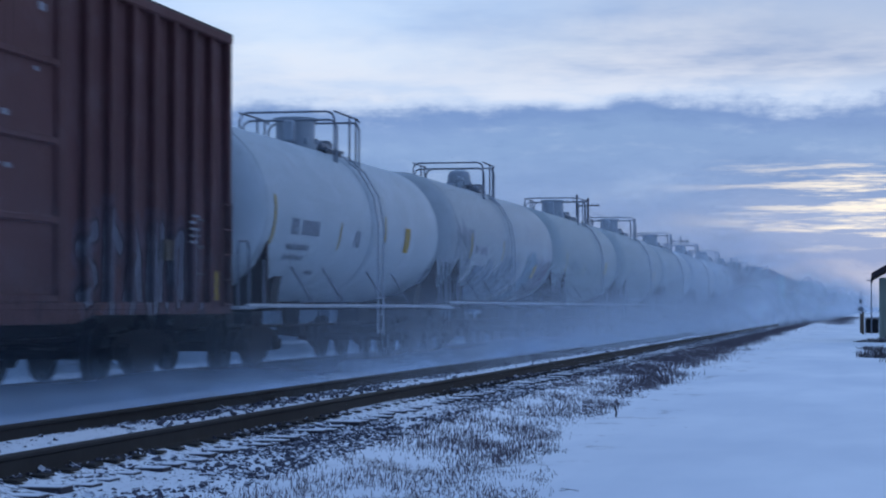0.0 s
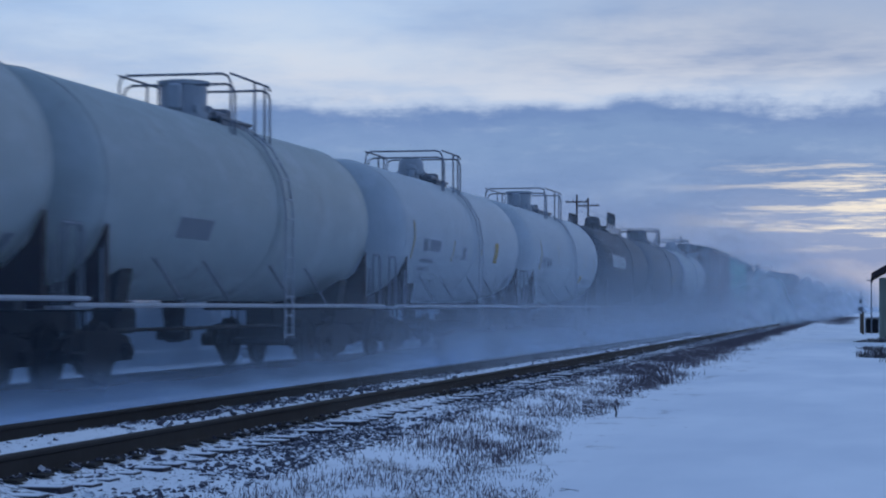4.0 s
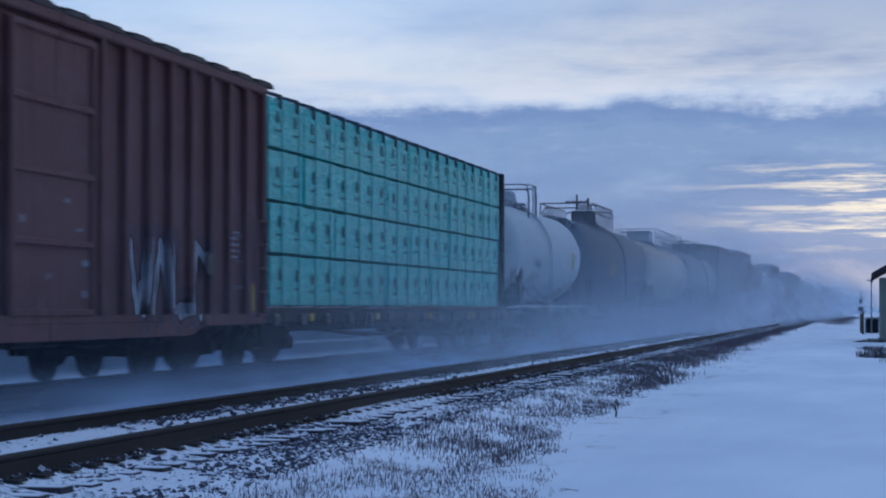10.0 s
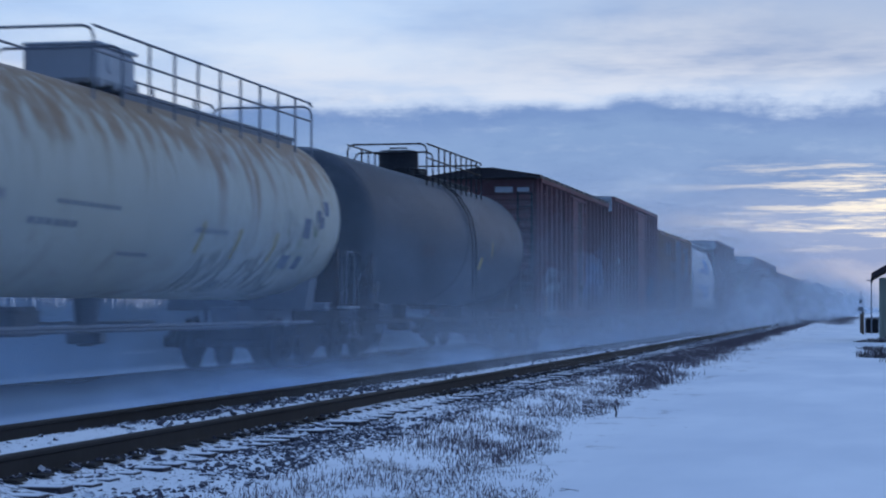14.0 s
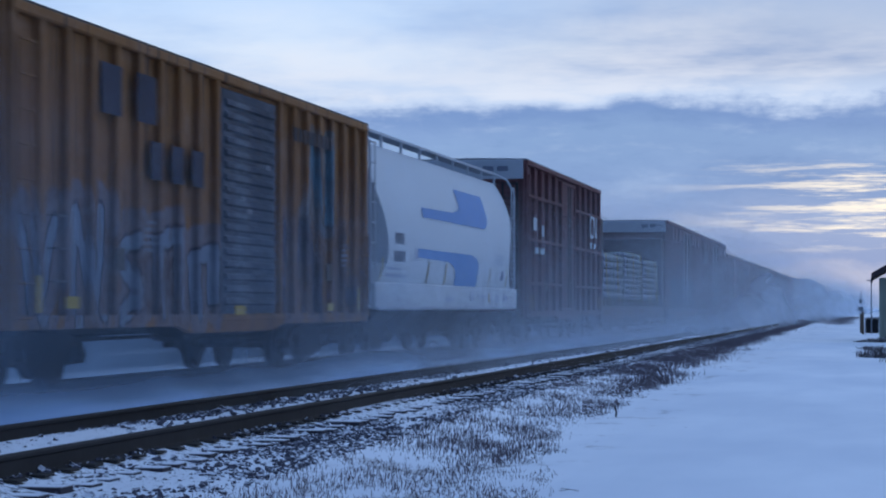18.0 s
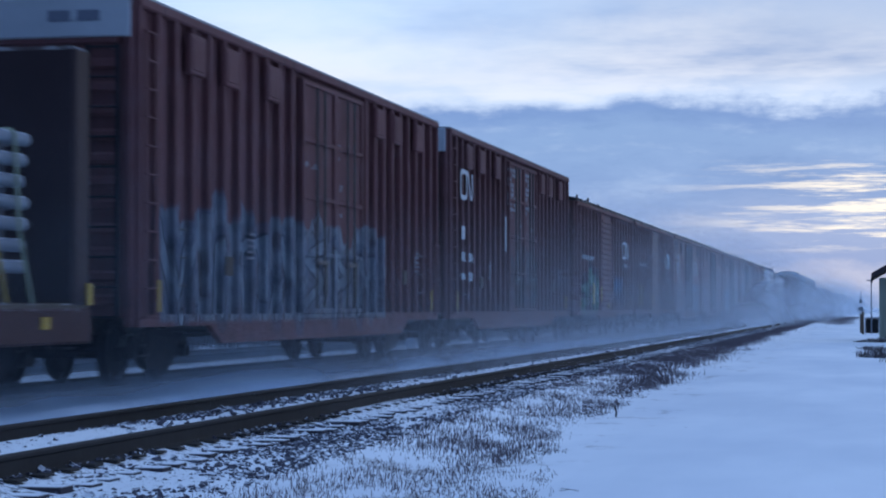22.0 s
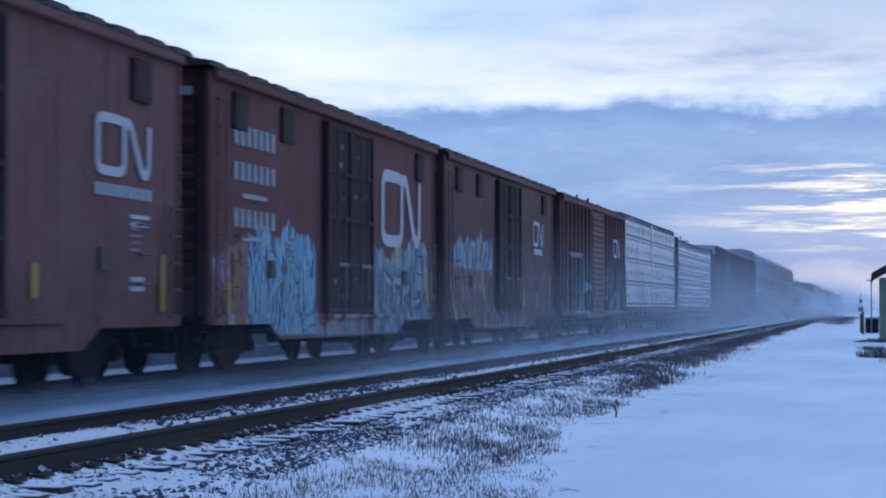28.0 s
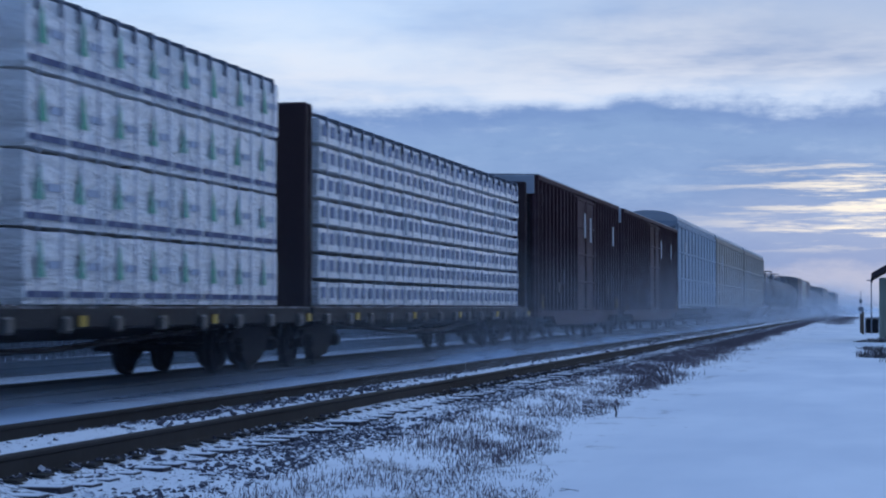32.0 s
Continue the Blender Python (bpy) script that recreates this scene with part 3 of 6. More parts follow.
        return pipe([(-w, 0, -reach), (-w, 0, height - c), (-w + c * 0.3, 0, height - c * 0.3), (-w + c, 0, height), (w - c, 0, height), (w - c * 0.3, 0, height - c * 0.3), (w, 0, height - c), (w, 0, -reach)], 0.021, 6)
    if not loops:
        long_rail = span > 5
        for y, low_by in ((ya, 0.0), (ya + 0.1 * span, 0.14), (yb, 0.05)):
            part("end_hoop", lambda: hoop(hh - low_by, 0.42), metal, plat, loc=(0, y, top), key=("end_hoop", low_by))
        for sx in (-1, 1):
            part("side_rail_top", lambda: pipe([(0, -span / 2, hh), (0, span / 2 - 0.12, hh), (0, span / 2, hh - 0.05)], 0.021, 6), metal, plat, loc=(sx * w, ym, top), key=("side_rail_top", round(span, 2)))
            for q in ([-0.3 + 0.1 * i for i in range(8)] if long_rail else (0.1, 0.36)):
                part("railing_post", lambda: pipe([(0, 0, -0.42), (0, 0, hh)], 0.022, 6), metal, plat, loc=(sx * w, ym + q * span, top), key="railing_post")
            if wide_rail:
                part("mid_rail", lambda: pipe([(0, -span / 2, 0.3), (0, span / 2, 0.3)], 0.02, 6), metal, plat, loc=(sx * w, ym, top), key=("mid_rail", round(span, 2)))
    for q in ((ya + 0.3, ya + 0.5 * span, yb - 0.35) if loops else ()):       # hooped hand rails
        for sx in (-1, 1):
            part("hoop_rail", lambda: join(pipe([(0, -0.34, 0), (0, -0.34, hh - 0.16), (0, -0.26, hh - 0.04), (0, -0.14, hh), (0, 0.28, hh), (0, 0.42, hh - 0.06), (0, 0.47, hh - 0.18), (0, 0.47, 0.36), (0, 0.40, 0.24), (0, 0.28, 0.2), (0, 0.16, 0.24), (0, 0.1, 0.36), (0, 0.1, hh)], 0.028, 6), pipe([(0, 0.47, 0.36), (0, 0.47, -0.3)], 0.028, 6)), metal, plat, loc=(sx * 0.75, q, top), key="hoop_rail")
    def bolts(r, z, n):
        return [rbox(r * math.cos(6.283 * k / n), r * math.sin(6.283 * k / n), z, 0.07, 0.07, 0.12, 0.015) for k in range(n)]
    if dome == "round":
        part("manway", lambda: join(lathe([(-0.15, 0.2), (0.1, 0.2), (0.12, 0.29), (0.18, 0.31), (0.38, 0.30), (0.48, 0.25), (0.53, 0.12), (0.54, 0.02)], 20, "z"), *bolts(0.3, 0.16, 7), lathe([(-0.1, 0.1), (0.2, 0.1), (0.22, 0.15), (0.3, 0.14), (0.32, 0.02)], 10, "z", (0.1, -0.55, 0)), rbox(-0.15, -0.5, 0.06, 0.3, 0.3, 0.16, 0.03)), trim, car, loc=(0, at, top), smooth=True, key="manway_round")
    elif dome == "drum":
        part("manway", lambda: join(lathe([(-0.15, 0.42), (0.06, 0.42), (0.06, 0.37), (0.48, 0.37), (0.49, 0.42), (0.55, 0.42), (0.57, 0.3), (0.58, 0.02)], 20, "z"), *bolts(0.42, 0.1, 8), rbox(0, -0.45, 0.28, 0.22, 0.16, 0.4, 0.03)), trim, car, loc=(0, at, top), smooth=True, key="manway_drum")
    elif dome == "box":
        part("manway", lambda: join(rbox(0, 0, 0.28, 1.05, 1.5, 0.5, 0.05), rbox(0, 0, 0.55, 1.12, 1.56, 0.05, 0.02), lathe([(0.52, 0.14), (0.55, 0.12), (0.56, 0.01)], 14, "x", (0, -0.3, 0.3)), *[rbox(x, y, 0.02, 0.08, 0.08, 0.1, 0.01) for x in (-0.5, 0.5) for y in (-0.6, 0, 0.6)]), trim, car, loc=(0, at, top), key="manway_box")
    else:
        part("manway", lambda: join(lathe([(-0.15, 0.38), (0.1, 0.38), (0.12, 0.46), (0.52, 0.46), (0.55, 0.43), (0.56, 0.02)], 20, "z"), *bolts(0.44, 0.1, 8), pipe([(-0.2, 0, 0.55), (-0.2, 0, 0.62), (0.2, 0, 0.62), (0.2, 0, 0.55)], 0.02, 5)), metal, car, loc=(0, at, top), smooth=True, key="manway_black")
    part("valve_box", lambda: join(rbox(0, 0, 0.12, 0.4, 0.5, 0.24, 0.05), rbox(0.3, 0.25, 0.1, 0.26, 0.26, 0.2, 0.04), lathe([(0, 0.09), (0.3, 0.09), (0.34, 0.04)], 10, "z", (-0.2, -0.28, 0)), rbox(0.36, -0.1, 0.07, 0.14, 0.7, 0.1, 0.02)), metal, car, loc=(0, at + 0.8, top), key="valve_box")
    metal = base_metal
    part("outlet_valve", lambda: join(lathe([(0.5, 0.13), (1.2, 0.2)], 12, "z"), rbox(0, 0, 0.62, 0.5, 0.3, 0.18, 0.03)), metal, car, key="outlet_valve")
    part("brake_rod", lambda: join(pipe([(0.3, -h + 2.5, 0.72), (0.3, h - 2.5, 0.72)], 0.03, 6), rbox(-0.4, -1.6, 0.85, 0.4, 0.9, 0.4, 0.05)), metal, car, key=("brake_rod", round(h, 1)))
    for s in (-1, 1):
        part("body_bolster", lambda: prism([(1.45, 1.02), (1.45, zc - 0.36 * R), (1.25, zc - 0.62 * R), (0.9, zc - 0.84 * R), (0, zc - R), (-0.9, zc - 0.84 * R), (-1.25, zc - 0.62 * R), (-1.45, zc - 0.36 * R), (-1.45, 1.02)], -0.05, 0.05), END_STEEL, car, "brown end bolster plate", loc=(0, s * (h - 0.98), 0), key=("bolster", R, zc))
        if line:
            for q in (0.22, 0.5):
                part("tank_strut", lambda: pipe([(1.48, 0, 1.07), (math.sqrt(max(0.01, R * R - (zc - 1.72) ** 2)) + 0.01, -0.42, 1.72)], 0.018, 5), GREY if trim is PALE else metal, car, loc=(0, s * q * h, 0), key=("strut", R, zc, trim is PALE))
    for kind, y, z, wd, ht in [m[:5] for m in marks if len(m) == 5] + [(m[0], y, z, w, h2) for m in marks if len(m) == 6 for y, z, w, h2 in word(*m[1:])]:
        z -= 0.45
        if kind == "y" and wd < 0.2:
            kind = "o"
        a = math.asin(max(-1, min(1, (z - zc) / R)))
        mat = {"y": YELLOW, "k": INK, "w": WHITE, "g": GREY if trim is PALE else SLATE, "o": OCHRE}[kind]
        n = max(1, int(ht / 0.2))
        V, F = [], []
        for i in range(n + 1):
            b = a + (i / n - 0.5) * ht / R
            for q in (-wd / 2, wd / 2):
                V.append(((R + 0.012) * math.cos(b), y + q, zc + (R + 0.012) * math.sin(b)))
        F = [(2 * i, 2 * i + 1, 2 * i + 3, 2 * i + 2) for i in range(n)]
        mk = part("placard" if kind == "y" else "marking", (V, F), mat, shell)
        if kind == "y" and ht > 0.25:
            lines = []
            for q in (-0.27, 0.0, 0.27):
                b = a + q * ht / R
                lines.append(([((R + 0.02) * math.cos(b + e), y + f * wd * 0.36, zc + (R + 0.02) * math.sin(b + e)) for e, f in ((-0.02, -1), (-0.02, 1), (0.02, 1), (0.02, -1))], [(0, 1, 2, 3)]))
            part("placard_lettering", join(*lines), OCHRE, mk)
    trucks(car, L + 0.6, 1.95)
    couplers(car, L + 0.6, 0.5)
    return car


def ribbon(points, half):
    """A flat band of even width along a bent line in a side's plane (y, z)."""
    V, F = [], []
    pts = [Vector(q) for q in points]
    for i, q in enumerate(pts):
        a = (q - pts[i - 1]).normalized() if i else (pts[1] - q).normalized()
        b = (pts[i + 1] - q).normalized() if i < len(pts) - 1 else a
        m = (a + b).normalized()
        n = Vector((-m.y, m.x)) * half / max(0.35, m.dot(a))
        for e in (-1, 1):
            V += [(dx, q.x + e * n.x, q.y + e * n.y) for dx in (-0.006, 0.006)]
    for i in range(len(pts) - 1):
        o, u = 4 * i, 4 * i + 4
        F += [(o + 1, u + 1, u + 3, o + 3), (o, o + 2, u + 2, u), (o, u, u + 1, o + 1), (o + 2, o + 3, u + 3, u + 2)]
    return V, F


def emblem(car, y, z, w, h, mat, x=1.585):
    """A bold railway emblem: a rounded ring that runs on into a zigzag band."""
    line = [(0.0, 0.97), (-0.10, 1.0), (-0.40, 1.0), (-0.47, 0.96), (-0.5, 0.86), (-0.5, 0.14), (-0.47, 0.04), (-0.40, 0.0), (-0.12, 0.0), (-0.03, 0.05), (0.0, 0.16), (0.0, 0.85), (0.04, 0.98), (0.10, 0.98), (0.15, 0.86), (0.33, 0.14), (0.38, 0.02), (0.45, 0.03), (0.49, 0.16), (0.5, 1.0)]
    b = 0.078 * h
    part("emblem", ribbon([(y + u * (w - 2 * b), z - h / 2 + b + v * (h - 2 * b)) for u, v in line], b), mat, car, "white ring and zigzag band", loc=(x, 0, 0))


# -- boxcars --
def boxcar(front, rear, coat, label, sill=0.79, eave=4.44, ribs=20, doors=((-1.5, 1.5),), door_coat=None, door_style="bars", peak=0.22, white_end=False, rib_deep=0.12, rib_wide=0.13, belts=(), belly=True,
           marks=(), roof_coat=None, smooth_side=False, corner=YELLOW, group="boxcars of the train", bumps=True, name="boxcar", hatches=(), drop=0.26, badge=None, badge_mat=None):
    car, L = car_base(name, label, "boxcar", front, rear, group)
    coat = coat(car) if callable(coat) else coat
    dc = door_coat or coat
    roof_coat = roof_coat or (ROOF_PALE if white_end else ROOF)
    h, w = L / 2, 1.5
    peak = 0.06 if white_end else peak
    body = part("body", rbox(0, 0, (sill + 0.12 + eave) / 2, 2 * w, L, eave - sill - 0.12, 0.03), coat, car)
    for sx in (-1, 1):
        # side sill, hanging deeper between the trucks
        pr = [(-h, sill + 0.16), (-h, sill), (-h + 3.0, sill), (-h + 3.6, sill - drop), (h - 3.6, sill - drop), (h - 3.0, sill), (h, sill), (h, sill + 0.16)] if belly else \
             [(-h, sill + 0.16), (-h, sill), (-2.6, sill), (-2.0, sill - 0.1), (2.0, sill - 0.1), (2.6, sill), (h, sill), (h, sill + 0.16)]
        n = len(pr)
        V = [(sx * (w + 0.01), y, z) for y, z in pr] + [(sx * (w + (0.05 if smooth_side else 0.10)), y, z) for y, z in pr]
        F = [(i, (i + 1) % n, (i + 1) % n + n, i + n) for i in range(n)] + [tuple(range(n))[::-1], tuple(range(n, 2 * n))]
        part("side_sill", (V, F), coat, car)
        part("top_chord", lambda: rbox(0, 0, 0, 0.14, L, 0.13, 0.02), coat, car, loc=(sx * (w + 0.055), 0, eave - 0.06), key=("chord", round(L, 2), coat.name))
        if not smooth_side:
            for i in range(ribs + 1):
                y = -h + 0.06 + (L - 0.12) * i / ribs
                if any(a - 0.05 < y < b + 0.05 for a, b in doors):
                    continue
                part("rib", lambda: rbox(0, 0, (sill + eave) / 2, rib_deep, rib_wide, eave - sill - 0.16, 0.02), coat, car, loc=(sx * (w + rib_deep / 2 - 0.01), y, 0), key=("rib", sill, eave, rib_deep, rib_wide))
        for z in belts:
            spans = [(-h, doors[0][0]), (doors[-1][1], h)]
            for a, b in spans:
                part("belt_rail", lambda: rbox(0, 0, 0, rib_deep + 0.02, b - a - 0.1, 0.09, 0.02), coat, car, loc=(sx * (w + rib_deep / 2), (a + b) / 2, z), key=("belt", round(b - a, 2), rib_deep))
        for a, b in doors:
            zt, zb = eave - 0.2, sill + 0.14
            dr = part("door", lambda: rbox(0, 0, (zt + zb) / 2, 0.06, b - a, zt - zb, 0.015), dc, car, loc=(sx * (w + 0.045), (a + b) / 2, 0), key=("door", a, b, zt, zb))
            if door_style == "corrugated":
                k = 17
                for i in range(k):
                    part("door_ridge", lambda: prism([(-0.0, -0.06), (0.04, -0.03), (0.04, 0.03), (-0.0, 0.06)], -(b - a) / 2 + 0.12, (b - a) / 2 - 0.12), dc, dr, loc=(sx * 0.03, 0, zb + 0.2 + (zt - zb - 0.4) * i / (k - 1)), key=("ridge", b - a)).rotation_euler[2] = 0 if sx > 0 else math.pi
            else:
                for i in range(5):
                    part("door_rail", lambda: rbox(0, 0, 0, 0.05, b - a, 0.09, 0.02), dc, dr, loc=(sx * 0.05, 0, zb + 0.05 + (zt - zb - 0.1) * i / 4), key=("door_rail", b - a))
                for q in ((a - b) / 2 + 0.06, (b - a) / 2 - 0.06):
                    part("door_stile", lambda: rbox(0, 0, (zt + zb) / 2, 0.06, 0.12, zt - zb, 0.02), dc, dr, loc=(sx * 0.05, q, 0), key=("stile", zt, zb))
                if door_style == "plug":
                    for q in (-0.25, 0.25):
                        part("lock_rod", lambda: pipe([(0, 0, zb + 0.1), (0, 0, zt - 0.1)], 0.025, 6), STEEL, dr, loc=(sx * 0.09, q, 0), key=("rod", zt, zb))
                    part("lock_lever", lambda: join(rbox(0, 0, 0, 0.04, 0.7, 0.07, 0.01), rbox(0, 0.2, -0.3, 0.05, 0.08, 0.6, 0.01)), STEEL, dr, loc=(sx * 0.1, 0.1, sill + 1.0), key="lever")
            if sx > 0 and front < 33:
                rnd = random.Random(int(front * 7 + a * 3))
                spots = [box(0, rnd.uniform(a, b) * 0.8 - (a + b) * 0.4, zb + rnd.uniform(0.2, zt - zb - 0.3), 0.006, rnd.uniform(0.06, 0.22), rnd.uniform(0.03, 0.1)) for _ in range(6)]
                tagged(part("door_stencil", join(*spots), PALE_INK, dr, loc=(0.036, 0, 0)), kind="stuff")
            part("door_track", lambda: rbox(0, 0, 0, 0.10, 2 * (b - a), 0.08, 0.01), coat, car, loc=(sx * (w + 0.06), max(-h + (b - a), min(h - (b - a), (a + b) / 2 + (b - a) / 2)), sill + 0.10), key=("track", b - a))
        for s in (-1, 1):
            ladder(car, sx * (w + (0.09 if smooth_side else 0.135)), s * (h - 0.32), sill + 0.1, sill + 0.1 + (1.5 if sx * s > 0 else eave - sill - 0.5), 0.42, coat)
            part("sill_step", lambda: join(pipe([(0, -0.2, sill), (0, -0.2, 0.42), (0, 0.2, 0.42), (0, 0.2, sill)], 0.02, 5)), BLACK, car, loc=(sx * (w + 0.04), s * (h - 0.32), 0), key=("bstep", sill))
            if corner:
                part("reflector", lambda: box(0, 0, 0, 0.015, 0.1, 0.42), corner, car, loc=(sx * (w + (0.118 if not smooth_side else 0.06)), s * (h - 0.75), sill + 0.4), key="reflector")
    for s in (-1, 1):                    # ends with pressed ribs
        y = s * (h + 0.03)
        for i in range(12):
            z = sill + 0.35 + (eave - sill - 0.9) * i / 11
            part("end_rib", lambda: rbox(0, 0, 0, 2.7, 0.09, 0.15, 0.04), coat, car, loc=(0, y, z), key="end_rib")
        for sx in (-1, 1):
            part("corner_post", lambda: rbox(0, 0, (sill + eave) / 2, 0.12, 0.12, eave - sill, 0.03), coat, car, loc=(sx * (w - 0.02), s * (h + 0.02), 0), key=("post", sill, eave))
            ladder(car, sx * 1.15, s * (h + 0.12), sill + 0.1, eave - (0.62 if white_end else 0.4), 0.4, BLACK, "x", "end_ladder")
        if white_end:
            part("end_panel", rbox(0, s * (h + 0.08), eave - 0.26, 3.02, 0.05, 0.52, 0.02), PALE, car, "pale painted top of the car end")
            for q in (0.55, 0.95):
                part("end_marking", lambda: box(0, 0, 0, 0.3, 0.012, 0.14), INK, car, loc=(q, s * (h + 0.11), eave - 0.24), key="end_marking")
        else:
            part("end_marking", lambda: box(0, 0, 0, 0.5, 0.012, 0.16), WHITE, car, loc=(0.55, s * (h + 0.09), eave - 0.32), key="end_marking_w")
            part("end_marking", lambda: box(0, 0, 0, 0.34, 0.012, 0.12), WHITE, car, loc=(1.1, s * (h + 0.09), eave - 0.32), key="end_marking_x")
    part("brake_wheel", lambda: lathe([(-0.03, 0.25), (0.0, 0.28), (0.03, 0.25)], 16, "y"), BLACK, car, loc=(-0.6, -h - 0.2, 2.9), key="brake_wheel")
    part("brake_platform", lambda: rbox(0, 0, 0, 1.2, 0.3, 0.04, 0.01), BLACK, car, loc=(0, -h - 0.2, 1.25), key="brake_platform")
    # roof sheets and their seams
    rf = part("roof", prism([(-w - 0.11, eave), (w + 0.11, eave), (w + 0.11, eave + 0.03), (0.25, eave + peak), (-0.25, eave + peak), (-w - 0.11, eave + 0.03)], -h - 0.04, h + 0.04), roof_coat, car)
    if bumps:
        n = 14
        for i in range(n + 1):
            part("roof_sheet", lambda: join(*[prism([(-w - e, eave + 0.005), (w + e, eave + 0.005), (w + e, eave + up), (0.25, eave + peak + up), (-0.25, eave + peak + up), (-w - e, eave + up)], -r, r) for e, up, r in ((0.115, 0.04, 0.45), (0.12, 0.065, 0.40), (0.125, 0.085, 0.30))]), roof_coat, rf, loc=(0, -h + 0.08 + (L - 0.16) * i / n, 0), key=("roof_seam", eave, peak))
    # underframe
    part("centre_sill", lambda: rbox(0, 0, 0.82, 0.4, L, 0.34, 0.03), BLACK, car, key=("centre_sill", round(L, 2)))
    part("brake_gear", lambda: join(rbox(0.5, 0.6, 0.72, 0.5, 1.0, 0.36, 0.06), rbox(-0.5, -0.9, 0.7, 0.4, 0.8, 0.3, 0.06), pipe([(0.35, -h + 3, 0.62), (0.35, h - 3, 0.62)], 0.03)), BLACK, car, key=("brake_gear", round(L, 1)))
    trucks(car, L, 2.3)
    couplers(car, L, 0.5)
    for sx in (-1, 1):
        for y in hatches:
            part("side_hatch", lambda: join(rbox(0, 0, 0, 0.10, 0.70, 0.56, 0.02), rbox(0.04, 0, 0, 0.04, 0.58, 0.44, 0.01)), door_coat or coat, car, loc=(sx * (w + (0.01 if smooth_side else 0.10)), y, eave - 0.5), key=("hatch", car.name))
    for q in (-0.62, 0.62) if front < 37 else ():
        part("tack_board", lambda: join(rbox(0, 0, 0, 0.03, 0.34, 0.28, 0.008), rbox(0.012, 0, 0, 0.02, 0.24, 0.18, 0.004)), WOOD, car, loc=(w + (0.02 if smooth_side else rib_deep + 0.005), q * h + 0.2, sill + 0.85), key="tack_board")
        tagged(part("stencil_panel", lambda: join(*[box(0, -0.17 + 0.11 * (i % 4), -0.09 * (i // 4), 0.008, 0.08, 0.035) for i in range(19) if i % 7]), PALE_INK, car, loc=(w + (0.02 if smooth_side else rib_deep), q * h + 1.35, sill + 1.35), key="stencil_panel"), kind="stuff")
        tagged(part("grab_iron", lambda: join(*[pipe([(0, -0.24, z), (0.06, -0.24, z), (0.06, 0.24, z), (0, 0.24, z)], 0.014, 5) for z in (0.0, 0.38, 0.76)]), STEEL, car, loc=(w + 0.03, q * h * 1.32, sill + 0.55), key="grab_iron"), kind="stuff")
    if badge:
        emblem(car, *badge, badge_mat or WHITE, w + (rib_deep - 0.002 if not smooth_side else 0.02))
    for mat, rows in marks:
        bars(car, w + (rib_deep - 0.002 if not smooth_side else 0.02), rows, mat)
    return car


ROOF_PALE = dusted("pale_roof", (0.30, 0.31, 0.33), 0.6, 0.0, 0.6, 0.2, 3)
ROOF = dusted("galvanised_roof", (0.055, 0.05, 0.055), 0.6, 0.1, 0.3, 0.3, 3)


# -- centre-beam flat car with wrapped lumber --
def centerbeam(front, rear, label, group="lumber cars of the train"):
    car, L = car_base("centerbeam_flatcar", label, "flat car", front, rear, group)
    h = L / 2
    part("deck", rbox(0, 0, 0.98, 2.9, L, 0.16, 0.02), BLACK, car)
    part("centre_sill", rbox(0, 0, 0.76, 0.5, L - 1.0, 0.32, 0.03), BLACK, car)
    for s in (-1, 1):
        part("bulkhead", lambda: rbox(0, 0, 2.75, 2.9, 0.12, 3.5, 0.03), END_STEEL, car, loc=(0, s * (h - 0.05), 0), key="cb_bulkhead")
        for x in (-1.3, -0.65, 0, 0.65, 1.3):
            part("bulkhead_post", lambda: rbox(0, 0, 2.75, 0.14, 0.1, 3.4, 0.02), END_STEEL, car, loc=(x, s * (h + 0.05), 0), key="cb_post")
        ladder(car, 1.2, s * (h + 0.15), 0.9, 4.3, 0.4, BLACK, "x")
    part("centre_beam", join(rbox(0, 0, 4.25, 0.3, L - 0.5, 0.2, 0.03), *[rbox(0, -h + 1 + (L - 2) * i / 10, 2.6, 0.14, 0.2, 3.2, 0.02) for i in range(11)]), END_STEEL, car)
    for sx in (-1, 1):
        part("side_channel", lambda: rbox(0, 0, 0.92, 0.08, L, 0.26, 0.02), BLACK, car, loc=(sx * 1.46, 0, 0), key=("channel", round(L, 2)))
        n = 14
        for i in range(n):
            y = -h + 0.8 + (L - 1.6) * i / (n - 1)
            part("winch", lambda: join(rbox(0, 0, 0, 0.12, 0.22, 0.2, 0.03), lathe([(-0.12, 0.05), (0.12, 0.05)], 8, "y")), STEEL, car, loc=(sx * 1.52, y, 0.84), key="winch")
            if i % 3 == 1:
                part("reflector", lambda: box(0, 0, 0, 0.02, 0.22, 0.13), YELLOW, car, loc=(sx * 1.57, y + 0.45, 0.88), key="reflector_h")
    part("truss_rod", lambda: pipe([(0.9, -h + 3.2, 0.75), (0.9, -2, 0.52), (0.9, 2, 0.52), (0.9, h - 3.2, 0.75)], 0.04), BLACK, car)
    trucks(car, L, 2.0)
    couplers(car, L, 0.5)
    return car, L


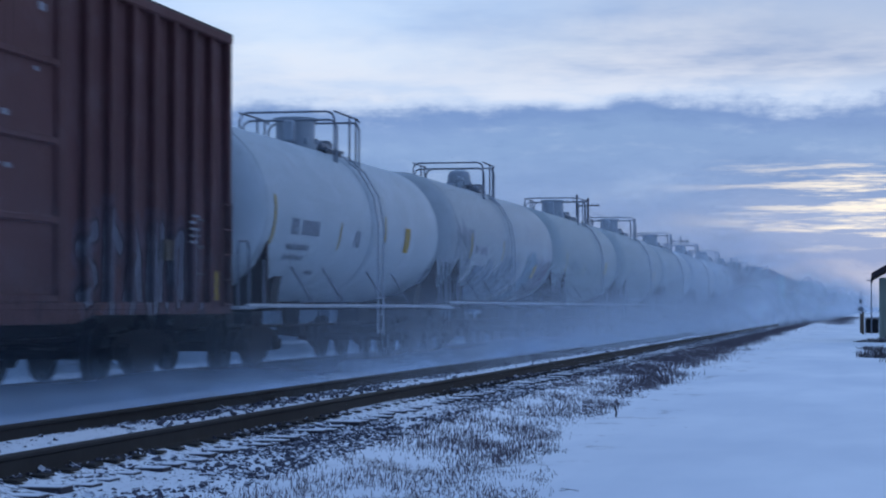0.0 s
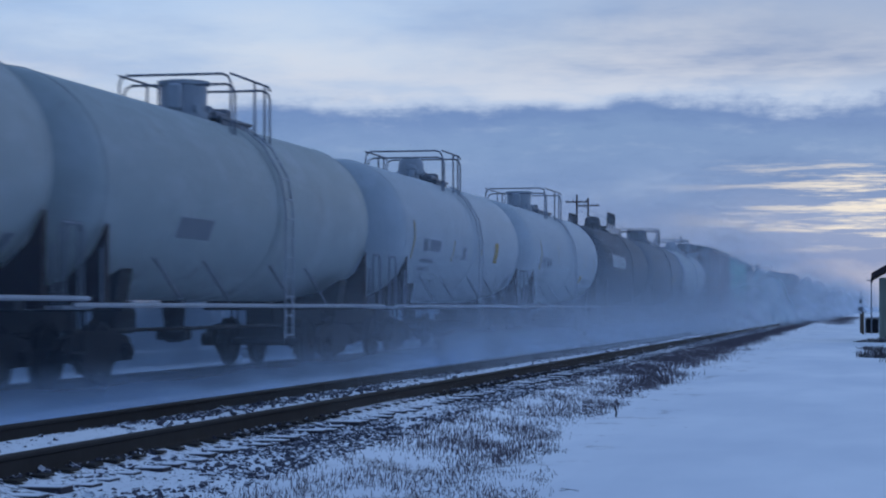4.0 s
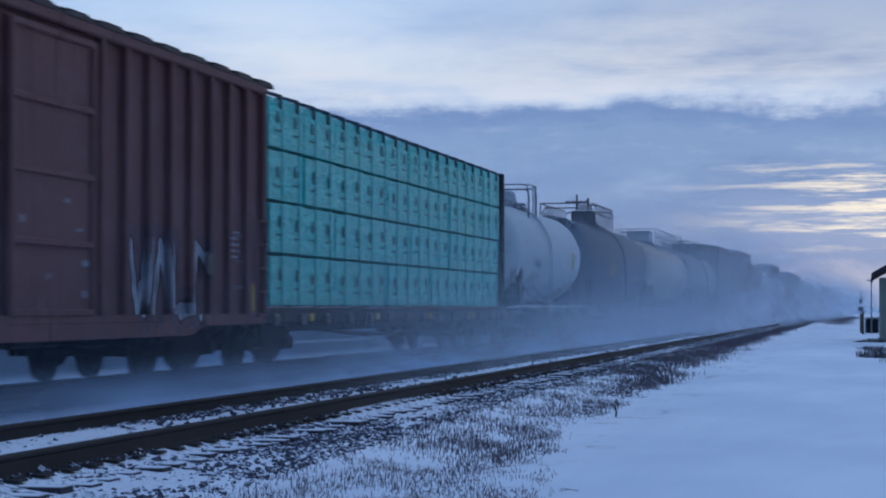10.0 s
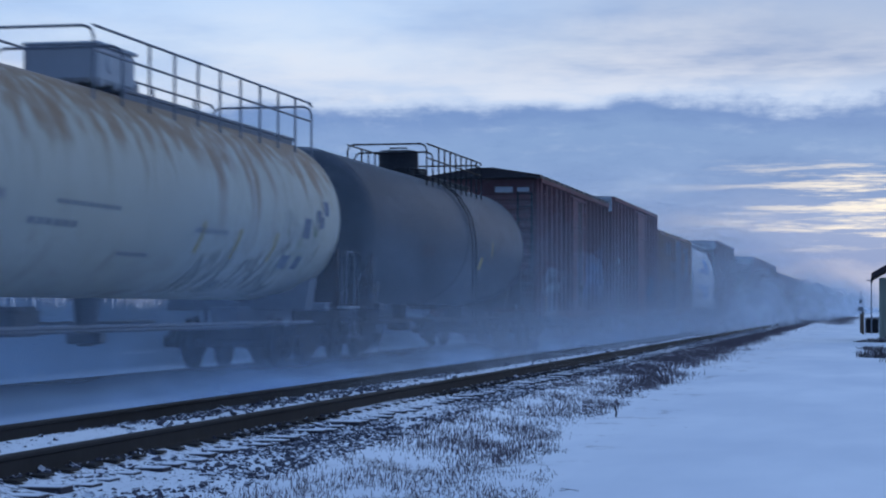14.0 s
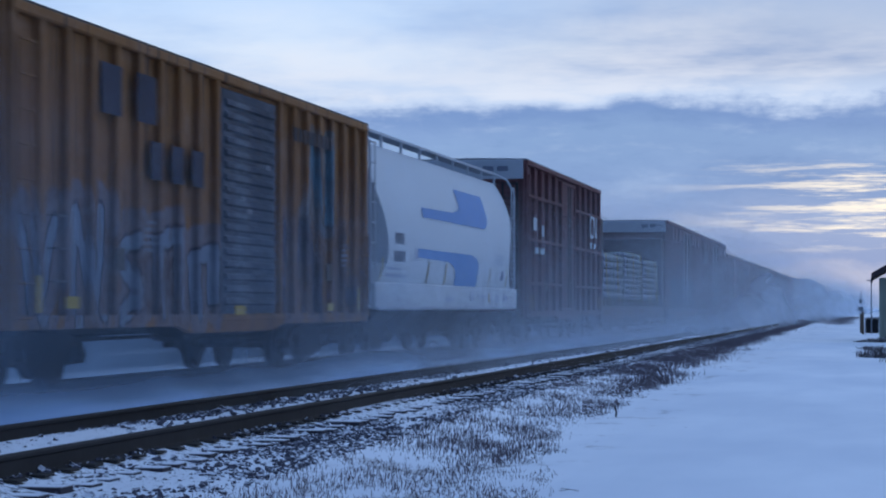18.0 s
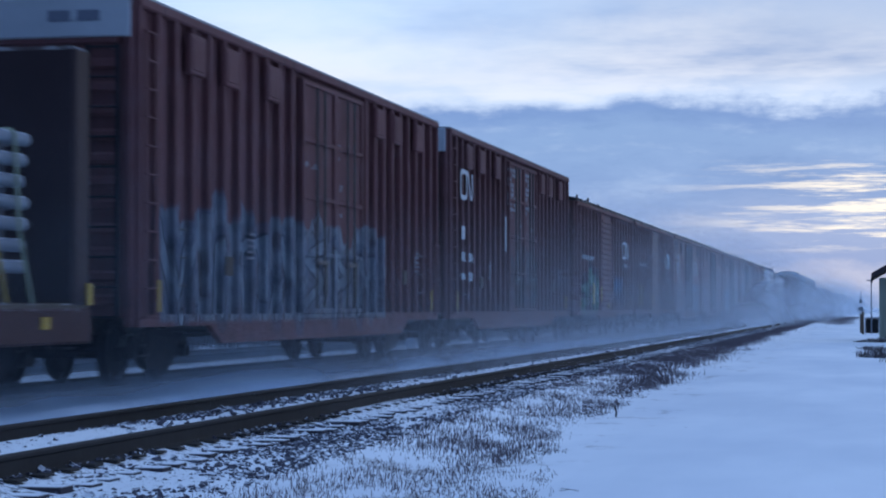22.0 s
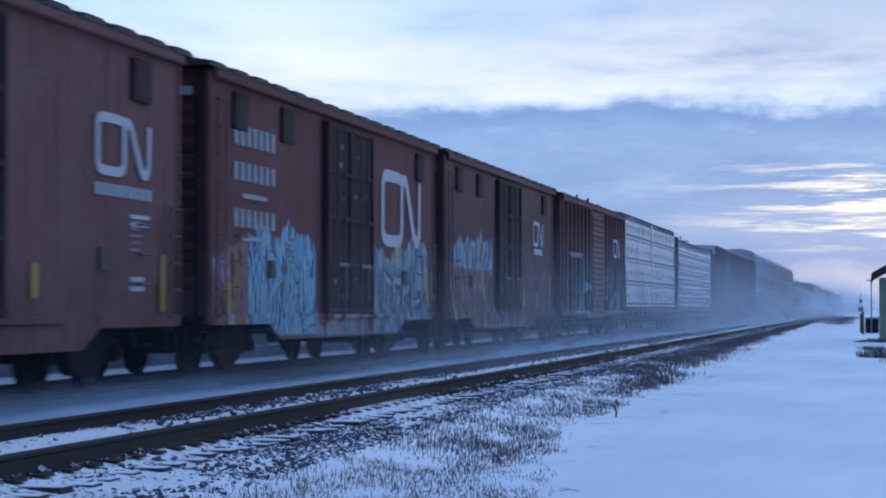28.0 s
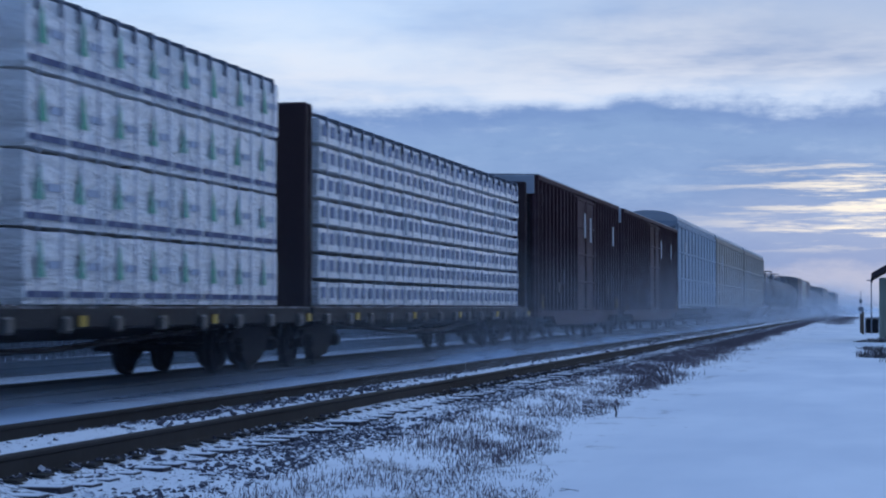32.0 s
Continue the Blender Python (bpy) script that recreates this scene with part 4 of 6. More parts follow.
def lumber(front, rear, wrap_mat, label, rows, z0, z1, cols, motif, lift=0.35, group="lumber loads", sub=2, gap=0.02):
    """Stacked packs of lumber on both sides of the beam, with straps over them."""
    load, L = car_base("lumber_load", label, "lumber load", front, rear, group)
    rnd = random.Random(int(front * 100))
    h = L / 2
    dz, dy = (z1 - z0) / rows, L / cols
    for sx in (-1, 1):
        for r in range(rows):
            y = -h
            for c in range(cols):
                gx = rnd.uniform(-0.02, 0.02)
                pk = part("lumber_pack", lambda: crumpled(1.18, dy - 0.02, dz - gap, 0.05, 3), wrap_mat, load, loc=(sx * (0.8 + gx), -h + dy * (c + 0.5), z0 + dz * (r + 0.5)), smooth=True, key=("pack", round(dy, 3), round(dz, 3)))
                if sx > 0:
                    motif(pk, dy, dz, rnd)
    for i in range(cols * sub):
        y = -h + dy / sub * (i + 0.5) + rnd.uniform(-0.05, 0.05)
        st = part("strap", lambda: box(1.445, 0, (z0 + z1) / 2, 0.012, 0.03, z1 - z0), GREY_INK if wrap_mat is WHITE_WRAP else TEAL_STRAP, load, loc=(0, y, 0), key=("strap", z0, z1))
        part("strap_corner", lambda: join(rbox(1.42, 0, z1 - 0.10, 0.05, 0.06, 0.22, 0.015), pipe([(1.43, 0, z1 - 0.02), (1.2, 0, z1 + 0.05), (0.2, 0, z1 + 0.02)], 0.034, 5)), STRAP, st, key=("strap_corner", z0, z1))
    return load


def crumpled(sx, sy, sz, b, n):
    """A pack in slack plastic: a box whose faces wave a little."""
    V, F = [], []
    nx, ny, nz = 2, 8, 4
    ids = {}

    def vid(i, j, k):
        if (i, j, k) not in ids:
            x, y, z = (i / nx - 0.5) * sx, (j / ny - 0.5) * sy, (k / nz - 0.5) * sz
            q = Vector((x * 2.1 + 7.7, y * 2.4, z * 5.0))
            if 0 < j < ny or 0 < k < nz:
                x += 0.018 * noise.noise(q) * (1 if i in (0, nx) else 0)
            if k == nz:
                z += 0.03 * noise.noise(q * 0.8)
                z -= 0.035 if i in (0, nx) else 0
            ids[i, j, k] = len(V)
            V.append((x, y, z))
        return ids[i, j, k]
    for j in range(ny):
        for k in range(nz):
            for i in (0, nx):
                q = (vid(i, j, k), vid(i, j + 1, k), vid(i, j + 1, k + 1), vid(i, j, k + 1))
                F.append(q if i else q[::-1])
    for i in range(nx):
        for k in range(nz):
            for j in (0, ny):
                q = (vid(i, j, k), vid(i + 1, j, k), vid(i + 1, j, k + 1), vid(i, j, k + 1))
                F.append(q[::-1] if j else q)
        for j in range(ny):
            for k in (0, nz):
                q = (vid(i, j, k), vid(i + 1, j, k), vid(i + 1, j + 1, k), vid(i, j + 1, k))
                F.append(q if k else q[::-1])
    return V, F


def spot_motif(pk, dy, dz, rnd):
    """Brown smudged emblems printed on the green wrap."""
    n = max(1, int(dy / 0.75))
    for i in range(n):
        y = dy * ((i + 0.5) / n - 0.5)
        part("print", lambda: join(rbox(0, 0, 0, 0.012, 0.11, 0.20, 0.005), rbox(0, 0, -0.03, 0.010, 0.17, 0.12, 0.005), box(0, 0, -0.22, 0.01, 0.34, 0.03)), BROWN_INK, pk, loc=(0.598, y, 0.06 + rnd.uniform(-0.03, 0.03)), key="spot")


def tree_motif(pk, dy, dz, rnd):
    """Green conifer shapes and dark bars printed on the white wrap."""
    n = max(1, round(dy / 1.15))
    for i in range(n):
        y = dy * ((i + 0.5) / n - 0.5)
        part("print", lambda: ([(0.0, -0.16, -0.19), (0, 0.16, -0.19), (0, 0.09, -0.05), (0, 0.12, -0.05), (0, 0.05, 0.09), (0, 0.07, 0.09), (0, 0, 0.27), (0, -0.07, 0.09), (0, -0.05, 0.09), (0, -0.12, -0.05), (0, -0.09, -0.05)], [tuple(range(11))]), GREEN_INK, pk, loc=(0.612, y - 0.2, 0.06), key="conifer")
        part("print", lambda: box(0, 0, 0, 0.01, 0.42, 0.09), GREY_INK, pk, loc=(0.607, y + 0.27, 0.02), key="faint_bar")
        part("print", lambda: box(0, 0, 0, 0.01, dy / n * 0.88, 0.075), NAVY, pk, loc=(0.608, y, -dz * 0.36), key=("navy", round(dy / n, 2)))


def square_motif(pk, dy, dz, rnd):
    n = max(1, round(dy / 0.62))
    for i in range(n):
        part("print", lambda: box(0, 0, 0, 0.01, 0.26, 0.20), SLATE_INK, pk, loc=(0.608, dy * ((i + 0.5) / n - 0.5), 0.0), key="square")


# -- covered hopper --
def skin(y, z):
    """How far out the side of the hopper body is at this height."""
    if z > 2.3:
        return max(0.5, 1.59 - 0.40 * ((z - 2.3) / 1.75) ** 2.4)
    return 1.59 - 0.12 * ((2.3 - z) / 0.85) ** 2


def hopper(front, rear, coat, label):
    car, L = car_base("covered_hopper", label, "hopper car", front, rear)
    h = L / 2
    # teardrop section, the same from end to end, with flat ends set between the side sheets
    zs = [1.45, 1.6, 1.9, 2.2, 2.5, 2.8, 3.1, 3.4, 3.65, 3.9, 4.08, 4.2, 4.28]
    ring = [(skin(0, z), z) for z in zs] + [(0.35, 4.36), (-0.35, 4.36)] + [(-skin(0, z), z) for z in zs[::-1]]
    def half(z):
        """The side sheets are cut back above the end slopes."""
        u = (z - 2.05) / (1.35 if z > 2.05 else 0.62)
        return h - 0.8 * max(0.0, 1 - u * u) ** 1.3

    n = len(ring)
    V = [(x, q * half(z), z) for q in (-1, 1) for x, z in ring]
    F = [(i, i + n, i + 1 + n, i + 1) for i in range(n - 1)]
    for q in (0, n):
        F += [(q + i, q + i + 1, q + n - 2 - i, q + n - 1 - i)[::1 if q else -1] for i in range(n // 2 - 1)]
    part("body", (V, F), coat, car, smooth=True)
    # The end's shade is put into its colour: grey against the white body.
    for q in (-1, 1):
        part("end_slope", join(([(x, q * (h - 0.1 if z > 3 else h - 1.2), z) for x, z in ((-1.3, 1.3), (1.3, 1.3), (0.9, 4.0), (-0.9, 4.0))], [(0, 1, 2, 3)]), rbox(0, q * (h - 0.15), 2.4, 0.3, 0.3, 2.4, 0.03), *[rbox(x, q * (h + 0.1), 2.3, 0.1, 0.12, 2.4, 0.02) for x in (-1.0, 1.0)]), GREY, car, "braced hopper end, greyed for its shade")
    for sx in (-1, 1):
        part("side_sill", rbox(sx * 1.54, 0, 1.28, 0.10, L + 0.7, 0.50, 0.03), coat, car)
        part("sill_edge", rbox(sx * 1.57, 0, 1.02, 0.08, L + 0.4, 0.05, 0.01), PALE, car)
        for i in range(9):
            part("walkway_post", lambda: box(0, 0, 0, 0.05, 0.05, 0.24), PALE, car, loc=(sx * 1.1, -h * 0.96 + 1.92 * h * i / 8, 4.38), key="walkway_post")
        part("walkway_edge", rbox(sx * 1.1, 0, 4.52, 0.05, L * 0.98, 0.06, 0.01), PALE, car)
        for s in (-1, 1):
            ladder(car, sx * 1.5, s * (h + 0.25), 1.1, 4.2, 0.42, PALE)
            part("corner_rail", pipe([(sx * 1.5, s * (h + 0.45), 1.1), (sx * 1.5, s * (h + 0.45), 4.05), (sx * 1.35, s * (h + 0.2), 4.4), (sx * 1.1, s * (h - 0.4), 4.52)], 0.03), PALE, car)
    for x in (-0.95, 0.95):
        part("roof_walk", box(x, 0, 4.50, 0.3, L * 0.97, 0.03), GREY, car)
    for i in range(5):
        part("roof_hatch", lambda: lathe([(0, 0.38), (0.14, 0.38), (0.18, 0.3), (0.18, 0.01)], 16, "z"), PALE, car, loc=(0, -h * 0.75 + 1.5 * h * i / 4, 4.35), key="roof_hatch")
    for i in range(4):
        q = -h * 0.6 + 1.2 * h * i / 3
        V = [(x * a, q + y * b, z) for z, a, b in ((1.25, 1.35, 1.3), (0.45, 0.5, 0.45)) for x, y in ((-1, -1), (1, -1), (1, 1), (-1, 1))]
        part("discharge_bay", (V, [(0, 1, 5, 4), (1, 2, 6, 5), (2, 3, 7, 6), (3, 0, 4, 7), (4, 5, 6, 7), (3, 2, 1, 0)]), BLACK, car)
    part("centre_sill", rbox(0, 0, 0.85, 0.5, L + 0.6, 0.34, 0.03), BLACK, car)
    for s in (-1, 1):
        part("end_platform", rbox(0, s * (h + 0.35), 1.06, 3.0, 0.6, 0.06, 0.01), PALE, car)

    def patch(y0, y1, z0, z1, mat, name="marking", n=8, cut=0.0):
        V, F = [], []
        for i in range(n + 1):
            z = z0 + (z1 - z0) * i / n
            for y in (y0 + cut * (z1 - z) / (z1 - z0), y1):
                V.append((skin(y, z) + 0.012, y, z))
        F = [(2 * i, 2 * i + 1, 2 * i + 3, 2 * i + 2) for i in range(n)]
        part(name, (V, F), mat, car)
    def swoosh(rows, name):
        V = [(skin(y, z) + 0.012, y, z) for z, ya, yb in rows for y in (ya, yb)]
        part(name, (V, [(2 * i, 2 * i + 1, 2 * i + 3, 2 * i + 2) for i in range(len(rows) - 1)]), BLUE_INK, car)
    rows = []
    for i in range(25):                  # a bar that sweeps up into a block, and one that turns down
        z = 2.93 + 0.82 * i / 24
        foot = max(0.0, 1 - (z - 2.93) / 0.3)
        rows.append((z, -3.7 if z < 3.16 else 0.62 - 1.0 * max(0.0, 1 - (z - 3.16) / 0.2) ** 2, 4.05 - 0.7 * (1 - math.sqrt(1 - foot * foot))))
    swoosh(rows, "blue_emblem")
    rows = []
    for i in range(25):
        z = 1.52 + 0.74 * i / 24
        head = max(0.0, 1 - (2.26 - z) / 0.3)
        rows.append((z, -4.3 if z > 2.07 else -0.15 - 1.1 * max(0.0, 1 - (2.07 - z) / 0.26) ** 2, 2.6 - 1.0 * (1 - math.sqrt(1 - head * head))))
    swoosh(rows, "blue_emblem")
    for k in range(4):
        patch(-6.45 + 0.22 * k, -6.31 + 0.22 * k, 2.30, 2.52, INK)
    for k in range(5):
        patch(-6.5 + 0.21 * k, -6.37 + 0.21 * k, 1.95, 2.16, INK)
    patch(-7.0, -5.8, 1.78, 1.83, GREY_INK)
    patch(-7.0, -5.2, 1.63, 1.70, GREY_INK)
    patch(-4.6, -4.3, 2.0, 2.25, GREY_INK)
    for k in range(4):
        patch(4.7 + 0.06 * k, 5.9, 2.10 + 0.07 * k, 2.14 + 0.07 * k, GREY_INK)
    patch(5.8, 6.1, 1.72, 1.95, NAVY)
    for y in (-7.5, -3.2, -1.3, 0.9, 2.4, 4.2, 6.6):
        patch(y, y + 0.10, 1.55, 2.0, OCHRE, "reflector")
    bars(car, 1.6, [(-1.0, 1.22, 0.9, 0.10), (1.6, 1.3, 0.25, 0.22), (3.0, 1.3, 1.0, 0.06), (5.0, 1.25, 0.3, 0.2), (6.2, 1.28, 0.5, 0.18)], GREY_INK)
    bars(car, 1.6, [(3.9, 1.28, 0.12, 0.22)], YELLOW)
    trucks(car, L + 0.6, 2.0)
    couplers(car, L + 1.0, 0.5)
    return car


PIPE_SHIFT = (0.0, 0.06, -0.05, 0.1, -0.09, 0.03, -0.02)


# -- bulkhead flat car with strapped bundles --
def bulkhead_flat(front, rear, label):
    car, L = car_base("bulkhead_flatcar", label, "flat car", front, rear)
    h = L / 2
    part("deck", rbox(0, 0, 1.02, 3.0, L, 0.14, 0.02), WOOD, car)
    part("centre_sill", rbox(0, 0, 0.75, 0.5, L - 0.6, 0.34, 0.03), BLACK, car)
    part("fishbelly", prism([(-0.9, 0.28), (0.9, 0.28), (1.1, 0.62), (-1.1, 0.62)], -h + 3.6, h - 3.6), TRUCK, car)
    for sx in (-1, 1):
        part("side_sill", rbox(sx * 1.48, 0, 0.82, 0.1, L, 0.42, 0.03), FLAT_RED, car)
        for i in range(6):
            part("reflector", lambda: box(0, 0, 0, 0.02, 0.24, 0.14), YELLOW, car, loc=(sx * 1.54, -h + 1.5 + (L - 3) * i / 5, 0.86), key="reflector_h2")
        for s in (-1, 1):
            part("corner_reflector", lambda: box(0, 0, 0, 0.02, 0.16, 0.26), YELLOW, car, loc=(sx * 1.57, s * (h - 0.2), 1.2), key="corner_reflector")
    for s in (-1, 1):
        part("bulkhead", rbox(0, s * (h - 0.35), 2.6, 3.06, 0.5, 3.1, 0.05), END_STEEL, car)
        for x in (-1.4, -0.7, 0, 0.7, 1.4):
            part("bulkhead_post", lambda: rbox(0, 0, 2.6, 0.14, 0.1, 3.0, 0.02), END_STEEL, car, loc=(x, s * (h - 0.06), 0), key="bulkhead_post")
    trucks(car, L, 2.1)
    couplers(car, L, 0.5)
    n, run = 3, (L - 2.6)
    for b in range(n):
        c = -h + 1.3 + run * (b + 0.5) / n
        y = c + SPEED * (front + rear) / 2 - CENTRE
        ld = thing("pipe_bundle", "stack of snow-dusted pale pipes with yellow straps", "pipe bundle", "bundles on the flat car", loc=(TRAIN_X, y, RAIL_Z))
        CARS.append((ld, y))
        hl = run / n / 2 - (0.30 + 0.08 * b)
        tiers, rise, bore, across = ((7, 0.275, 0.088, 13), (9, 0.205, 0.066, 15), (7, 0.24, 0.08, 13))[b]
        for r in range(tiers):
            z = 1.42 + bore + rise * r
            for k in range(across if b or r < 6 else 8):
                part("pipe", lambda: lathe([(-hl, bore * 0.6), (-hl, bore), (hl, bore), (hl, bore * 0.6)], 10, "y"), PIPE, ld, loc=(-1.34 + 2.68 * k / (across - 1), PIPE_SHIFT[(k * 5 + r * 3 + b) % 7], z), smooth=True, key=("pipe", b))
            for q in (-0.8, -0.25, 0.3, 0.8):
                part("spacer", lambda: box(0, 0, 0, 2.7, 0.1, rise - 2 * bore), STRAP, ld, loc=(0, q * hl, z - rise / 2), key=("spacer", b))
        for q in (-0.75, 0.0, 0.8):           # bolsters under the bundle
            part("bolster", lambda: rbox(0, 0, 1.245, 2.8, 0.14, 0.35, 0.02), WOOD, ld, loc=(0, q * hl, 0), key="bundle_bolster")
        top, lift = 1.42 + 2 * bore + rise * (tiers - (1 if b else 2)), 0.0 if b else 0.275
        for j, q in enumerate((-0.8, -0.45, -0.1, 0.3, 0.6, 0.85)):
            part("strap", lambda: join(pipe([(1.44, 0, top - 0.05), (1.46, 0.1, 1.9), (1.5, 0.38, 1.1)], 0.022, 5), pipe([(-1.4, 0, top + lift), (0.3, 0, top + lift), (1.40, 0, top), (1.44, 0, top - 0.05)], 0.022, 5)), (OCHRE, GREEN_STRAP, GREEN_STRAP)[(j + b) % 3], ld, loc=(0, q * hl, 0), key=("bundle_strap", b, (j + b) % 3))
    return car


# -- autoracks, far down the train --
def autorack(front, rear, coat, label):
    car, L = car_base("autorack", label, "autorack car", front, rear, "autoracks of the train")
    h = L / 2
    part("body", rbox(0, 0, 3.18, 2.95, L, 4.3, 0.05), coat, car)
    arc = [(1.5 * math.cos(a), 5.3 + 0.5 * math.sin(a)) for a in [math.pi * i / 10 for i in range(11)]]
    part("roof", prism(arc, -h, h), PALE, car, smooth=True)
    for sx in (-1, 1):
        for i in range(13):
            part("post", lambda: rbox(0, 0, 3.1, 0.08, 0.14, 4.1, 0.02), coat, car, loc=(sx * 1.5, -h + 0.1 + (L - 0.2) * i / 12, 0), key="rack_post")
        for z in (1.15, 2.45, 3.75, 5.05):
            part("belt", lambda: rbox(0, 0, 0, 0.08, L, 0.12, 0.02), coat, car, loc=(sx * 1.5, 0, z), key=("rack_belt", round(L, 1)))
    for s in (-1, 1):
        part("end_door", rbox(0, s * (h + 0.02), 3.1, 2.8, 0.08, 3.9, 0.03), GREY, car)
    part("underframe", rbox(0, 0, 0.85, 1.6, L - 1, 0.4, 0.05), BLACK, car)
    trucks(car, L, 3.0)
    couplers(car, L, 0.5)
    bars(car, 1.56, [(-h * 0.7, 3.9, 0.5, 0.8)], WHITE)
    return car


# ---- coats ----
DARK_BLUE = dusted("dark_blue_lettering", (0.02, 0.028, 0.055), 0.6, 0, 0.0, 0.4, 3)
SLATE = dusted("faded_dark_lettering", (0.050, 0.047, 0.056), 0.6, 0, 0.0, 0.4, 3)
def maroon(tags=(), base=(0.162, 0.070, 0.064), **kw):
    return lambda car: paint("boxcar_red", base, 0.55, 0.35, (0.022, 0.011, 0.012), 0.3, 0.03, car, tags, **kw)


PALE_INK = dusted("faded_white_stencil", (0.26, 0.26, 0.29), 0.6, 0, 0.0, 0.4, 9)
CHALK = dusted("chalky_white_lettering", (0.33, 0.34, 0.36), 0.6, 0, 0.0, 0.35, 9)
END_STEEL = dusted("dark_brown_steel", (0.045, 0.03, 0.032), 0.6, 0.1, 0.3, 0.35, 5)
FLAT_RED = dusted("faded_red_steel", (0.06, 0.028, 0.028), 0.6, 0, 0.2, 0.3, 5)
PIPE = dusted("pale_pipe", (0.20, 0.23, 0.27), 0.5, 0.2, 0.5, 0.2, 6)
OCHRE = dusted("yellow_ochre", (0.42, 0.30, 0.08), 0.6, 0, 0.0, 0.25, 6)
GREEN_STRAP = dusted("pale_green_strap", (0.34, 0.38, 0.27), 0.6, 0, 0.0, 0.25, 6)
BROWN_INK = dusted("brown_print", (0.035, 0.13, 0.13), 0.6, 0, 0, 0.3, 8)
TEAL_STRAP = dusted("dark_teal_strap", (0.015, 0.28, 0.26), 0.6, 0, 0, 0.3, 8)
GREEN_INK = dusted("green_print", (0.10, 0.36, 0.22), 0.6, 0, 0, 0.3, 8)
GREY_INK = dusted("grey_print", (0.42, 0.46, 0.54), 0.6, 0, 0, 0.25, 8)
NAVY = dusted("navy_print", (0.10, 0.12, 0.21), 0.6, 0, 0, 0.25, 8)
SLATE_INK = dusted("slate_print", (0.20, 0.24, 0.34), 0.6, 0, 0, 0.25, 8)
BLUE_INK = dusted("blue_paint", (0.15, 0.30, 0.56), 0.55, 0, 0, 0.15, 4)
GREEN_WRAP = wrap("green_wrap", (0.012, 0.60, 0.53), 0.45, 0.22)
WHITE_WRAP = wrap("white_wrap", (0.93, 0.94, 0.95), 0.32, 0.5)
TANK_WHITE = paint("white_tank_coat", (0.43, 0.485, 0.515), 0.45, 0.18, (0.25, 0.2, 0.16), 0.12, 0.25)
TANK_CREAM = paint("pale_grey_tank_coat", (0.335, 0.385, 0.385), 0.45, 0.2, (0.22, 0.18, 0.13), 0.12, 0.2)
TANK_BLACK = paint("black_tank_coat", (0.010, 0.015, 0.027), 0.45, 0.08, (0.02, 0.022, 0.03), 0.3, 0.02, spec=0.07)
TANK_DARK = paint("dark_grey_tank_coat", (0.026, 0.037, 0.058), 0.45, 0.10, (0.02, 0.02, 0.024), 0.25, 0.015, spec=0.08)
TANK_BLUE = paint("blue_tank_coat", (0.075, 0.105, 0.165), 0.5, 0.1, (0.1, 0.1, 0.12), 0.15, 0.1)
TANK_SLATE = paint("slate_tank_coat", (0.05, 0.062, 0.08), 0.4, 0.2, (0.03, 0.028, 0.03), 0.25, 0.05, spec=0.1)
TANK_RUST = paint("rusty_cream_tank_coat", (0.50, 0.48, 0.39), 0.5, 0.35, (0.20, 0.11, 0.05), 0.15, 0.05, None, [(1.4, 6.4, 1.3, 1.9, (0.14, 0.16, 0.16), (0.40, 0.39, 0.33), 0.05, 1.8), (5.0, 7.6, 1.6, 2.5, (0.42, 0.41, 0.34), (0.44, 0.43, 0.35), 1.0, (0.17, 0.21, 0.12))], top_rust=(2.75, 3.8, 0.8, (0.27, 0.145, 0.065)))
HOPPER_WHITE = paint("white_hopper_coat", (0.60, 0.64, 0.66), 0.45, 0.1, (0.4, 0.36, 0.32), 0.06, 0.1)
RACK_BLUE = paint("pale_blue_rack_coat", (0.30, 0.36, 0.42), 0.55, 0.2, (0.2, 0.15, 0.1), 0.15, 0.15)
RACK_TAN = paint("tan_rack_coat", (0.34, 0.30, 0.25), 0.55, 0.2, (0.2, 0.12, 0.07), 0.15, 0.15)
YELLOW_COAT = (0.26, 0.112, 0.036)
SPRAY_W, SPRAY_B, SPRAY_G, SPRAY_K = (0.55, 0.6, 0.65), (0.12, 0.4, 0.6), (0.12, 0.42, 0.34), (0.06, 0.06, 0.08)

# ---- the train, from front to rear ----
boxcar(0.75, 1.655, maroon([(2.2, 7.2, 0.9, 2.3, (0.22, 0.23, 0.27), (0.10, 0.09, 0.12), 0.3)], base=(0.115, 0.047, 0.046)), "dark red ribbed boxcar with pale graffiti along its sill", eave=5.0, bumps=False, ribs=20, sill=0.95, belly=False,
       marks=[(WHITE, [(-1.4, 3.3, 0.5, 0.05), (-1.4, 3.2, 0.5, 0.05), (-1.4, 3.1, 0.5, 0.05)])])
W_MARKS = [("k", -4.95, 2.83, 0.5, 0.27, 3), ("k", -3.95, 2.83, 1.15, 0.25, 6), ("g", -4.5, 2.50, 1.4, 0.10, 8), ("g", -4.5, 2.33, 1.3, 0.09, 7), ("g", -0.6, 2.75, 0.5, 0.3, 3), ("g", -2.9, 2.1, 0.6, 0.07, 2), ("y", -1.9, 2.75, 0.1, 0.5), ("y", 3.6, 2.85, 0.5, 0.5), ("y", 1.6, 3.0, 0.12, 0.5), ("y", -6.2, 2.9, 0.12, 0.8), ("g", 6.5, 2.2, 0.3, 0.35)]
tank_car(1.735, 2.575, TANK_WHITE, "frosted white tank car with a railed top platform", dome="drum", marks=W_MARKS, at=0.3, rail_y=(-0.3, 1.65), band_y=0.75)
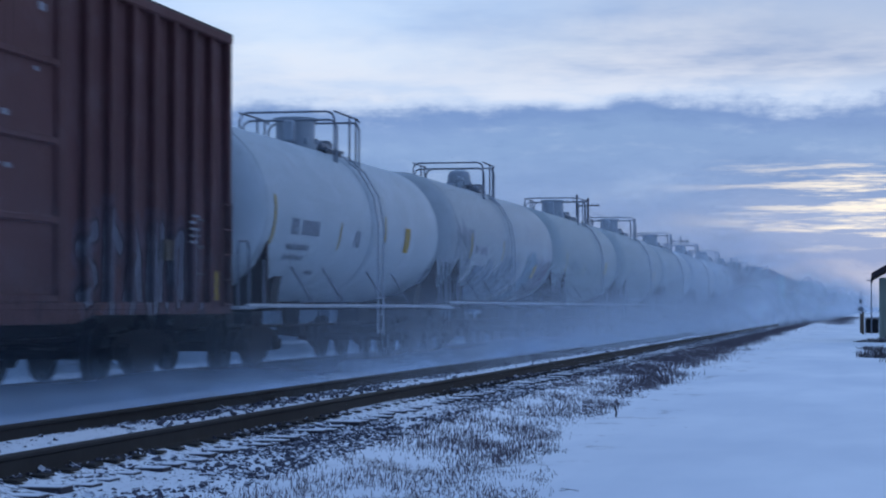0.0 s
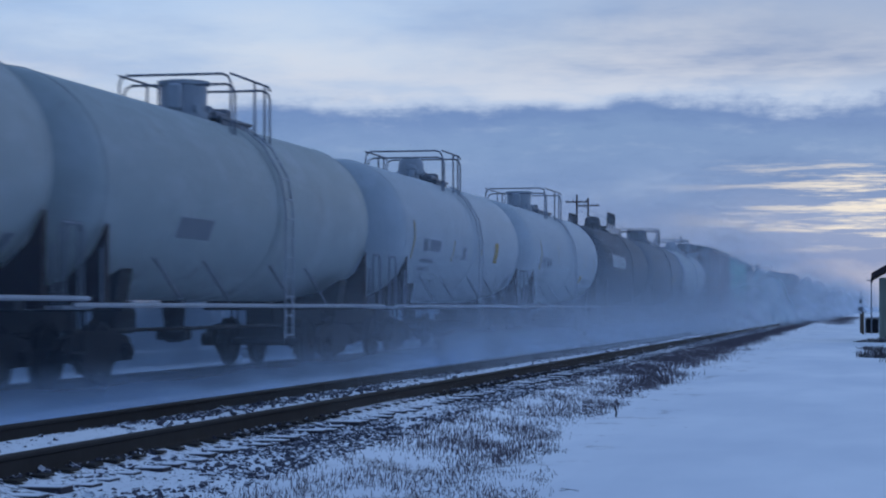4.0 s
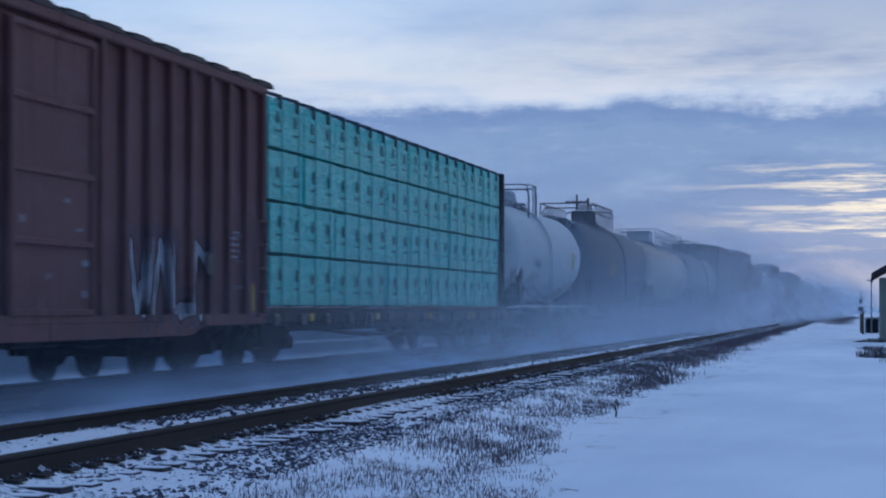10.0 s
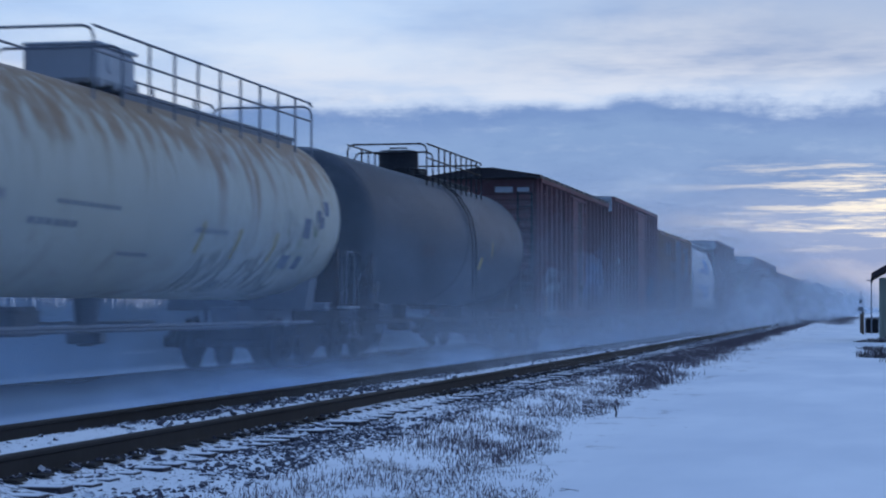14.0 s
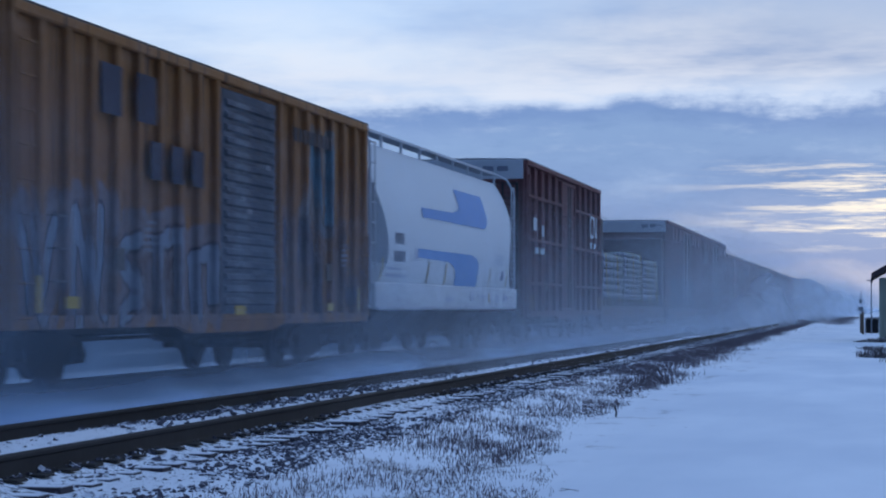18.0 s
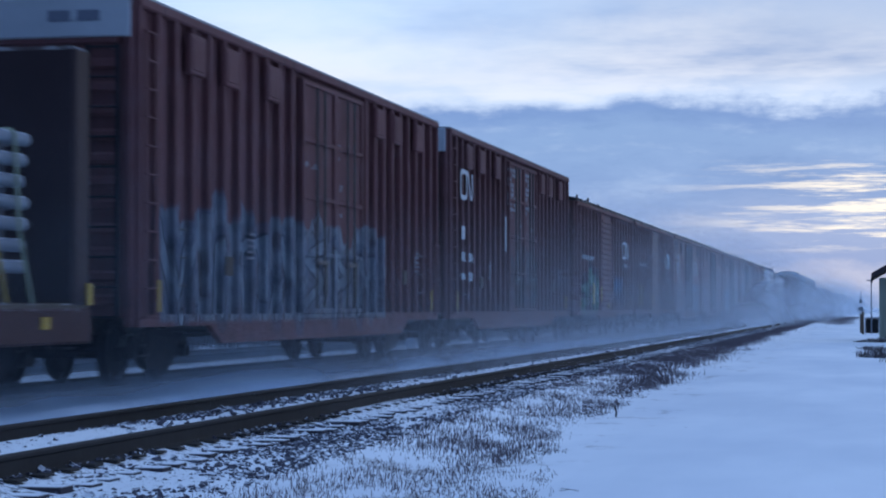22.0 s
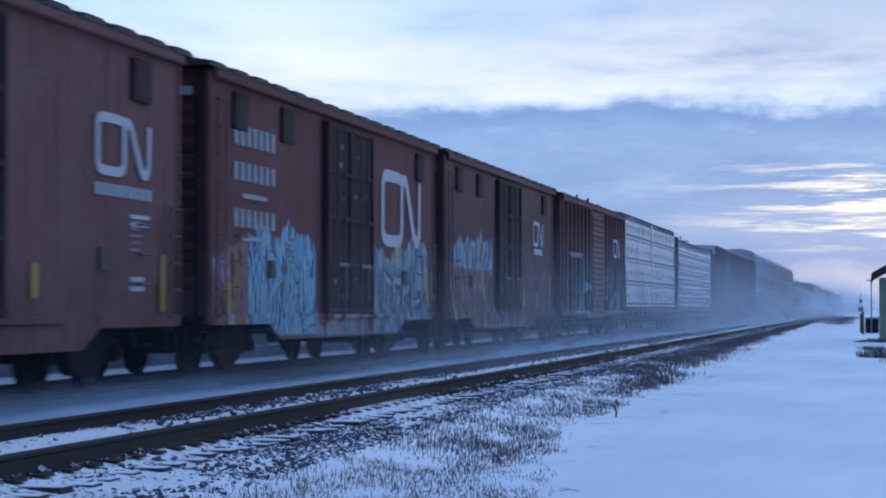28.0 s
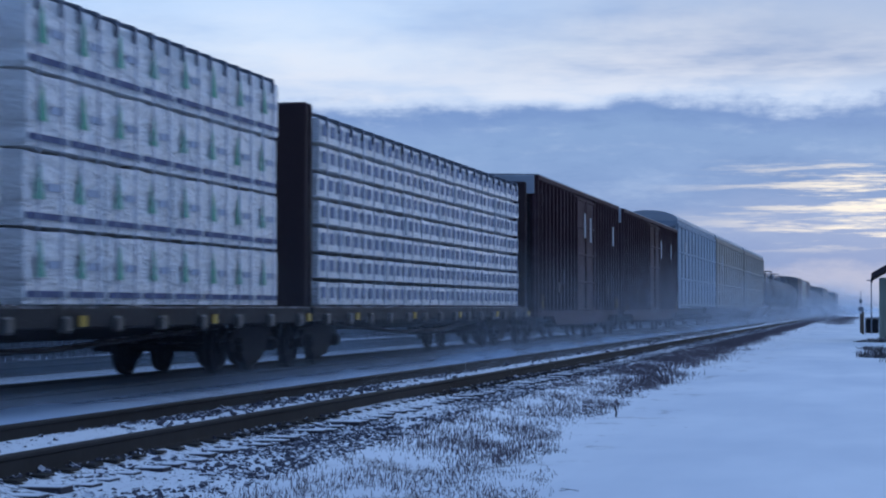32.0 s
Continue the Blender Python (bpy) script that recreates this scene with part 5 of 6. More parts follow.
tank_car(2.61, 3.515, paint("graffiti_tank_coat", (0.40, 0.43, 0.44), 0.45, 0.18, (0.25, 0.2, 0.16), 0.12, 0.2, None, [(-7.3, -5.3, 1.5, 3.2, (0.08, 0.11, 0.20), (0.36, 0.40, 0.43), 0.05, 2.6), (-4.8, 1.8, 1.15, 2.3, (0.16, 0.21, 0.28), (0.28, 0.33, 0.38), 1.0, (0.36, 0.41, 0.45)), (2.7, 4.9, 1.2, 2.6, (0.07, 0.16, 0.24), (0.12, 0.24, 0.30), 1.0, (0.16, 0.22, 0.30)), (4.6, 7.0, 1.4, 2.3, (0.30, 0.22, 0.28), (0.10, 0.08, 0.17), 0.6, 2.0)]),
         "frosted white tank car sprayed with dark graffiti", zc=2.70, dome="round", marks=[("w", -4.3, 2.75, 2.2, 0.5), ("k", -4.9, 2.88, 0.6, 0.2, 4), ("k", -3.9, 2.88, 0.9, 0.2, 5), ("o", -5.6, 2.95, 0.14, 0.6), ("o", -1.2, 2.95, 0.14, 0.5), ("y", 4.5, 2.5, 0.5, 0.4)], at=0.3, rail_y=(-1.2, 0.45), band_y=-0.3)
tank_car(3.56, 4.41, TANK_CREAM, "frosted pale grey tank car with a drum manway", zc=2.70, dome="drum", marks=W_MARKS, at=0.55, rail_y=(0.2, 2.3), band_y=1.8)
tank_car(4.48, 5.365, TANK_CREAM, "frosted pale grey tank car with a tall manway", zc=2.70, dome="drum", marks=W_MARKS, at=-0.3, rail_y=(-0.6, 1.5), band_y=1.35)
tank_car(5.37, 6.24, TANK_CREAM, "pale grey tank car with dark spray on its side", dome="drum", marks=[("g", -3.2, 2.6, 1.5, 0.3)])
tank_car(6.33, 7.20, TANK_WHITE, "frosted white tank car with a low dome", dome="round", marks=W_MARKS, at=0.2, rail_y=(-0.6, 1.6), band_y=0.9)
tank_car(7.25, 8.13, TANK_WHITE, "clean white tank car with dark unreadable lettering", dome="drum", marks=[("k", -5.0, 2.80, 0.75, 0.30, 4), ("k", -3.9, 2.80, 1.0, 0.26, 5), ("g", -4.3, 2.47, 1.2, 0.10, 7), ("g", -4.3, 2.28, 1.2, 0.09, 6), ("y", 3.5, 2.40, 0.5, 0.3), ("g", 4.6, 2.38, 0.7, 0.2), ("y", -5.6, 3.0, 0.12, 0.9), ("y", -2.2, 3.1, 0.1, 0.6), ("y", 1.4, 3.0, 0.1, 0.5), ("y", 3.9, 3.0, 0.1, 0.5), ("y", 6.1, 2.9, 0.1, 0.5)], at=-0.7, rail_y=(-1.4, 2.05), band_y=0.9)
black = tank_car(8.185, 9.055, TANK_BLACK, "black tank car with a large white block mark", dome="round", metal=BLACK, trim=BLACK, loops=True,
                 marks=[("w", -4.84 + 0.664 * k, 3.19, 0.54, 0.46) for k in range(6)] + [("g", -4.5, 2.72, 0.6, 0.24), ("g", -3.5, 2.72, 0.9, 0.24), ("g", -4.0, 2.42, 1.7, 0.06), ("g", -4.0, 2.30, 1.7, 0.05), ("y", -2.4, 2.75, 0.1, 0.5), ("y", -0.3, 2.75, 0.1, 0.5), ("g", 2.0, 2.4, 0.5, 0.3), ("g", 3.2, 2.3, 0.9, 0.3), ("y", 3.4, 2.65, 0.07, 0.4), ("g", 5.3, 2.7, 0.5, 0.5)], at=0.2, rail_y=(-1.0, 1.2), band_y=0.5)
tank_car(9.095, 9.975, TANK_BLACK, "black tank car with yellow placards", dome="black", metal=BLACK, trim=BLACK, marks=[("y", -5.6, 2.8, 0.1, 0.7), ("g", -4.2, 2.4, 1.2, 0.25), ("y", -1.3, 2.9, 0.1, 0.5), ("y", 1.1, 2.9, 0.1, 0.55), ("y", 2.6, 2.73, 0.6, 0.40), ("y", 3.5, 2.9, 0.1, 0.5), ("g", 5.9, 2.75, 0.6, 0.5), ("y", 6.5, 2.85, 0.1, 0.8), ("g", 0.9, 2.25, 0.9, 0.2), ("g", 2.8, 2.2, 0.8, 0.2)], at=-0.2, rail_y=(-0.3, 1.2), band_y=0.5)
tank_car(10.03, 10.875, TANK_CREAM, "grey tank car with a black lower half and blue end", radius=1.36, zc=2.72, dome="round", low=TANK_BLACK, line=False, head_coat=TANK_BLUE, trim=PALE,
         marks=[("k", -5.4, 2.72, 0.6, 0.3), ("k", -4.3, 2.72, 1.1, 0.28), ("k", -3.0, 2.75, 0.6, 0.36), ("y", -3.1, 2.42, 0.7, 0.45), ("y", -1.6, 2.9, 0.14, 0.5), ("y", 2.2, 2.9, 0.14, 0.5), ("y", 4.6, 2.8, 0.1, 0.5), ("g", 1.8, 2.2, 0.9, 0.2)], at=0.4, rail_y=(-1.2, 1.25), band_y=-0.1)
boxcar(10.95, 11.83, maroon([(-7.0, -2.4, 0.75, 2.0, (0.46, 0.56, 0.66), (0.10, 0.17, 0.28), 0.62), (2.0, 5.4, 0.9, 2.05, SPRAY_W, (0.05, 0.06, 0.09), 0.4)]), "dark red ribbed boxcar with white graffiti below", ribs=18, doors=((-2.0, 0.6),), belly=True, drop=0.13,
       marks=[(WHITE, word(-5.4, 2.85, 1.1, 0.26, 3) + word(-5.4, 2.45, 1.1, 0.26, 3) + [(-3.9, 2.75, 0.25, 0.2)])], peak=0.25)
centerbeam(11.83, 13.08, "centre-beam flat car loaded with green-wrapped lumber")
lumber(11.88, 13.05, GREEN_WRAP, "packs of lumber in teal green plastic wrap", 4, 1.07, 4.46, 10, spot_motif, gap=0.022)
tank_car(13.18, 13.955, paint("grubby_tank_coat", (0.44, 0.49, 0.50), 0.45, 0.4, (0.2, 0.13, 0.09), 0.15, 0.2, None, [(-6.4, -1.0, 1.1, 2.1, (0.30, 0.32, 0.35), (0.38, 0.42, 0.44), 1.0, (0.20, 0.20, 0.23)), (0.6, 5.4, 1.1, 1.9, (0.32, 0.33, 0.35), (0.38, 0.43, 0.46), 1.0, (0.24, 0.32, 0.42))]), "grubby white tank car with yellow placard", radius=1.4, zc=2.62, dome="round", marks=[("y", 4.4, 2.95, 0.5, 0.55), ("y", 3.4, 2.95, 0.12, 0.5), ("k", -2.6, 2.75, 1.2, 0.24, 6), ("y", -1.2, 3.0, 0.14, 0.7)], at=-0.05, rail_y=(-1.6, -0.05), band_y=-0.9)
tank_car(13.99, 15.062, TANK_DARK, "long black tank car with yellow placards", radius=1.52, zc=2.64, dome="black", line=False, metal=BLACK, trim=BLACK, wide_rail=True,
         marks=[("y", -3.2, 2.86, 0.6, 0.5), ("y", -2.6, 3.0, 0.1, 0.6), ("y", -0.3, 2.95, 0.1, 0.55), ("y", 2.4, 2.9, 0.1, 0.5), ("y", 4.9, 2.85, 0.1, 0.5), ("y", 8.4, 2.85, 0.1, 0.6), ("g", 7.5, 2.72, 0.9, 0.45), ("y", 5.8, 2.6, 1.2, 0.07), ("g", 5.4, 2.45, 0.7, 0.15), ("g", -7.4, 2.6, 1.4, 0.3)], at=0.0, rail_y=(-4.7, 1.7), band_y=0.0)
tank_car(15.13, 16.187, TANK_RUST, "cream tank car streaked with rust from its top", radius=1.45, zc=2.62, dome="box", line=False, metal=GREY, rails=GREY, trim=PALE, wide_rail=True, band=False,
         climbs=False, marks=[("k", -6.8, 2.75, 1.2, 0.12, 7), ("g", -3.6, 2.75, 2.2, 0.06, 9), ("g", -4.6, 2.5, 1.6, 0.09, 6), ("g", -1.4, 2.2, 1.2, 0.07, 5), ("g", 1.4, 2.6, 1.6, 0.08, 8), ("k", 7.2, 3.05, 0.3, 0.2), ("k", 6.5, 2.82, 0.45, 0.34), ("k", 5.8, 2.25, 0.5, 0.26), ("k", 6.6, 2.25, 0.4, 0.26), ("y", 1.0, 2.5, 0.14, 0.5), ("y", 2.8, 2.45, 0.14, 0.5), ("y", 4.8, 2.45, 0.14, 0.5), ("k", 7.7, 3.2, 0.35, 0.25), ("k", 7.4, 2.95, 0.3, 0.2)], at=-0.25, rail_y=(-2.2, 8.65), band_y=0.0)
tank_car(16.227, 17.30, TANK_SLATE, "long dark grey tank car with a railed top", radius=1.5, zc=2.62, dome="black", line=False, metal=BLACK, trim=BLACK, wide_rail=True,
         marks=[("y", 2.8, 2.55, 0.35, 0.3), ("y", 1.0, 2.9, 0.1, 0.5), ("y", 4.0, 2.9, 0.1, 0.4), ("g", -3.5, 2.7, 1.4, 0.25)], at=0.0, rail_y=(-1.2, 5.6), band_y=1.0)
boxcar(17.39, 18.26, maroon([(-6.8, -5.0, 0.8, 2.0, SPRAY_W, SPRAY_W, 0.6), (0, 6, 1.3, 2.8, (0.25, 0.32, 0.5), (0.4, 0.45, 0.6), 0.4)], base=(0.14, 0.048, 0.052)), "dark red boxcar with faint pale graffiti", eave=4.7, ribs=16, doors=((-1.4, 1.6),), door_style="plug", belly=False,
       marks=[(WHITE, [(6.0, 2.3, 0.35, 0.05), (6.0, 2.15, 0.35, 0.05), (6.0, 1.95, 0.35, 0.05)])])
boxcar(18.36, 19.23, maroon([(3, 7.4, 1.2, 2.4, SPRAY_B, SPRAY_K, 0.4), (-7, -5, 0.9, 1.8, (0.4, 0.3, 0.12), SPRAY_K, 0.3)], base=(0.16, 0.055, 0.06)), "tall dark red boxcar with a pale end panel", eave=5.05, ribs=14, doors=((0.0, 3.0),), white_end=True, belly=False, rib_wide=0.16,
       marks=[(WHITE, word(-6.7, 2.75, 0.8, 0.2, 3) + word(-6.7, 2.4, 0.8, 0.2, 3) + word(-6.7, 1.75, 0.7, 0.07, 3) + word(-6.7, 1.6, 0.7, 0.07, 3))], bumps=False)
boxcar(19.30, 20.22, lambda car: paint("yellow_boxcar_coat", YELLOW_COAT, 0.55, 0.85, (0.055, 0.028, 0.02), 0.4, 0.06, car, [(2.4, 7.6, 1.0, 2.6, (0.07, 0.06, 0.08), (0.15, 0.14, 0.17), 0.35), (4.2, 6.2, 2.4, 3.9, (0.10, 0.20, 0.26), (0.14, 0.27, 0.34), 0.35), (-8, -0.6, 0.8, 2.3, (0.26, 0.28, 0.33), (0.17, 0.2, 0.26), 0.6)]), "faded yellow boxcar with a blue-grey ridged door", ribs=20, doors=((-0.6, 2.2),),
       door_coat=paint("blue_grey_door_coat", (0.05, 0.06, 0.08), 0.55, 0.35, (0.1, 0.07, 0.05), 0.25, 0.2), door_style="corrugated", eave=4.42, belly=False, bumps=False, marks=[(DARK_BLUE, word(-4.6, 3.72, 2.6, 0.62, 2) + word(-2.7, 2.95, 2.6, 0.5, 3)), (SLATE, word(4.4, 3.85, 2.6, 0.22, 9)), (YELLOW, [(-6.5, 1.1, 0.4, 0.14), (0.2, 1.0, 0.5, 0.14), (5.5, 1.05, 0.4, 0.14)])])
hopper(20.28, 21.14, HOPPER_WHITE, "white covered hopper car with blue stripe emblems")
boxcar(21.25, 22.13, maroon([], base=(0.13, 0.05, 0.05)), "dark red boxcar with belt rails and a pale end", eave=5.05, ribs=12, doors=((-1.4, 1.6),), door_style="plug", white_end=True, belts=(1.7, 2.9, 4.1), rib_wide=0.16, rib_deep=0.125, bumps=False,
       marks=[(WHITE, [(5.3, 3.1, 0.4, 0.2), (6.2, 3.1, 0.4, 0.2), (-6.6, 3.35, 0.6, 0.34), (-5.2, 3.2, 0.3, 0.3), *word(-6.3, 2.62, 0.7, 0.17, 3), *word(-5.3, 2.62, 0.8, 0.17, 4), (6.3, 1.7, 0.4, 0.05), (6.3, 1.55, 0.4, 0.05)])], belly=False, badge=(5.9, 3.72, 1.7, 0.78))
bulkhead_flat(22.17, 23.42, "bulkhead flat car carrying strapped pipe stacks")
boxcar(23.50, 24.555, maroon([(-8.8, 4.6, 0.8, 2.5, (0.16, 0.19, 0.23), (0.20, 0.24, 0.28), 1.0, (0.10, 0.13, 0.17)), (-8.6, 3.8, 0.9, 2.2, (0.30, 0.34, 0.38), (0.07, 0.10, 0.15), 0.4)], base=(0.15, 0.062, 0.062)), "long dark red boxcar with pale graffiti band", hatches=(-7.2, -5.6, -3.4, 3.9, 5.4, 7.4), eave=5.02, ribs=26, doors=((-1.6, 0.6), (0.6, 2.6)), door_style="plug", white_end=True, rib_wide=0.13, bumps=False)
TALL_MARKS = [(-7.9, 2.75, 0.4, 0.3), *word(-7.9, 2.2, 0.5, 0.2, 2), *word(-7.0, 2.2, 0.5, 0.2, 2), *word(-7.9, 1.75, 0.5, 0.14, 2), *word(-7.0, 1.75, 0.5, 0.2, 2), *word(-2.2, 2.9, 0.3, 0.9, 1)]
peeling = boxcar(24.63, 25.67, maroon([(-1.4, 3.2, 1.0, 2.6, (0.12, 0.11, 0.12), (0.05, 0.04, 0.045), 0.2, 1.6)], base=(0.138, 0.062, 0.062)), "long dark red boxcar with peeling white panels", hatches=(-7.2, -5.6, -3.4, 3.9, 5.4, 7.4), eave=5.02, ribs=26, doors=((-1.6, 0.8), (0.8, 3.0)), door_style="plug", white_end=True, rib_wide=0.13, bumps=False, marks=[(WHITE, TALL_MARKS)], badge=(-7.5, 3.85, 1.5, 0.7))


def worn_panel(car, y, z, wide, tall, seed):
    """A sheet of flaking white paint, cracked into cells."""
    rnd = random.Random(seed)
    cells = [box(0, y - wide / 2 + wide * (i + 0.5) / 4, z - tall / 2 + tall * (j + 0.5) / 9, 0.006, wide / 4 * rnd.uniform(0.55, 0.95), tall / 9 * rnd.uniform(0.5, 0.95)) for i in range(4) for j in range(9) if rnd.random() < 0.82]
    part("worn_panel", join(*cells), PALE_INK, car, "flaking white paint on the door", loc=(1.581, 0, 0))


for k, (q, zz) in enumerate(((-1.05, 4.1), (1.5, 4.1), (-0.2, 2.1), (1.9, 2.1))):
    worn_panel(peeling, q, zz, 1.3 if k < 2 else 0.5, 1.15 if k < 2 else 0.9, k)


boxcar(25.775, 26.66, maroon([(-6.8, -2.2, 0.8, 2.2, (0.24, 0.42, 0.30), (0.03, 0.08, 0.10), 0.5), (2.2, 4.6, 1.2, 2.0, (0.22, 0.32, 0.46), (0.08, 0.13, 0.25), 0.4)]), "dark red ribbed boxcar with green graffiti and a ridged door", ribs=18, doors=((-1.6, 1.2),), door_style="corrugated", belly=False,
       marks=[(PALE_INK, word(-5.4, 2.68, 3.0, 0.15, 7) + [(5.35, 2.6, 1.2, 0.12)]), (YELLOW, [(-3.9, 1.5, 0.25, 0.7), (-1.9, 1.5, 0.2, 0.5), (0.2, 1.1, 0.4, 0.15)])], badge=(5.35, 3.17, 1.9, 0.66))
boxcar(26.72, 27.615, maroon([]), "dark red ribbed boxcar with a patched door", ribs=18, doors=((-1.6, 1.4),), belly=False, door_coat=paint("patched_door_coat", (0.16, 0.085, 0.07), 0.55, 0.4, (0.3, 0.2, 0.12), 0.4, 0.15),
       marks=[(PALE_INK, word(-5.4, 2.78, 2.6, 0.13, 6) + [(5.2, 2.3, 1.0, 0.12)]), (YELLOW, [(-6.2, 1.5, 0.3, 0.9), (-1.9, 1.3, 0.2, 0.7)])], badge=(5.3, 3.15, 1.6, 0.66))
SMOOTH = dict(smooth_side=True, eave=4.46, doors=((-1.5, 0.2), (0.2, 1.9)), door_style="plug", belly=True, hatches=(-6.4, -3.8, 6.4), door_coat=paint("dark_door_coat", (0.055, 0.025, 0.027), 0.6, 0.3, (0.015, 0.01, 0.01), 0.3, 0.03))
boxcar(27.68, 28.545, maroon([(-6.8, -3.0, 0.8, 2.3, (0.3, 0.28, 0.28), (0.24, 0.26, 0.3), 0.42), (2.4, 7, 0.9, 2.2, SPRAY_W, SPRAY_B, 0.5)], top_rust=(3.0, 4.4, 0.5, (0.2, 0.12, 0.09))), "smooth-sided boxcar faded to brown with pale patches", marks=[(CHALK, word(-5.6, 3.5, 1.6, 0.2, 6) + word(-5.6, 3.15, 1.6, 0.2, 6) + word(-5.6, 2.8, 1.6, 0.2, 5))], badge=(4.9, 3.1, 2.0, 0.8), **SMOOTH)
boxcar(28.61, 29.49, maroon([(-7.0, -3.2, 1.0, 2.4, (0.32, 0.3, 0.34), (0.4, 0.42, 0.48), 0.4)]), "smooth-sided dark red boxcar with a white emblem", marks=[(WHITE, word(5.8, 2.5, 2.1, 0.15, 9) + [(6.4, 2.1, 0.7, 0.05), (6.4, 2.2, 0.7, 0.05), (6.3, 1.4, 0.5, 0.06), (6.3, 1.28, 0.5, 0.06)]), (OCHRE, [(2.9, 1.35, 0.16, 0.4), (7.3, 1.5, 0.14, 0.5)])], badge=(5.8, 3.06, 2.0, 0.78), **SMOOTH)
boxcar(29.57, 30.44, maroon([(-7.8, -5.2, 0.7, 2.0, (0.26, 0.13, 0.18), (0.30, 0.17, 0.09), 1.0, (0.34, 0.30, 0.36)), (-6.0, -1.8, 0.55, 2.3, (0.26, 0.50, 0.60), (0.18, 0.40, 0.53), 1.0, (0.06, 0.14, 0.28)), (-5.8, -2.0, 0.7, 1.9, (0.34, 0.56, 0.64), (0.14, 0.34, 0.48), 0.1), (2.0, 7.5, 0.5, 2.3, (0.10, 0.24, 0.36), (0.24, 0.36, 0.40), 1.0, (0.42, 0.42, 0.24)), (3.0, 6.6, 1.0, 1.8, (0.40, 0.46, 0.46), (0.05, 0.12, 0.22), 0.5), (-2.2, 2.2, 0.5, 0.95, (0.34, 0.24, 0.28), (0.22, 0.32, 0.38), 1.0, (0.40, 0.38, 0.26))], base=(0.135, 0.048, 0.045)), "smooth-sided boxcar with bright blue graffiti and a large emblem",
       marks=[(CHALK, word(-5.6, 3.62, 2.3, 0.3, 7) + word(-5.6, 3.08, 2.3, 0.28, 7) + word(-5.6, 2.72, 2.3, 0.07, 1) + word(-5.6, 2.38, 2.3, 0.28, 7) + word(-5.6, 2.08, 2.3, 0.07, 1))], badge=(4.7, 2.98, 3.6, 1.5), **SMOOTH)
boxcar(30.51, 31.40, maroon([(-7.6, -1.9, 0.5, 2.2, (0.22, 0.08, 0.09), (0.16, 0.12, 0.13), 1.0, (0.34, 0.38, 0.20)), (-7.2, -1.7, 1.9, 2.7, (0.22, 0.32, 0.38), (0.16, 0.22, 0.30), 1.0, (0.36, 0.46, 0.48)), (-1.9, 3.0, 0.5, 1.0, (0.14, 0.22, 0.28), (0.20, 0.09, 0.09), 1.0, (0.36, 0.34, 0.2))], base=(0.105, 0.046, 0.05), top_rust=(3.2, 4.2, 0.12, (0.34, 0.21, 0.12))), "smooth-sided brown boxcar with worn orange graffiti",
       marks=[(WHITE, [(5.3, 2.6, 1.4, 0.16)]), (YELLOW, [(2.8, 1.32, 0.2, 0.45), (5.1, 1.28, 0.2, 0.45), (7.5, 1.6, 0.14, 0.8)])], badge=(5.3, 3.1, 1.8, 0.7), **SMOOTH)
boxcar(31.50, 32.41, maroon([(-5.4, -1.6, 0.7, 2.3, (0.30, 0.50, 0.48), (0.05, 0.22, 0.24), 0.8), (1.9, 6.8, 0.9, 2.2, (0.42, 0.50, 0.52), (0.10, 0.2, 0.22), 0.6)]), "dark red ribbed boxcar with teal graffiti and a ridged door", ribs=18, doors=((-1.2, 1.9),), door_style="corrugated", belly=False,
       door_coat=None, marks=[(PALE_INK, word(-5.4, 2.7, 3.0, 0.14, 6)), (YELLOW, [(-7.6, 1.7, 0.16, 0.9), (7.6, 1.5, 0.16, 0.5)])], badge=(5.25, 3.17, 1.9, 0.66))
centerbeam(32.42, 33.75, "centre-beam flat car with white-wrapped lumber")
lumber(32.46, 33.04, WHITE_WRAP, "white-wrapped lumber packs printed with green conifers", 4, 1.07, 4.66, 4, tree_motif, sub=4)
lumber(33.08, 33.655, WHITE_WRAP, "white-wrapped lumber packs with green conifer prints", 4, 1.07, 4.66, 4, tree_motif, sub=4)
centerbeam(33.76, 35.03, "centre-beam flat car carrying small white packs")
lumber(33.80, 34.97, WHITE_WRAP, "white lumber packs printed with grey squares", 7, 1.07, 4.36, 12, square_motif, sub=2, gap=0.05)
boxcar(35.09, 36.16, maroon([], base=(0.055, 0.026, 0.032)), "long dark brown boxcar with a pale end panel", eave=4.75, ribs=26, doors=((-1.6, 0.6), (0.6, 2.6)), white_end=True, rib_wide=0.13, bumps=False, marks=[(WHITE, [(0.2, 3.7, 0.3, 0.8), (1.6, 3.6, 0.3, 0.8), (7.8, 3.6, 0.3, 0.7)])])
boxcar(36.25, 37.50, maroon([], base=(0.055, 0.026, 0.032)), "long dark brown boxcar", eave=4.75, ribs=30, doors=((-1.6, 0.6), (0.6, 2.6)), white_end=True, rib_wide=0.13, bumps=False, marks=[(WHITE, [(3.2, 3.6, 0.3, 0.8), (7.8, 3.6, 0.3, 0.7)])])
autorack(37.58, 38.97, RACK_BLUE, "pale blue-grey enclosed autorack car")
autorack(39.05, 40.55, RACK_TAN, "tan enclosed autorack car")
autorack(40.63, 42.20, RACK_TAN, "tan enclosed autorack car")


# -- the tail of the train, never nearer than some 180 m --
def far_truck():
    return join(rbox(0, 0, 0.55, 2.2, 2.5, 0.3, 0.04), *[lathe([(-0.85, 0.42), (0.85, 0.42)], 14, "x", (0, q, 0.43)) for q in (-0.89, 0.89)])


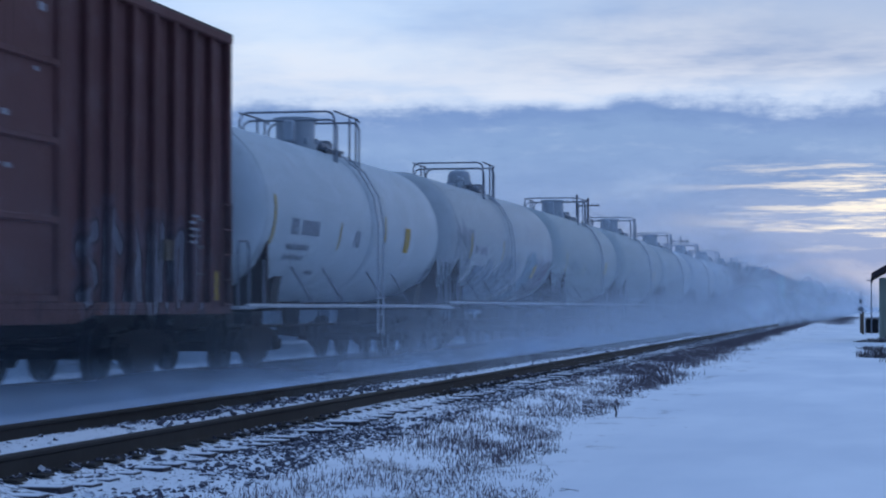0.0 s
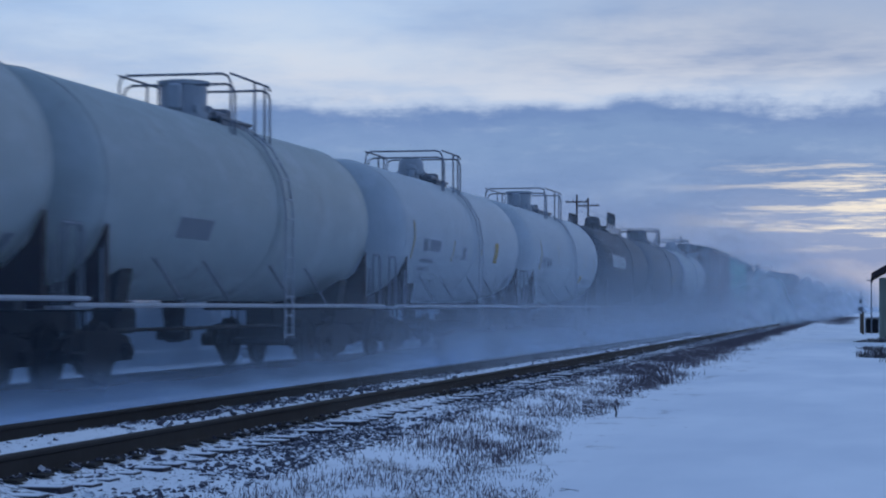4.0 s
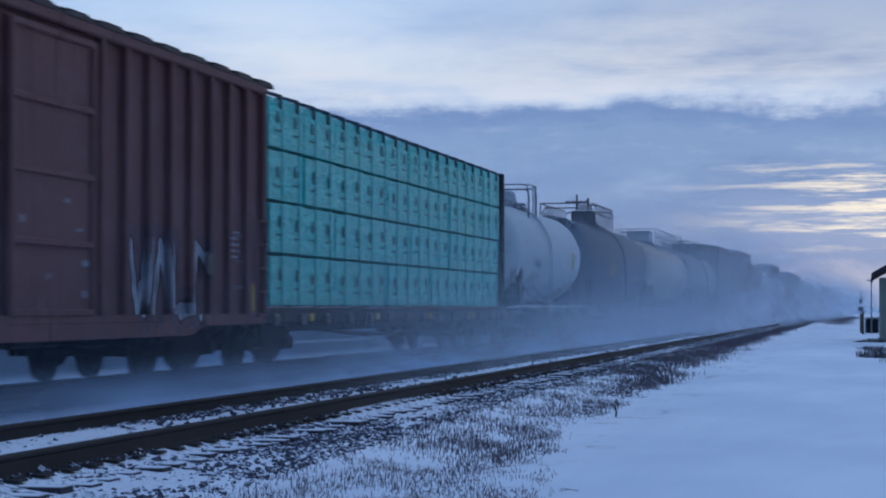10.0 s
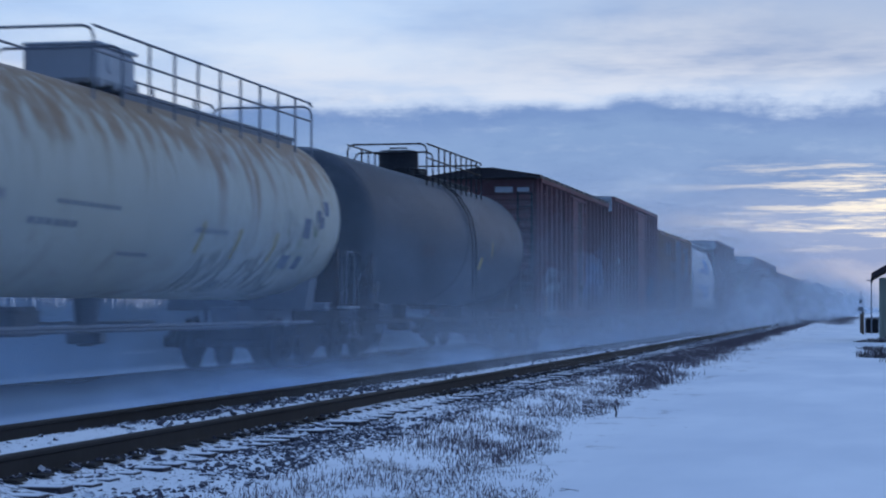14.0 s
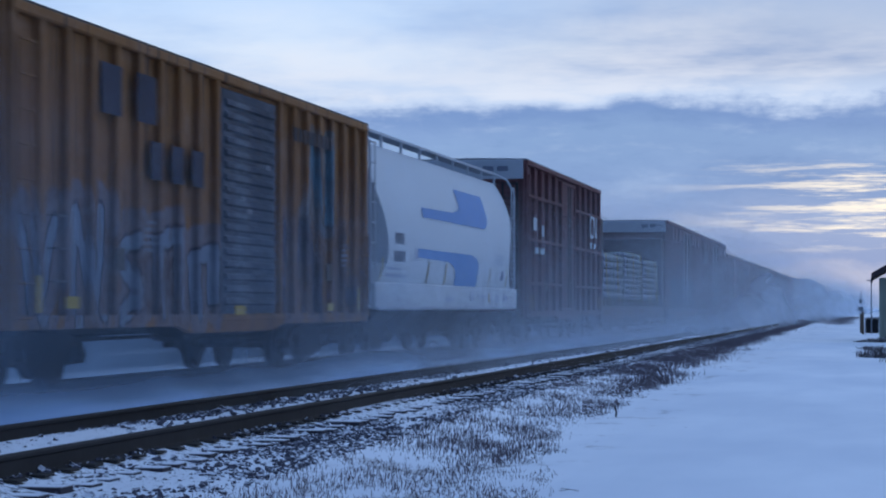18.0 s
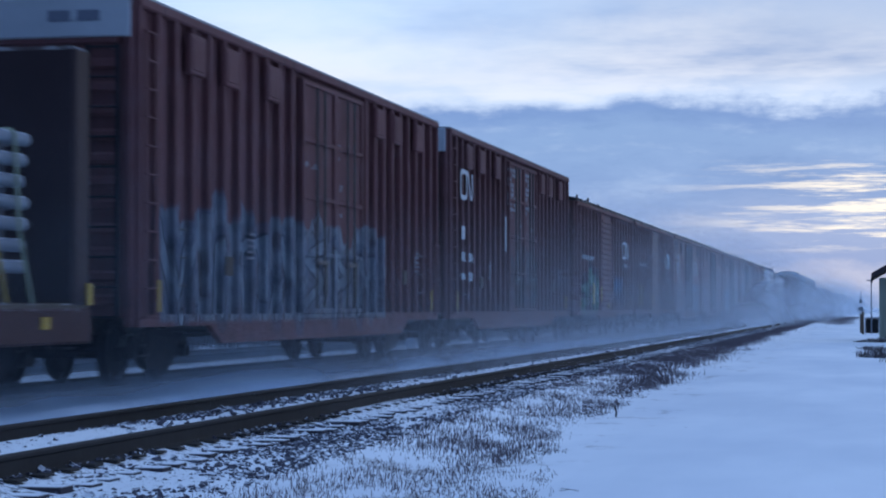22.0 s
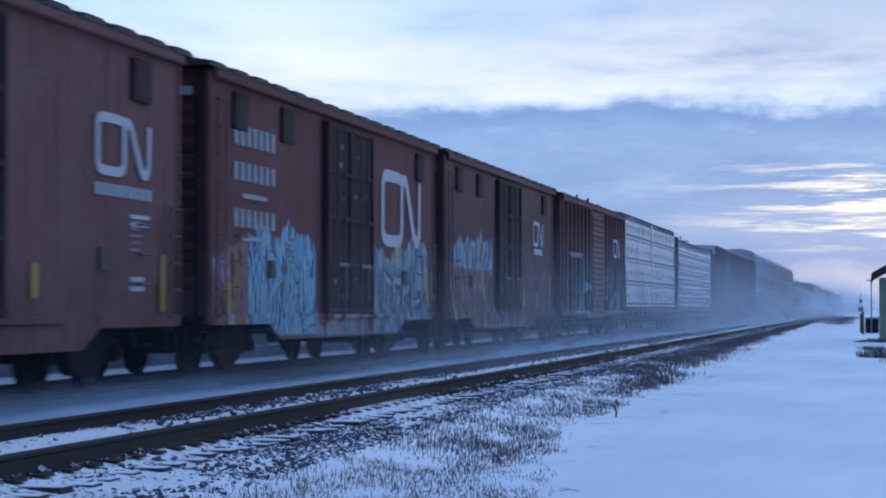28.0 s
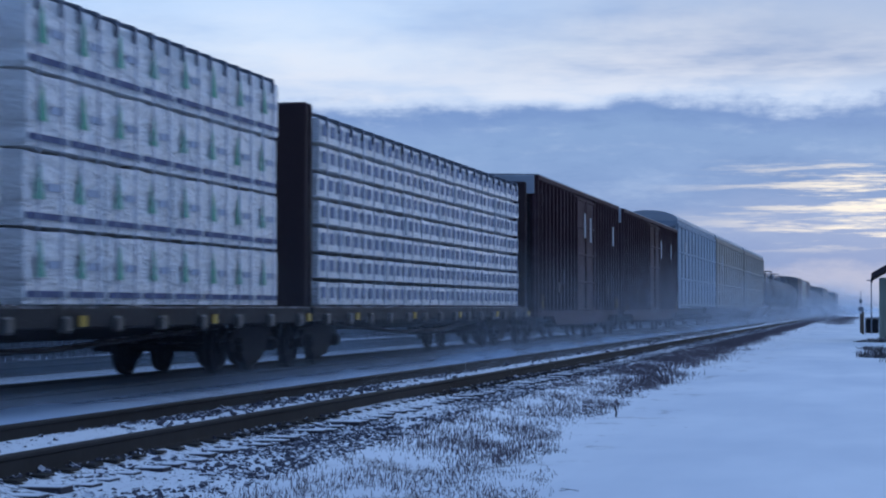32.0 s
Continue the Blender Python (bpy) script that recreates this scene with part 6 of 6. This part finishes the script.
def far_car(front, rear, coat, kind, label):
    car, L = car_base(kind, label, kind.replace("_", " "), front, rear, "tail of the train")
    h = L / 2
    if kind == "tank_car":
        part("tank_shell", lathe([(-h, 0.5), (-h + 0.3, 1.2), (-h + 0.9, 1.45), (h - 0.9, 1.45), (h - 0.3, 1.2), (h, 0.5)], 24, "y", (0, 0, 2.6)), coat, car, smooth=True)
        part("manway", lathe([(3.95, 0.4), (4.5, 0.4), (4.55, 0.1)], 14, "z"), coat, car)
        part("railing", lambda: join(*[pipe([(-0.9, y, 3.9), (-0.9, y, 4.65), (0.9, y, 4.65), (0.9, y, 3.9)], 0.05, 5) for y in (-1.2, 1.2)]), BLACK, car, key="far_railing")
    else:
        part("body", rbox(0, 0, 2.85, 2.95, L, 3.9, 0.05), coat, car)
        part("roof", prism([(-1.55, 4.8), (1.55, 4.8), (0.3, 5.05), (-0.3, 5.05)], -h, h), ROOF, car)
    part("centre_sill", rbox(0, 0, 0.9, 0.9, L + 0.8, 0.4, 0.03), BLACK, car)
    for s in (-1, 1):
        part("truck", far_truck, BLACK, car, loc=(0, s * (h - 1.8), 0), key="far_truck")


for i in range(24):
    kind = "tank_car" if i % 8 < 5 else "boxcar"
    coat = (TANK_DARK, TANK_BLACK, TANK_SLATE)[i % 3] if kind == "tank_car" else (RACK_TAN, END_STEEL)[i % 2]
    far_car(42.3 + 0.97 * i, 43.2 + 0.97 * i, coat, kind, "dark %s far down the train" % ("tank car" if kind == "tank_car" else "boxcar"))


# ---- beyond the tracks ----
def utility_pole(x, y, hgt, lean=0.0, group="utility poles"):
    po = thing("utility_pole", "dark wooden utility pole with crossarm", "utility pole", group, loc=(x, y, 0))
    part("shaft", lathe([(-0.5, 0.16), (hgt, 0.1)], 10, "z"), TWIG, po)
    part("crossarm", rbox(0, 0, hgt - 0.8, 2.4, 0.12, 0.14, 0.02), TWIG, po)
    for q in (-1.0, -0.4, 0.4, 1.0):
        part("insulator", lambda: lathe([(0, 0.05), (0.1, 0.06), (0.16, 0.03)], 8, "z"), TWIG, po, loc=(q, 0, hgt - 0.72), key="insulator")
    return po


def far_things():
    utility_pole(-30.5, 222, 13.4)
    utility_pole(-29.3, 222, 13.0)
    utility_pole(-27.5, 312, 12.0)
    utility_pole(-26.0, 420, 12.0)
    g = []
    for dz in (-0.4, -1.0):
        for a, b in (((-30.0, 222, 12.6), (-27.5, 312, 11.6)), ((-27.5, 312, 11.6), (-26, 420, 11.6))):
            pts = [tuple(Vector(a).lerp(Vector(b), i / 10) + Vector((0, 0, dz - 0.9 * math.sin(math.pi * i / 10)))) for i in range(11)]
            g.append(pipe(pts, 0.03, 4))
    slab("power_line", join(*g), BLACK, "thin sagging power lines between the poles", "power line")


far_things()


def shed():
    """The pale building beside the road, its box and posts."""
    b = thing("roadside_building", "pale green boarded building with a dark overhanging roof", "building", loc=(0.19, 91, 0))
    part("wall", rbox(3.2, 4.5, 1.35, 6.0, 9.0, 2.7, 0.02), WALL, b)
    for i in range(22):
        part("board", lambda: rbox(0, 0, 0, 6.02, 0.015, 0.10, 0.005), WALL, b, loc=(3.2, -0.012, 0.15 + 0.12 * i), key="board")
    part("roof", prism([(-0.2, 2.68), (3.2, 4.6), (6.6, 2.68), (6.6, 2.9), (3.2, 4.85), (-0.2, 2.9)], -0.7, 9.7), SHINGLE, b)
    part("fascia", rbox(-0.18, 4.5, 2.70, 0.06, 10.2, 0.22, 0.01), BLACK, b)
    part("corner_trim", rbox(0.18, -0.02, 1.35, 0.14, 0.06, 2.7, 0.01), WALL, b)
    bx = thing("utility_box", "dark cabinet in a pale frame by the building", "cabinet", loc=(0.0, 120, 0))
    part("cabinet", rbox(0, 0, 0.45, 0.66, 0.6, 0.82, 0.03), BLACK, bx)
    part("frame", join(rbox(-0.36, -0.1, 0.45, 0.05, 0.5, 0.9, 0.01), rbox(0, -0.1, 0.9, 0.77, 0.5, 0.05, 0.01), rbox(0.36, -0.1, 0.45, 0.05, 0.5, 0.9, 0.01)), GREY, bx)
    for x, y, hh in ((-0.48, 118, 1.25), (-0.62, 124, 1.1)):
        p = thing("wooden_post", "weathered wooden post in the snow", "post", "roadside posts", loc=(x, y, 0))
        part("shaft", lathe([(-0.2, 0.07), (hh, 0.06)], 10, "z"), WOOD, p)
    m = thing("signal_mast", "thin dark trackside mast with a small head", "signal mast", loc=(-0.75, 150, 0))
    part("shaft", lathe([(-0.2, 0.03), (2.6, 0.02)], 8, "z"), GREY, m)
    part("head", rbox(0, 0, 1.9, 0.2, 0.2, 0.26, 0.03), GREY, m)
    part("cap", rbox(0, 0, 1.35, 0.36, 0.2, 0.3, 0.03), GREY, m)
    m2 = thing("antenna_mast", "slim grey pole beside the building eave", "mast", loc=(-0.03, 119, 0))
    part("shaft", lathe([(-0.2, 0.045), (3.1, 0.03)], 8, "z"), GREY, m2)
    part("arm", rbox(-0.1, 0, 2.95, 0.3, 0.06, 0.06, 0.01), GREY, m2)


WALL = dusted("pale_green_boards", (0.30, 0.33, 0.27), 0.7, 0, 0.1, 0.15, 5)
SHINGLE = dusted("dark_shingles", (0.06, 0.05, 0.055), 0.85, 0, 0.4, 0.3, 6)
shed()


def stick():
    st = thing("road_stick", "short dark stick standing in the snowy road", "stick", loc=(-3.38, 28.4, 0.0))
    part("stem", pipe([(0, 0, -0.03), (0.01, 0, 0.06), (-0.015, 0, 0.14)], 0.014, 6), TWIG, st)
    tw = thing("fallen_twig", "thin bent twig lying on the snow", "twig", loc=(-2.35, 16.6, 0.01))
    part("stem", pipe([(-0.08, 0.05, 0.0), (0.0, 0, 0.02), (0.09, -0.03, 0.01)], 0.0025, 5), TWIG, tw)
    part("shoot", pipe([(0.0, 0, 0.02), (-0.06, -0.04, 0.03)], 0.002, 5), TWIG, tw)
    cl = thing("frozen_clod", "small dark clod on the smooth snow", "clod", loc=(-2.2, 25.6, 0.005))
    part("lump", rbox(0, 0, 0, 0.05, 0.05, 0.03, 0.012), STONE, cl)


stick()


def shrub_geom(rnd, r, hgt, n):
    """Bare twigs fanning out of one root."""
    V, F = [], []
    for _ in range(n):
        a, t = rnd.uniform(0, 2 * math.pi), rnd.uniform(0.1, 1.0)
        bx, by = rnd.gauss(0, r * 0.3), rnd.gauss(0, r * 0.3)
        tx, ty, tz = bx + math.cos(a) * r * t * 0.7, by + math.sin(a) * r * t * 0.7, hgt * rnd.uniform(0.45, 1.0)
        w = rnd.uniform(0.004, 0.010) * (1 + 1.5 * r)
        o = len(V)
        c, s = math.cos(a + 1.57) * w, math.sin(a + 1.57) * w
        V += [(bx - c, by - s, 0), (bx + c, by + s, 0), ((bx + tx) / 2 + c * 0.8, (by + ty) / 2 + s * 0.8, tz * 0.6), ((bx + tx) / 2 - c * 0.8, (by + ty) / 2 - s * 0.8, tz * 0.6), (tx, ty, tz)]
        F += [(o, o + 1, o + 2, o + 3), (o + 3, o + 2, o + 4)]
    return V, F


def grass_field():
    """Dry tufts through the snow of the verge."""
    rnd = random.Random(11)
    V, F = [], []

    def tuft(x, y, n, hgt, spread):
        z0 = height(x, y) - 0.02
        for _ in range(n):
            bx, by = x + rnd.gauss(0, spread), y + rnd.gauss(0, spread * 1.6)
            a = rnd.uniform(0, 2 * math.pi)
            l = hgt * rnd.uniform(0.25, 1.0) * (1.7 if rnd.random() < 0.08 else 1.0)
            tip = l * rnd.uniform(0.02, 0.6)
            w = rnd.uniform(0.0012, 0.0028) * (1 + y / 45)
            o = len(V)
            mx, my = bx + math.cos(a) * tip * 0.35, by + math.sin(a) * tip * 0.35
            V.extend([(bx - w, by, z0), (bx + w, by, z0), (mx + w * 0.8, my, z0 + l * 0.6), (mx - w * 0.8, my, z0 + l * 0.6), (bx + math.cos(a) * tip, by + math.sin(a) * tip, z0 + l * rnd.uniform(0.7, 1.0))])
            F.extend([(o, o + 1, o + 2, o + 3), (o + 3, o + 2, o + 4)])
    for _ in range(11500):
        y = 12.5 + 95 * rnd.random() ** 2.1
        edge = 2.45 + 1.2 * min(1, max(0, (y - 16) / 9)) + 0.45 * min(1, max(0, (y - 33) / 14)) + 0.9 * min(1, max(0, (y - 47) / 60))
        far = min(5.7, 4.75 + 0.034 * (y - 17))
        u = rnd.random()
        x = -(edge + (far - edge) * u)
        patch = 0.7 * noise.noise((x * 1.5, y * 0.5, 5)) + 0.6 * noise.noise((x * 3.6, y * 1.3, 2))
        if patch < -0.34 + 0.4 * abs(u - 0.45) or rnd.random() > 1.15 - 0.55 * u:
            continue
        rich = min(1, max(0, patch + 0.1))
        tuft(x, y, rnd.randint(3, 6) + int(5 * rich), rnd.uniform(0.04, 0.10) + 0.05 * rich, 0.07)
    for _ in range(95):                                   # the dense dark clump by the road
        tuft(-4.15 + rnd.gauss(0, 0.2), 39.5 + rnd.gauss(0, 2.6), 22, rnd.uniform(0.06, 0.2), 0.12)
    for _ in range(1500):
        y = 42 + 170 * rnd.random() ** 1.4
        tuft(-4.75 - 0.006 * (y - 60) + rnd.gauss(0, 0.26), y, 14, rnd.uniform(0.06, 0.22), 0.2)
    for _ in range(420):                                   # the far low brush where the road meets the line
        y = rnd.uniform(185, 320)
        tuft(-rnd.uniform(2.2, 6.2), y, 12, rnd.uniform(0.1, 0.3), 0.5)
    slab("dry_grass", (V, F), GRASS, "dry brown grass tufts poking through the snow", "grass", "stuff")


grass_field()


def ballast_stones():
    rnd = random.Random(4)
    base_f = [(0, 1, 3, 2), (4, 6, 7, 5), (0, 4, 5, 1), (2, 3, 7, 6), (0, 2, 6, 4), (1, 5, 7, 3)]
    V, F = [], []

    def stone(x, y, r):
        z = height(x, y) + r * 0.2
        o = len(V)
        e = Euler((rnd.uniform(-0.6, 0.6), rnd.uniform(-0.6, 0.6), rnd.random() * 6)).to_matrix()
        k = (r * rnd.uniform(0.7, 1.5), r * rnd.uniform(0.6, 1.2), r * rnd.uniform(0.4, 0.8))
        for a in (-1, 1):
            for b in (-1, 1):
                for c in (-1, 1):
                    q = e @ Vector((a * k[0] * rnd.uniform(0.45, 1), b * k[1] * rnd.uniform(0.45, 1), c * k[2] * rnd.uniform(0.5, 1)))
                    V.append((x + q[0], y + q[1], z + q[2]))
        F.extend([tuple(i + o for i in f) for f in base_f])

    def size(y):
        return rnd.uniform(0.008, 0.024) * (1 + y / 140) * (1.6 if rnd.random() < 0.06 else 1.0)
    for n in range(19000):                                 # the shoulder by the verge
        y = 10 + (28 * rnd.random() ** 1.1 if n % 5 < 3 else 26 + 85 * rnd.random() ** 1.3)
        inner = min(5.45, 4.55 + 0.03 * (y - 16))
        x = -inner - (6.0 - inner) * rnd.random() ** 0.9
        if noise.noise((x * 1.4, y * 0.5, 9)) + 0.5 * noise.noise((x * 4, y * 1.6, 1)) < -0.12 + rnd.uniform(-0.6, 0.6):
            continue
        stone(x, y, size(y))
    for n in range(5400):                                  # along the rails and beyond the far one
        y = 12 + (24 * rnd.random() if n % 3 else 90 * rnd.random())
        pick = rnd.random()
        x = rnd.gauss(-7.28, 0.10) if pick < 0.28 else rnd.gauss(-6.18, 0.06) if pick < 0.40 else rnd.uniform(-7.3, -6.15) if pick < 0.55 else -7.75 - 1.4 * rnd.random()
        if pick >= 0.55 and noise.noise((x * 1.2, y * 0.3, 4)) < 0.02:
            continue
        stone(x, y, size(y) * (0.9 if pick > 0.55 else 1.15))
    slab("ballast_stones", (V, F), STONE, "dark ballast stones poking through thin snow", "ballast", "stuff")


ballast_stones()


def bushes():
    rnd = random.Random(8)
    for x, y, r, hgt in ((-0.05, 64, 0.6, 0.25), (0.45, 63, 0.8, 0.35), (-0.1, 75, 0.5, 0.18), (0.2, 71, 0.7, 0.28), (0.7, 58, 0.6, 0.4), (1.2, 57, 0.7, 0.5), (0.0, 92, 0.6, 0.2), (-0.4, 92, 0.5, 0.12), (0.45, 90, 0.6, 0.3)):
        ob = slab("bare_shrub", shrub_geom(rnd, r, hgt, 130), SHRUB, "low dark leafless shrub in the snow", "shrub", group="roadside shrubs")
        ob.location = (x, y, height(x, y) - 0.02)
    for i in range(26):
        y = rnd.uniform(560, 760)
        x = -14 - rnd.uniform(0, 60)
        tr = thing("far_tree", "dark bare tree in the far mist", "tree", "far trees", loc=(x - 8, y, -0.3))
        hgt = rnd.uniform(5, 9)
        V, F = shrub_geom(rnd, hgt * 0.55, hgt, 160)
        part("trunk", lathe([(-0.3, 0.22), (hgt * 0.5, 0.1)], 7, "z"), TWIG, tr)
        part("crown", ([(q[0] * 1.0, q[1], q[2] + hgt * 0.12) for q in [(v[0], v[1], v[2]) for v in V]], F), TWIG, tr)


bushes()


def far_brush():
    """Low leafless brush along the field beyond the third track."""
    rnd = random.Random(21)
    V, F = [], []
    for _ in range(1000):
        y = -20 + 330 * rnd.random()
        x = -25 - 0.03 * y + rnd.gauss(0, 1.6)
        a, b = shrub_geom(rnd, 1.3, rnd.uniform(1.6, 3.6), 44)
        o = len(V)
        V += [(x + q[0] * 1.0, y + q[1], q[2] - 0.3) for q in a]
        F += [tuple(k + o for k in f) for f in b]
    slab("far_brush", (V, F), TWIG, "low leafless brush in the mist beyond the tracks", "brush", "stuff")


far_brush()


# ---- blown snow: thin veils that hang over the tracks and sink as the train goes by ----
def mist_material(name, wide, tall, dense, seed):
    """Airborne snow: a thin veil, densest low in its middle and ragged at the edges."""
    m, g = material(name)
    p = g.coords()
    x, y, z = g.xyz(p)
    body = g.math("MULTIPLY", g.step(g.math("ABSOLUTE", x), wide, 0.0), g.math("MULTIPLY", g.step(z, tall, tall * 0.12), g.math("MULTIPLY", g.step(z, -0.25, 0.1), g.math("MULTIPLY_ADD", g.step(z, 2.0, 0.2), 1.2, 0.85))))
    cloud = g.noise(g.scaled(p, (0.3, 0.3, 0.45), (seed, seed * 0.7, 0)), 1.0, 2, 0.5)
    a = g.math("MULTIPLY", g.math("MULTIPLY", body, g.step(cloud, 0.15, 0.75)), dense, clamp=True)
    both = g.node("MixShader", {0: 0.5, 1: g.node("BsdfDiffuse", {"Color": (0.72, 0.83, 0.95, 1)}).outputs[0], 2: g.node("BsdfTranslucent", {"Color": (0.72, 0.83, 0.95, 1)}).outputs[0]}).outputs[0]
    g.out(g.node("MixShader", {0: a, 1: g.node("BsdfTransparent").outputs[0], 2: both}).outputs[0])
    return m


VEILS = []


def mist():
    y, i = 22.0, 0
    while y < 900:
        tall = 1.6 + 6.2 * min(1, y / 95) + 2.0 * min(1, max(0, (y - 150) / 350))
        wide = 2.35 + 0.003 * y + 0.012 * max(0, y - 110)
        # Opacity rises with distance, so depth haze is built into the veils.
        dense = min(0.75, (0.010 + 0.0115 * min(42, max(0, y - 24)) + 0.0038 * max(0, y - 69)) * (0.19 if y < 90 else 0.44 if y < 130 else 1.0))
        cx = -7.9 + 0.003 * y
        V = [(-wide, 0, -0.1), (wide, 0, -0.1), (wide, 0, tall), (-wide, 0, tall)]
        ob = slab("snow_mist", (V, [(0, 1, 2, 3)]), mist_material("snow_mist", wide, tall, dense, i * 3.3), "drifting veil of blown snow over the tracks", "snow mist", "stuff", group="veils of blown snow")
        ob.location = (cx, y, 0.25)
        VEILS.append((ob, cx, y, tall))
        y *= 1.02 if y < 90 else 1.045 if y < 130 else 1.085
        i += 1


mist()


def wake_material(name, half, seed, strength, tail, reach, deep):
    """Snow torn up beside the wheels: thick by the ground, thinning upward."""
    m, g = material(name)
    p = g.coords()
    x, y, z = g.xyz(p)
    body = g.math("MULTIPLY", g.step(g.math("ABSOLUTE", y), half, half - 9.5), g.math("MULTIPLY", g.math("MULTIPLY_ADD", g.step(z, 4.6, 0.6), tail, g.math("MULTIPLY", g.step(z, deep, -0.15), 0.9)), g.step(x, reach, reach - 0.9)))
    cloud = g.noise(g.scaled(p, (1, 0.16, 0.42), (0, seed, 0)), 1.0, 2, 0.5)
    a = g.math("MULTIPLY", g.math("MULTIPLY", body, g.math("MULTIPLY_ADD", g.step(cloud, 0.25, 0.75), 0.55, 0.45)), strength, clamp=True)
    both = g.node("MixShader", {0: 0.5, 1: g.node("BsdfDiffuse", {"Color": (0.56, 0.74, 0.95, 1)}).outputs[0], 2: g.node("BsdfTranslucent", {"Color": (0.56, 0.74, 0.95, 1)}).outputs[0]}).outputs[0]
    g.out(g.node("MixShader", {0: a, 1: g.node("BsdfTransparent").outputs[0], 2: both}).outputs[0])
    return m


WAKES = []


def wakes():
    """A low cloud of snow that runs along with each stretch of the train, before and behind it."""
    for x0, strength, deep, reach, section, label in (
            (-9.06, 0.92, 0.52, 1.36, ((1.36, -0.40), (0.95, -0.30), (0.6, -0.14), (0.25, 0.12), (0.05, 0.6), (0.0, 1.5), (0.0, 4.6)), "low cloud of snow torn up by the wheels"),
            (-12.7, 0.66, 3.6, 1.0, ((0.0, -0.42), (0.0, 0.5), (0.0, 1.5), (0.0, 3.0)), "low cloud of snow behind the wheels")):
        mats = [[wake_material("snow_wake", 16.0, 4.1 * k + x0, strength * (1.0 if x0 > -10 else thin), tail, reach, deep * swell) for k in range(3)] for tail, thin, swell in ((0.10, 1.0, 1.0), (0.31, 1.0, 0.8), (0.09, 0.7, 0.8), (0.03, 0.55, 0.7), (0.14, 1.0, 1.75))]
        V = [(x, y, z) for x, z in section for y in (-16, 16)]
        F = [(2 * k, 2 * k + 1, 2 * k + 3, 2 * k + 2) for k in range(len(section) - 1)]
        meshes = [[mesh_of("snow_wake", (V, F), m, True) for m in row] for row in mats]
        for i in range(36):
            y0 = 20.0 + 21.0 * i + 2.5 * math.sin(i * 2.3)
            passing = (y0 + CENTRE) / SPEED                # when it goes by: thickest about the middle, thin at the end
            thick = 0 if passing < 6.4 else 4 if passing < 9.4 else 0 if passing < 14.0 else 1 if passing < 20.0 else 2 if passing < 24 else 3
            ob = tagged(new("snow_wake", meshes[thick][i % 3]), label, "snow cloud", "wake of the train", "stuff")
            WAKES.append((ob, x0 + 0.12 * (i % 3), y0))


wakes()


def motions():
    """The train runs by; the blown snow drifts and settles."""
    for ob, y0 in CARS:
        walk(ob, [(t, pose(TRAIN_X, y0 - SPEED * progress(t), RAIL_Z)) for t in range(0, 33, 2)])
    for k, (ob, x, y0) in enumerate(WAKES):
        walk(ob, [(t, pose(x, y0 - SPEED * progress(t), RAIL_Z - 0.003 * t)) for t in range(0, 33, 4)])
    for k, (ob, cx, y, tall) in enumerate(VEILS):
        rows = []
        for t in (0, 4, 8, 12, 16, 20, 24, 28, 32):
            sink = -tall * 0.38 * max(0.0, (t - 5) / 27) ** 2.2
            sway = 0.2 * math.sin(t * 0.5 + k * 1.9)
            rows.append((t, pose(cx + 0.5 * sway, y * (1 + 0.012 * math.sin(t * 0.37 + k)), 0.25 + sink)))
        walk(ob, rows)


motions()
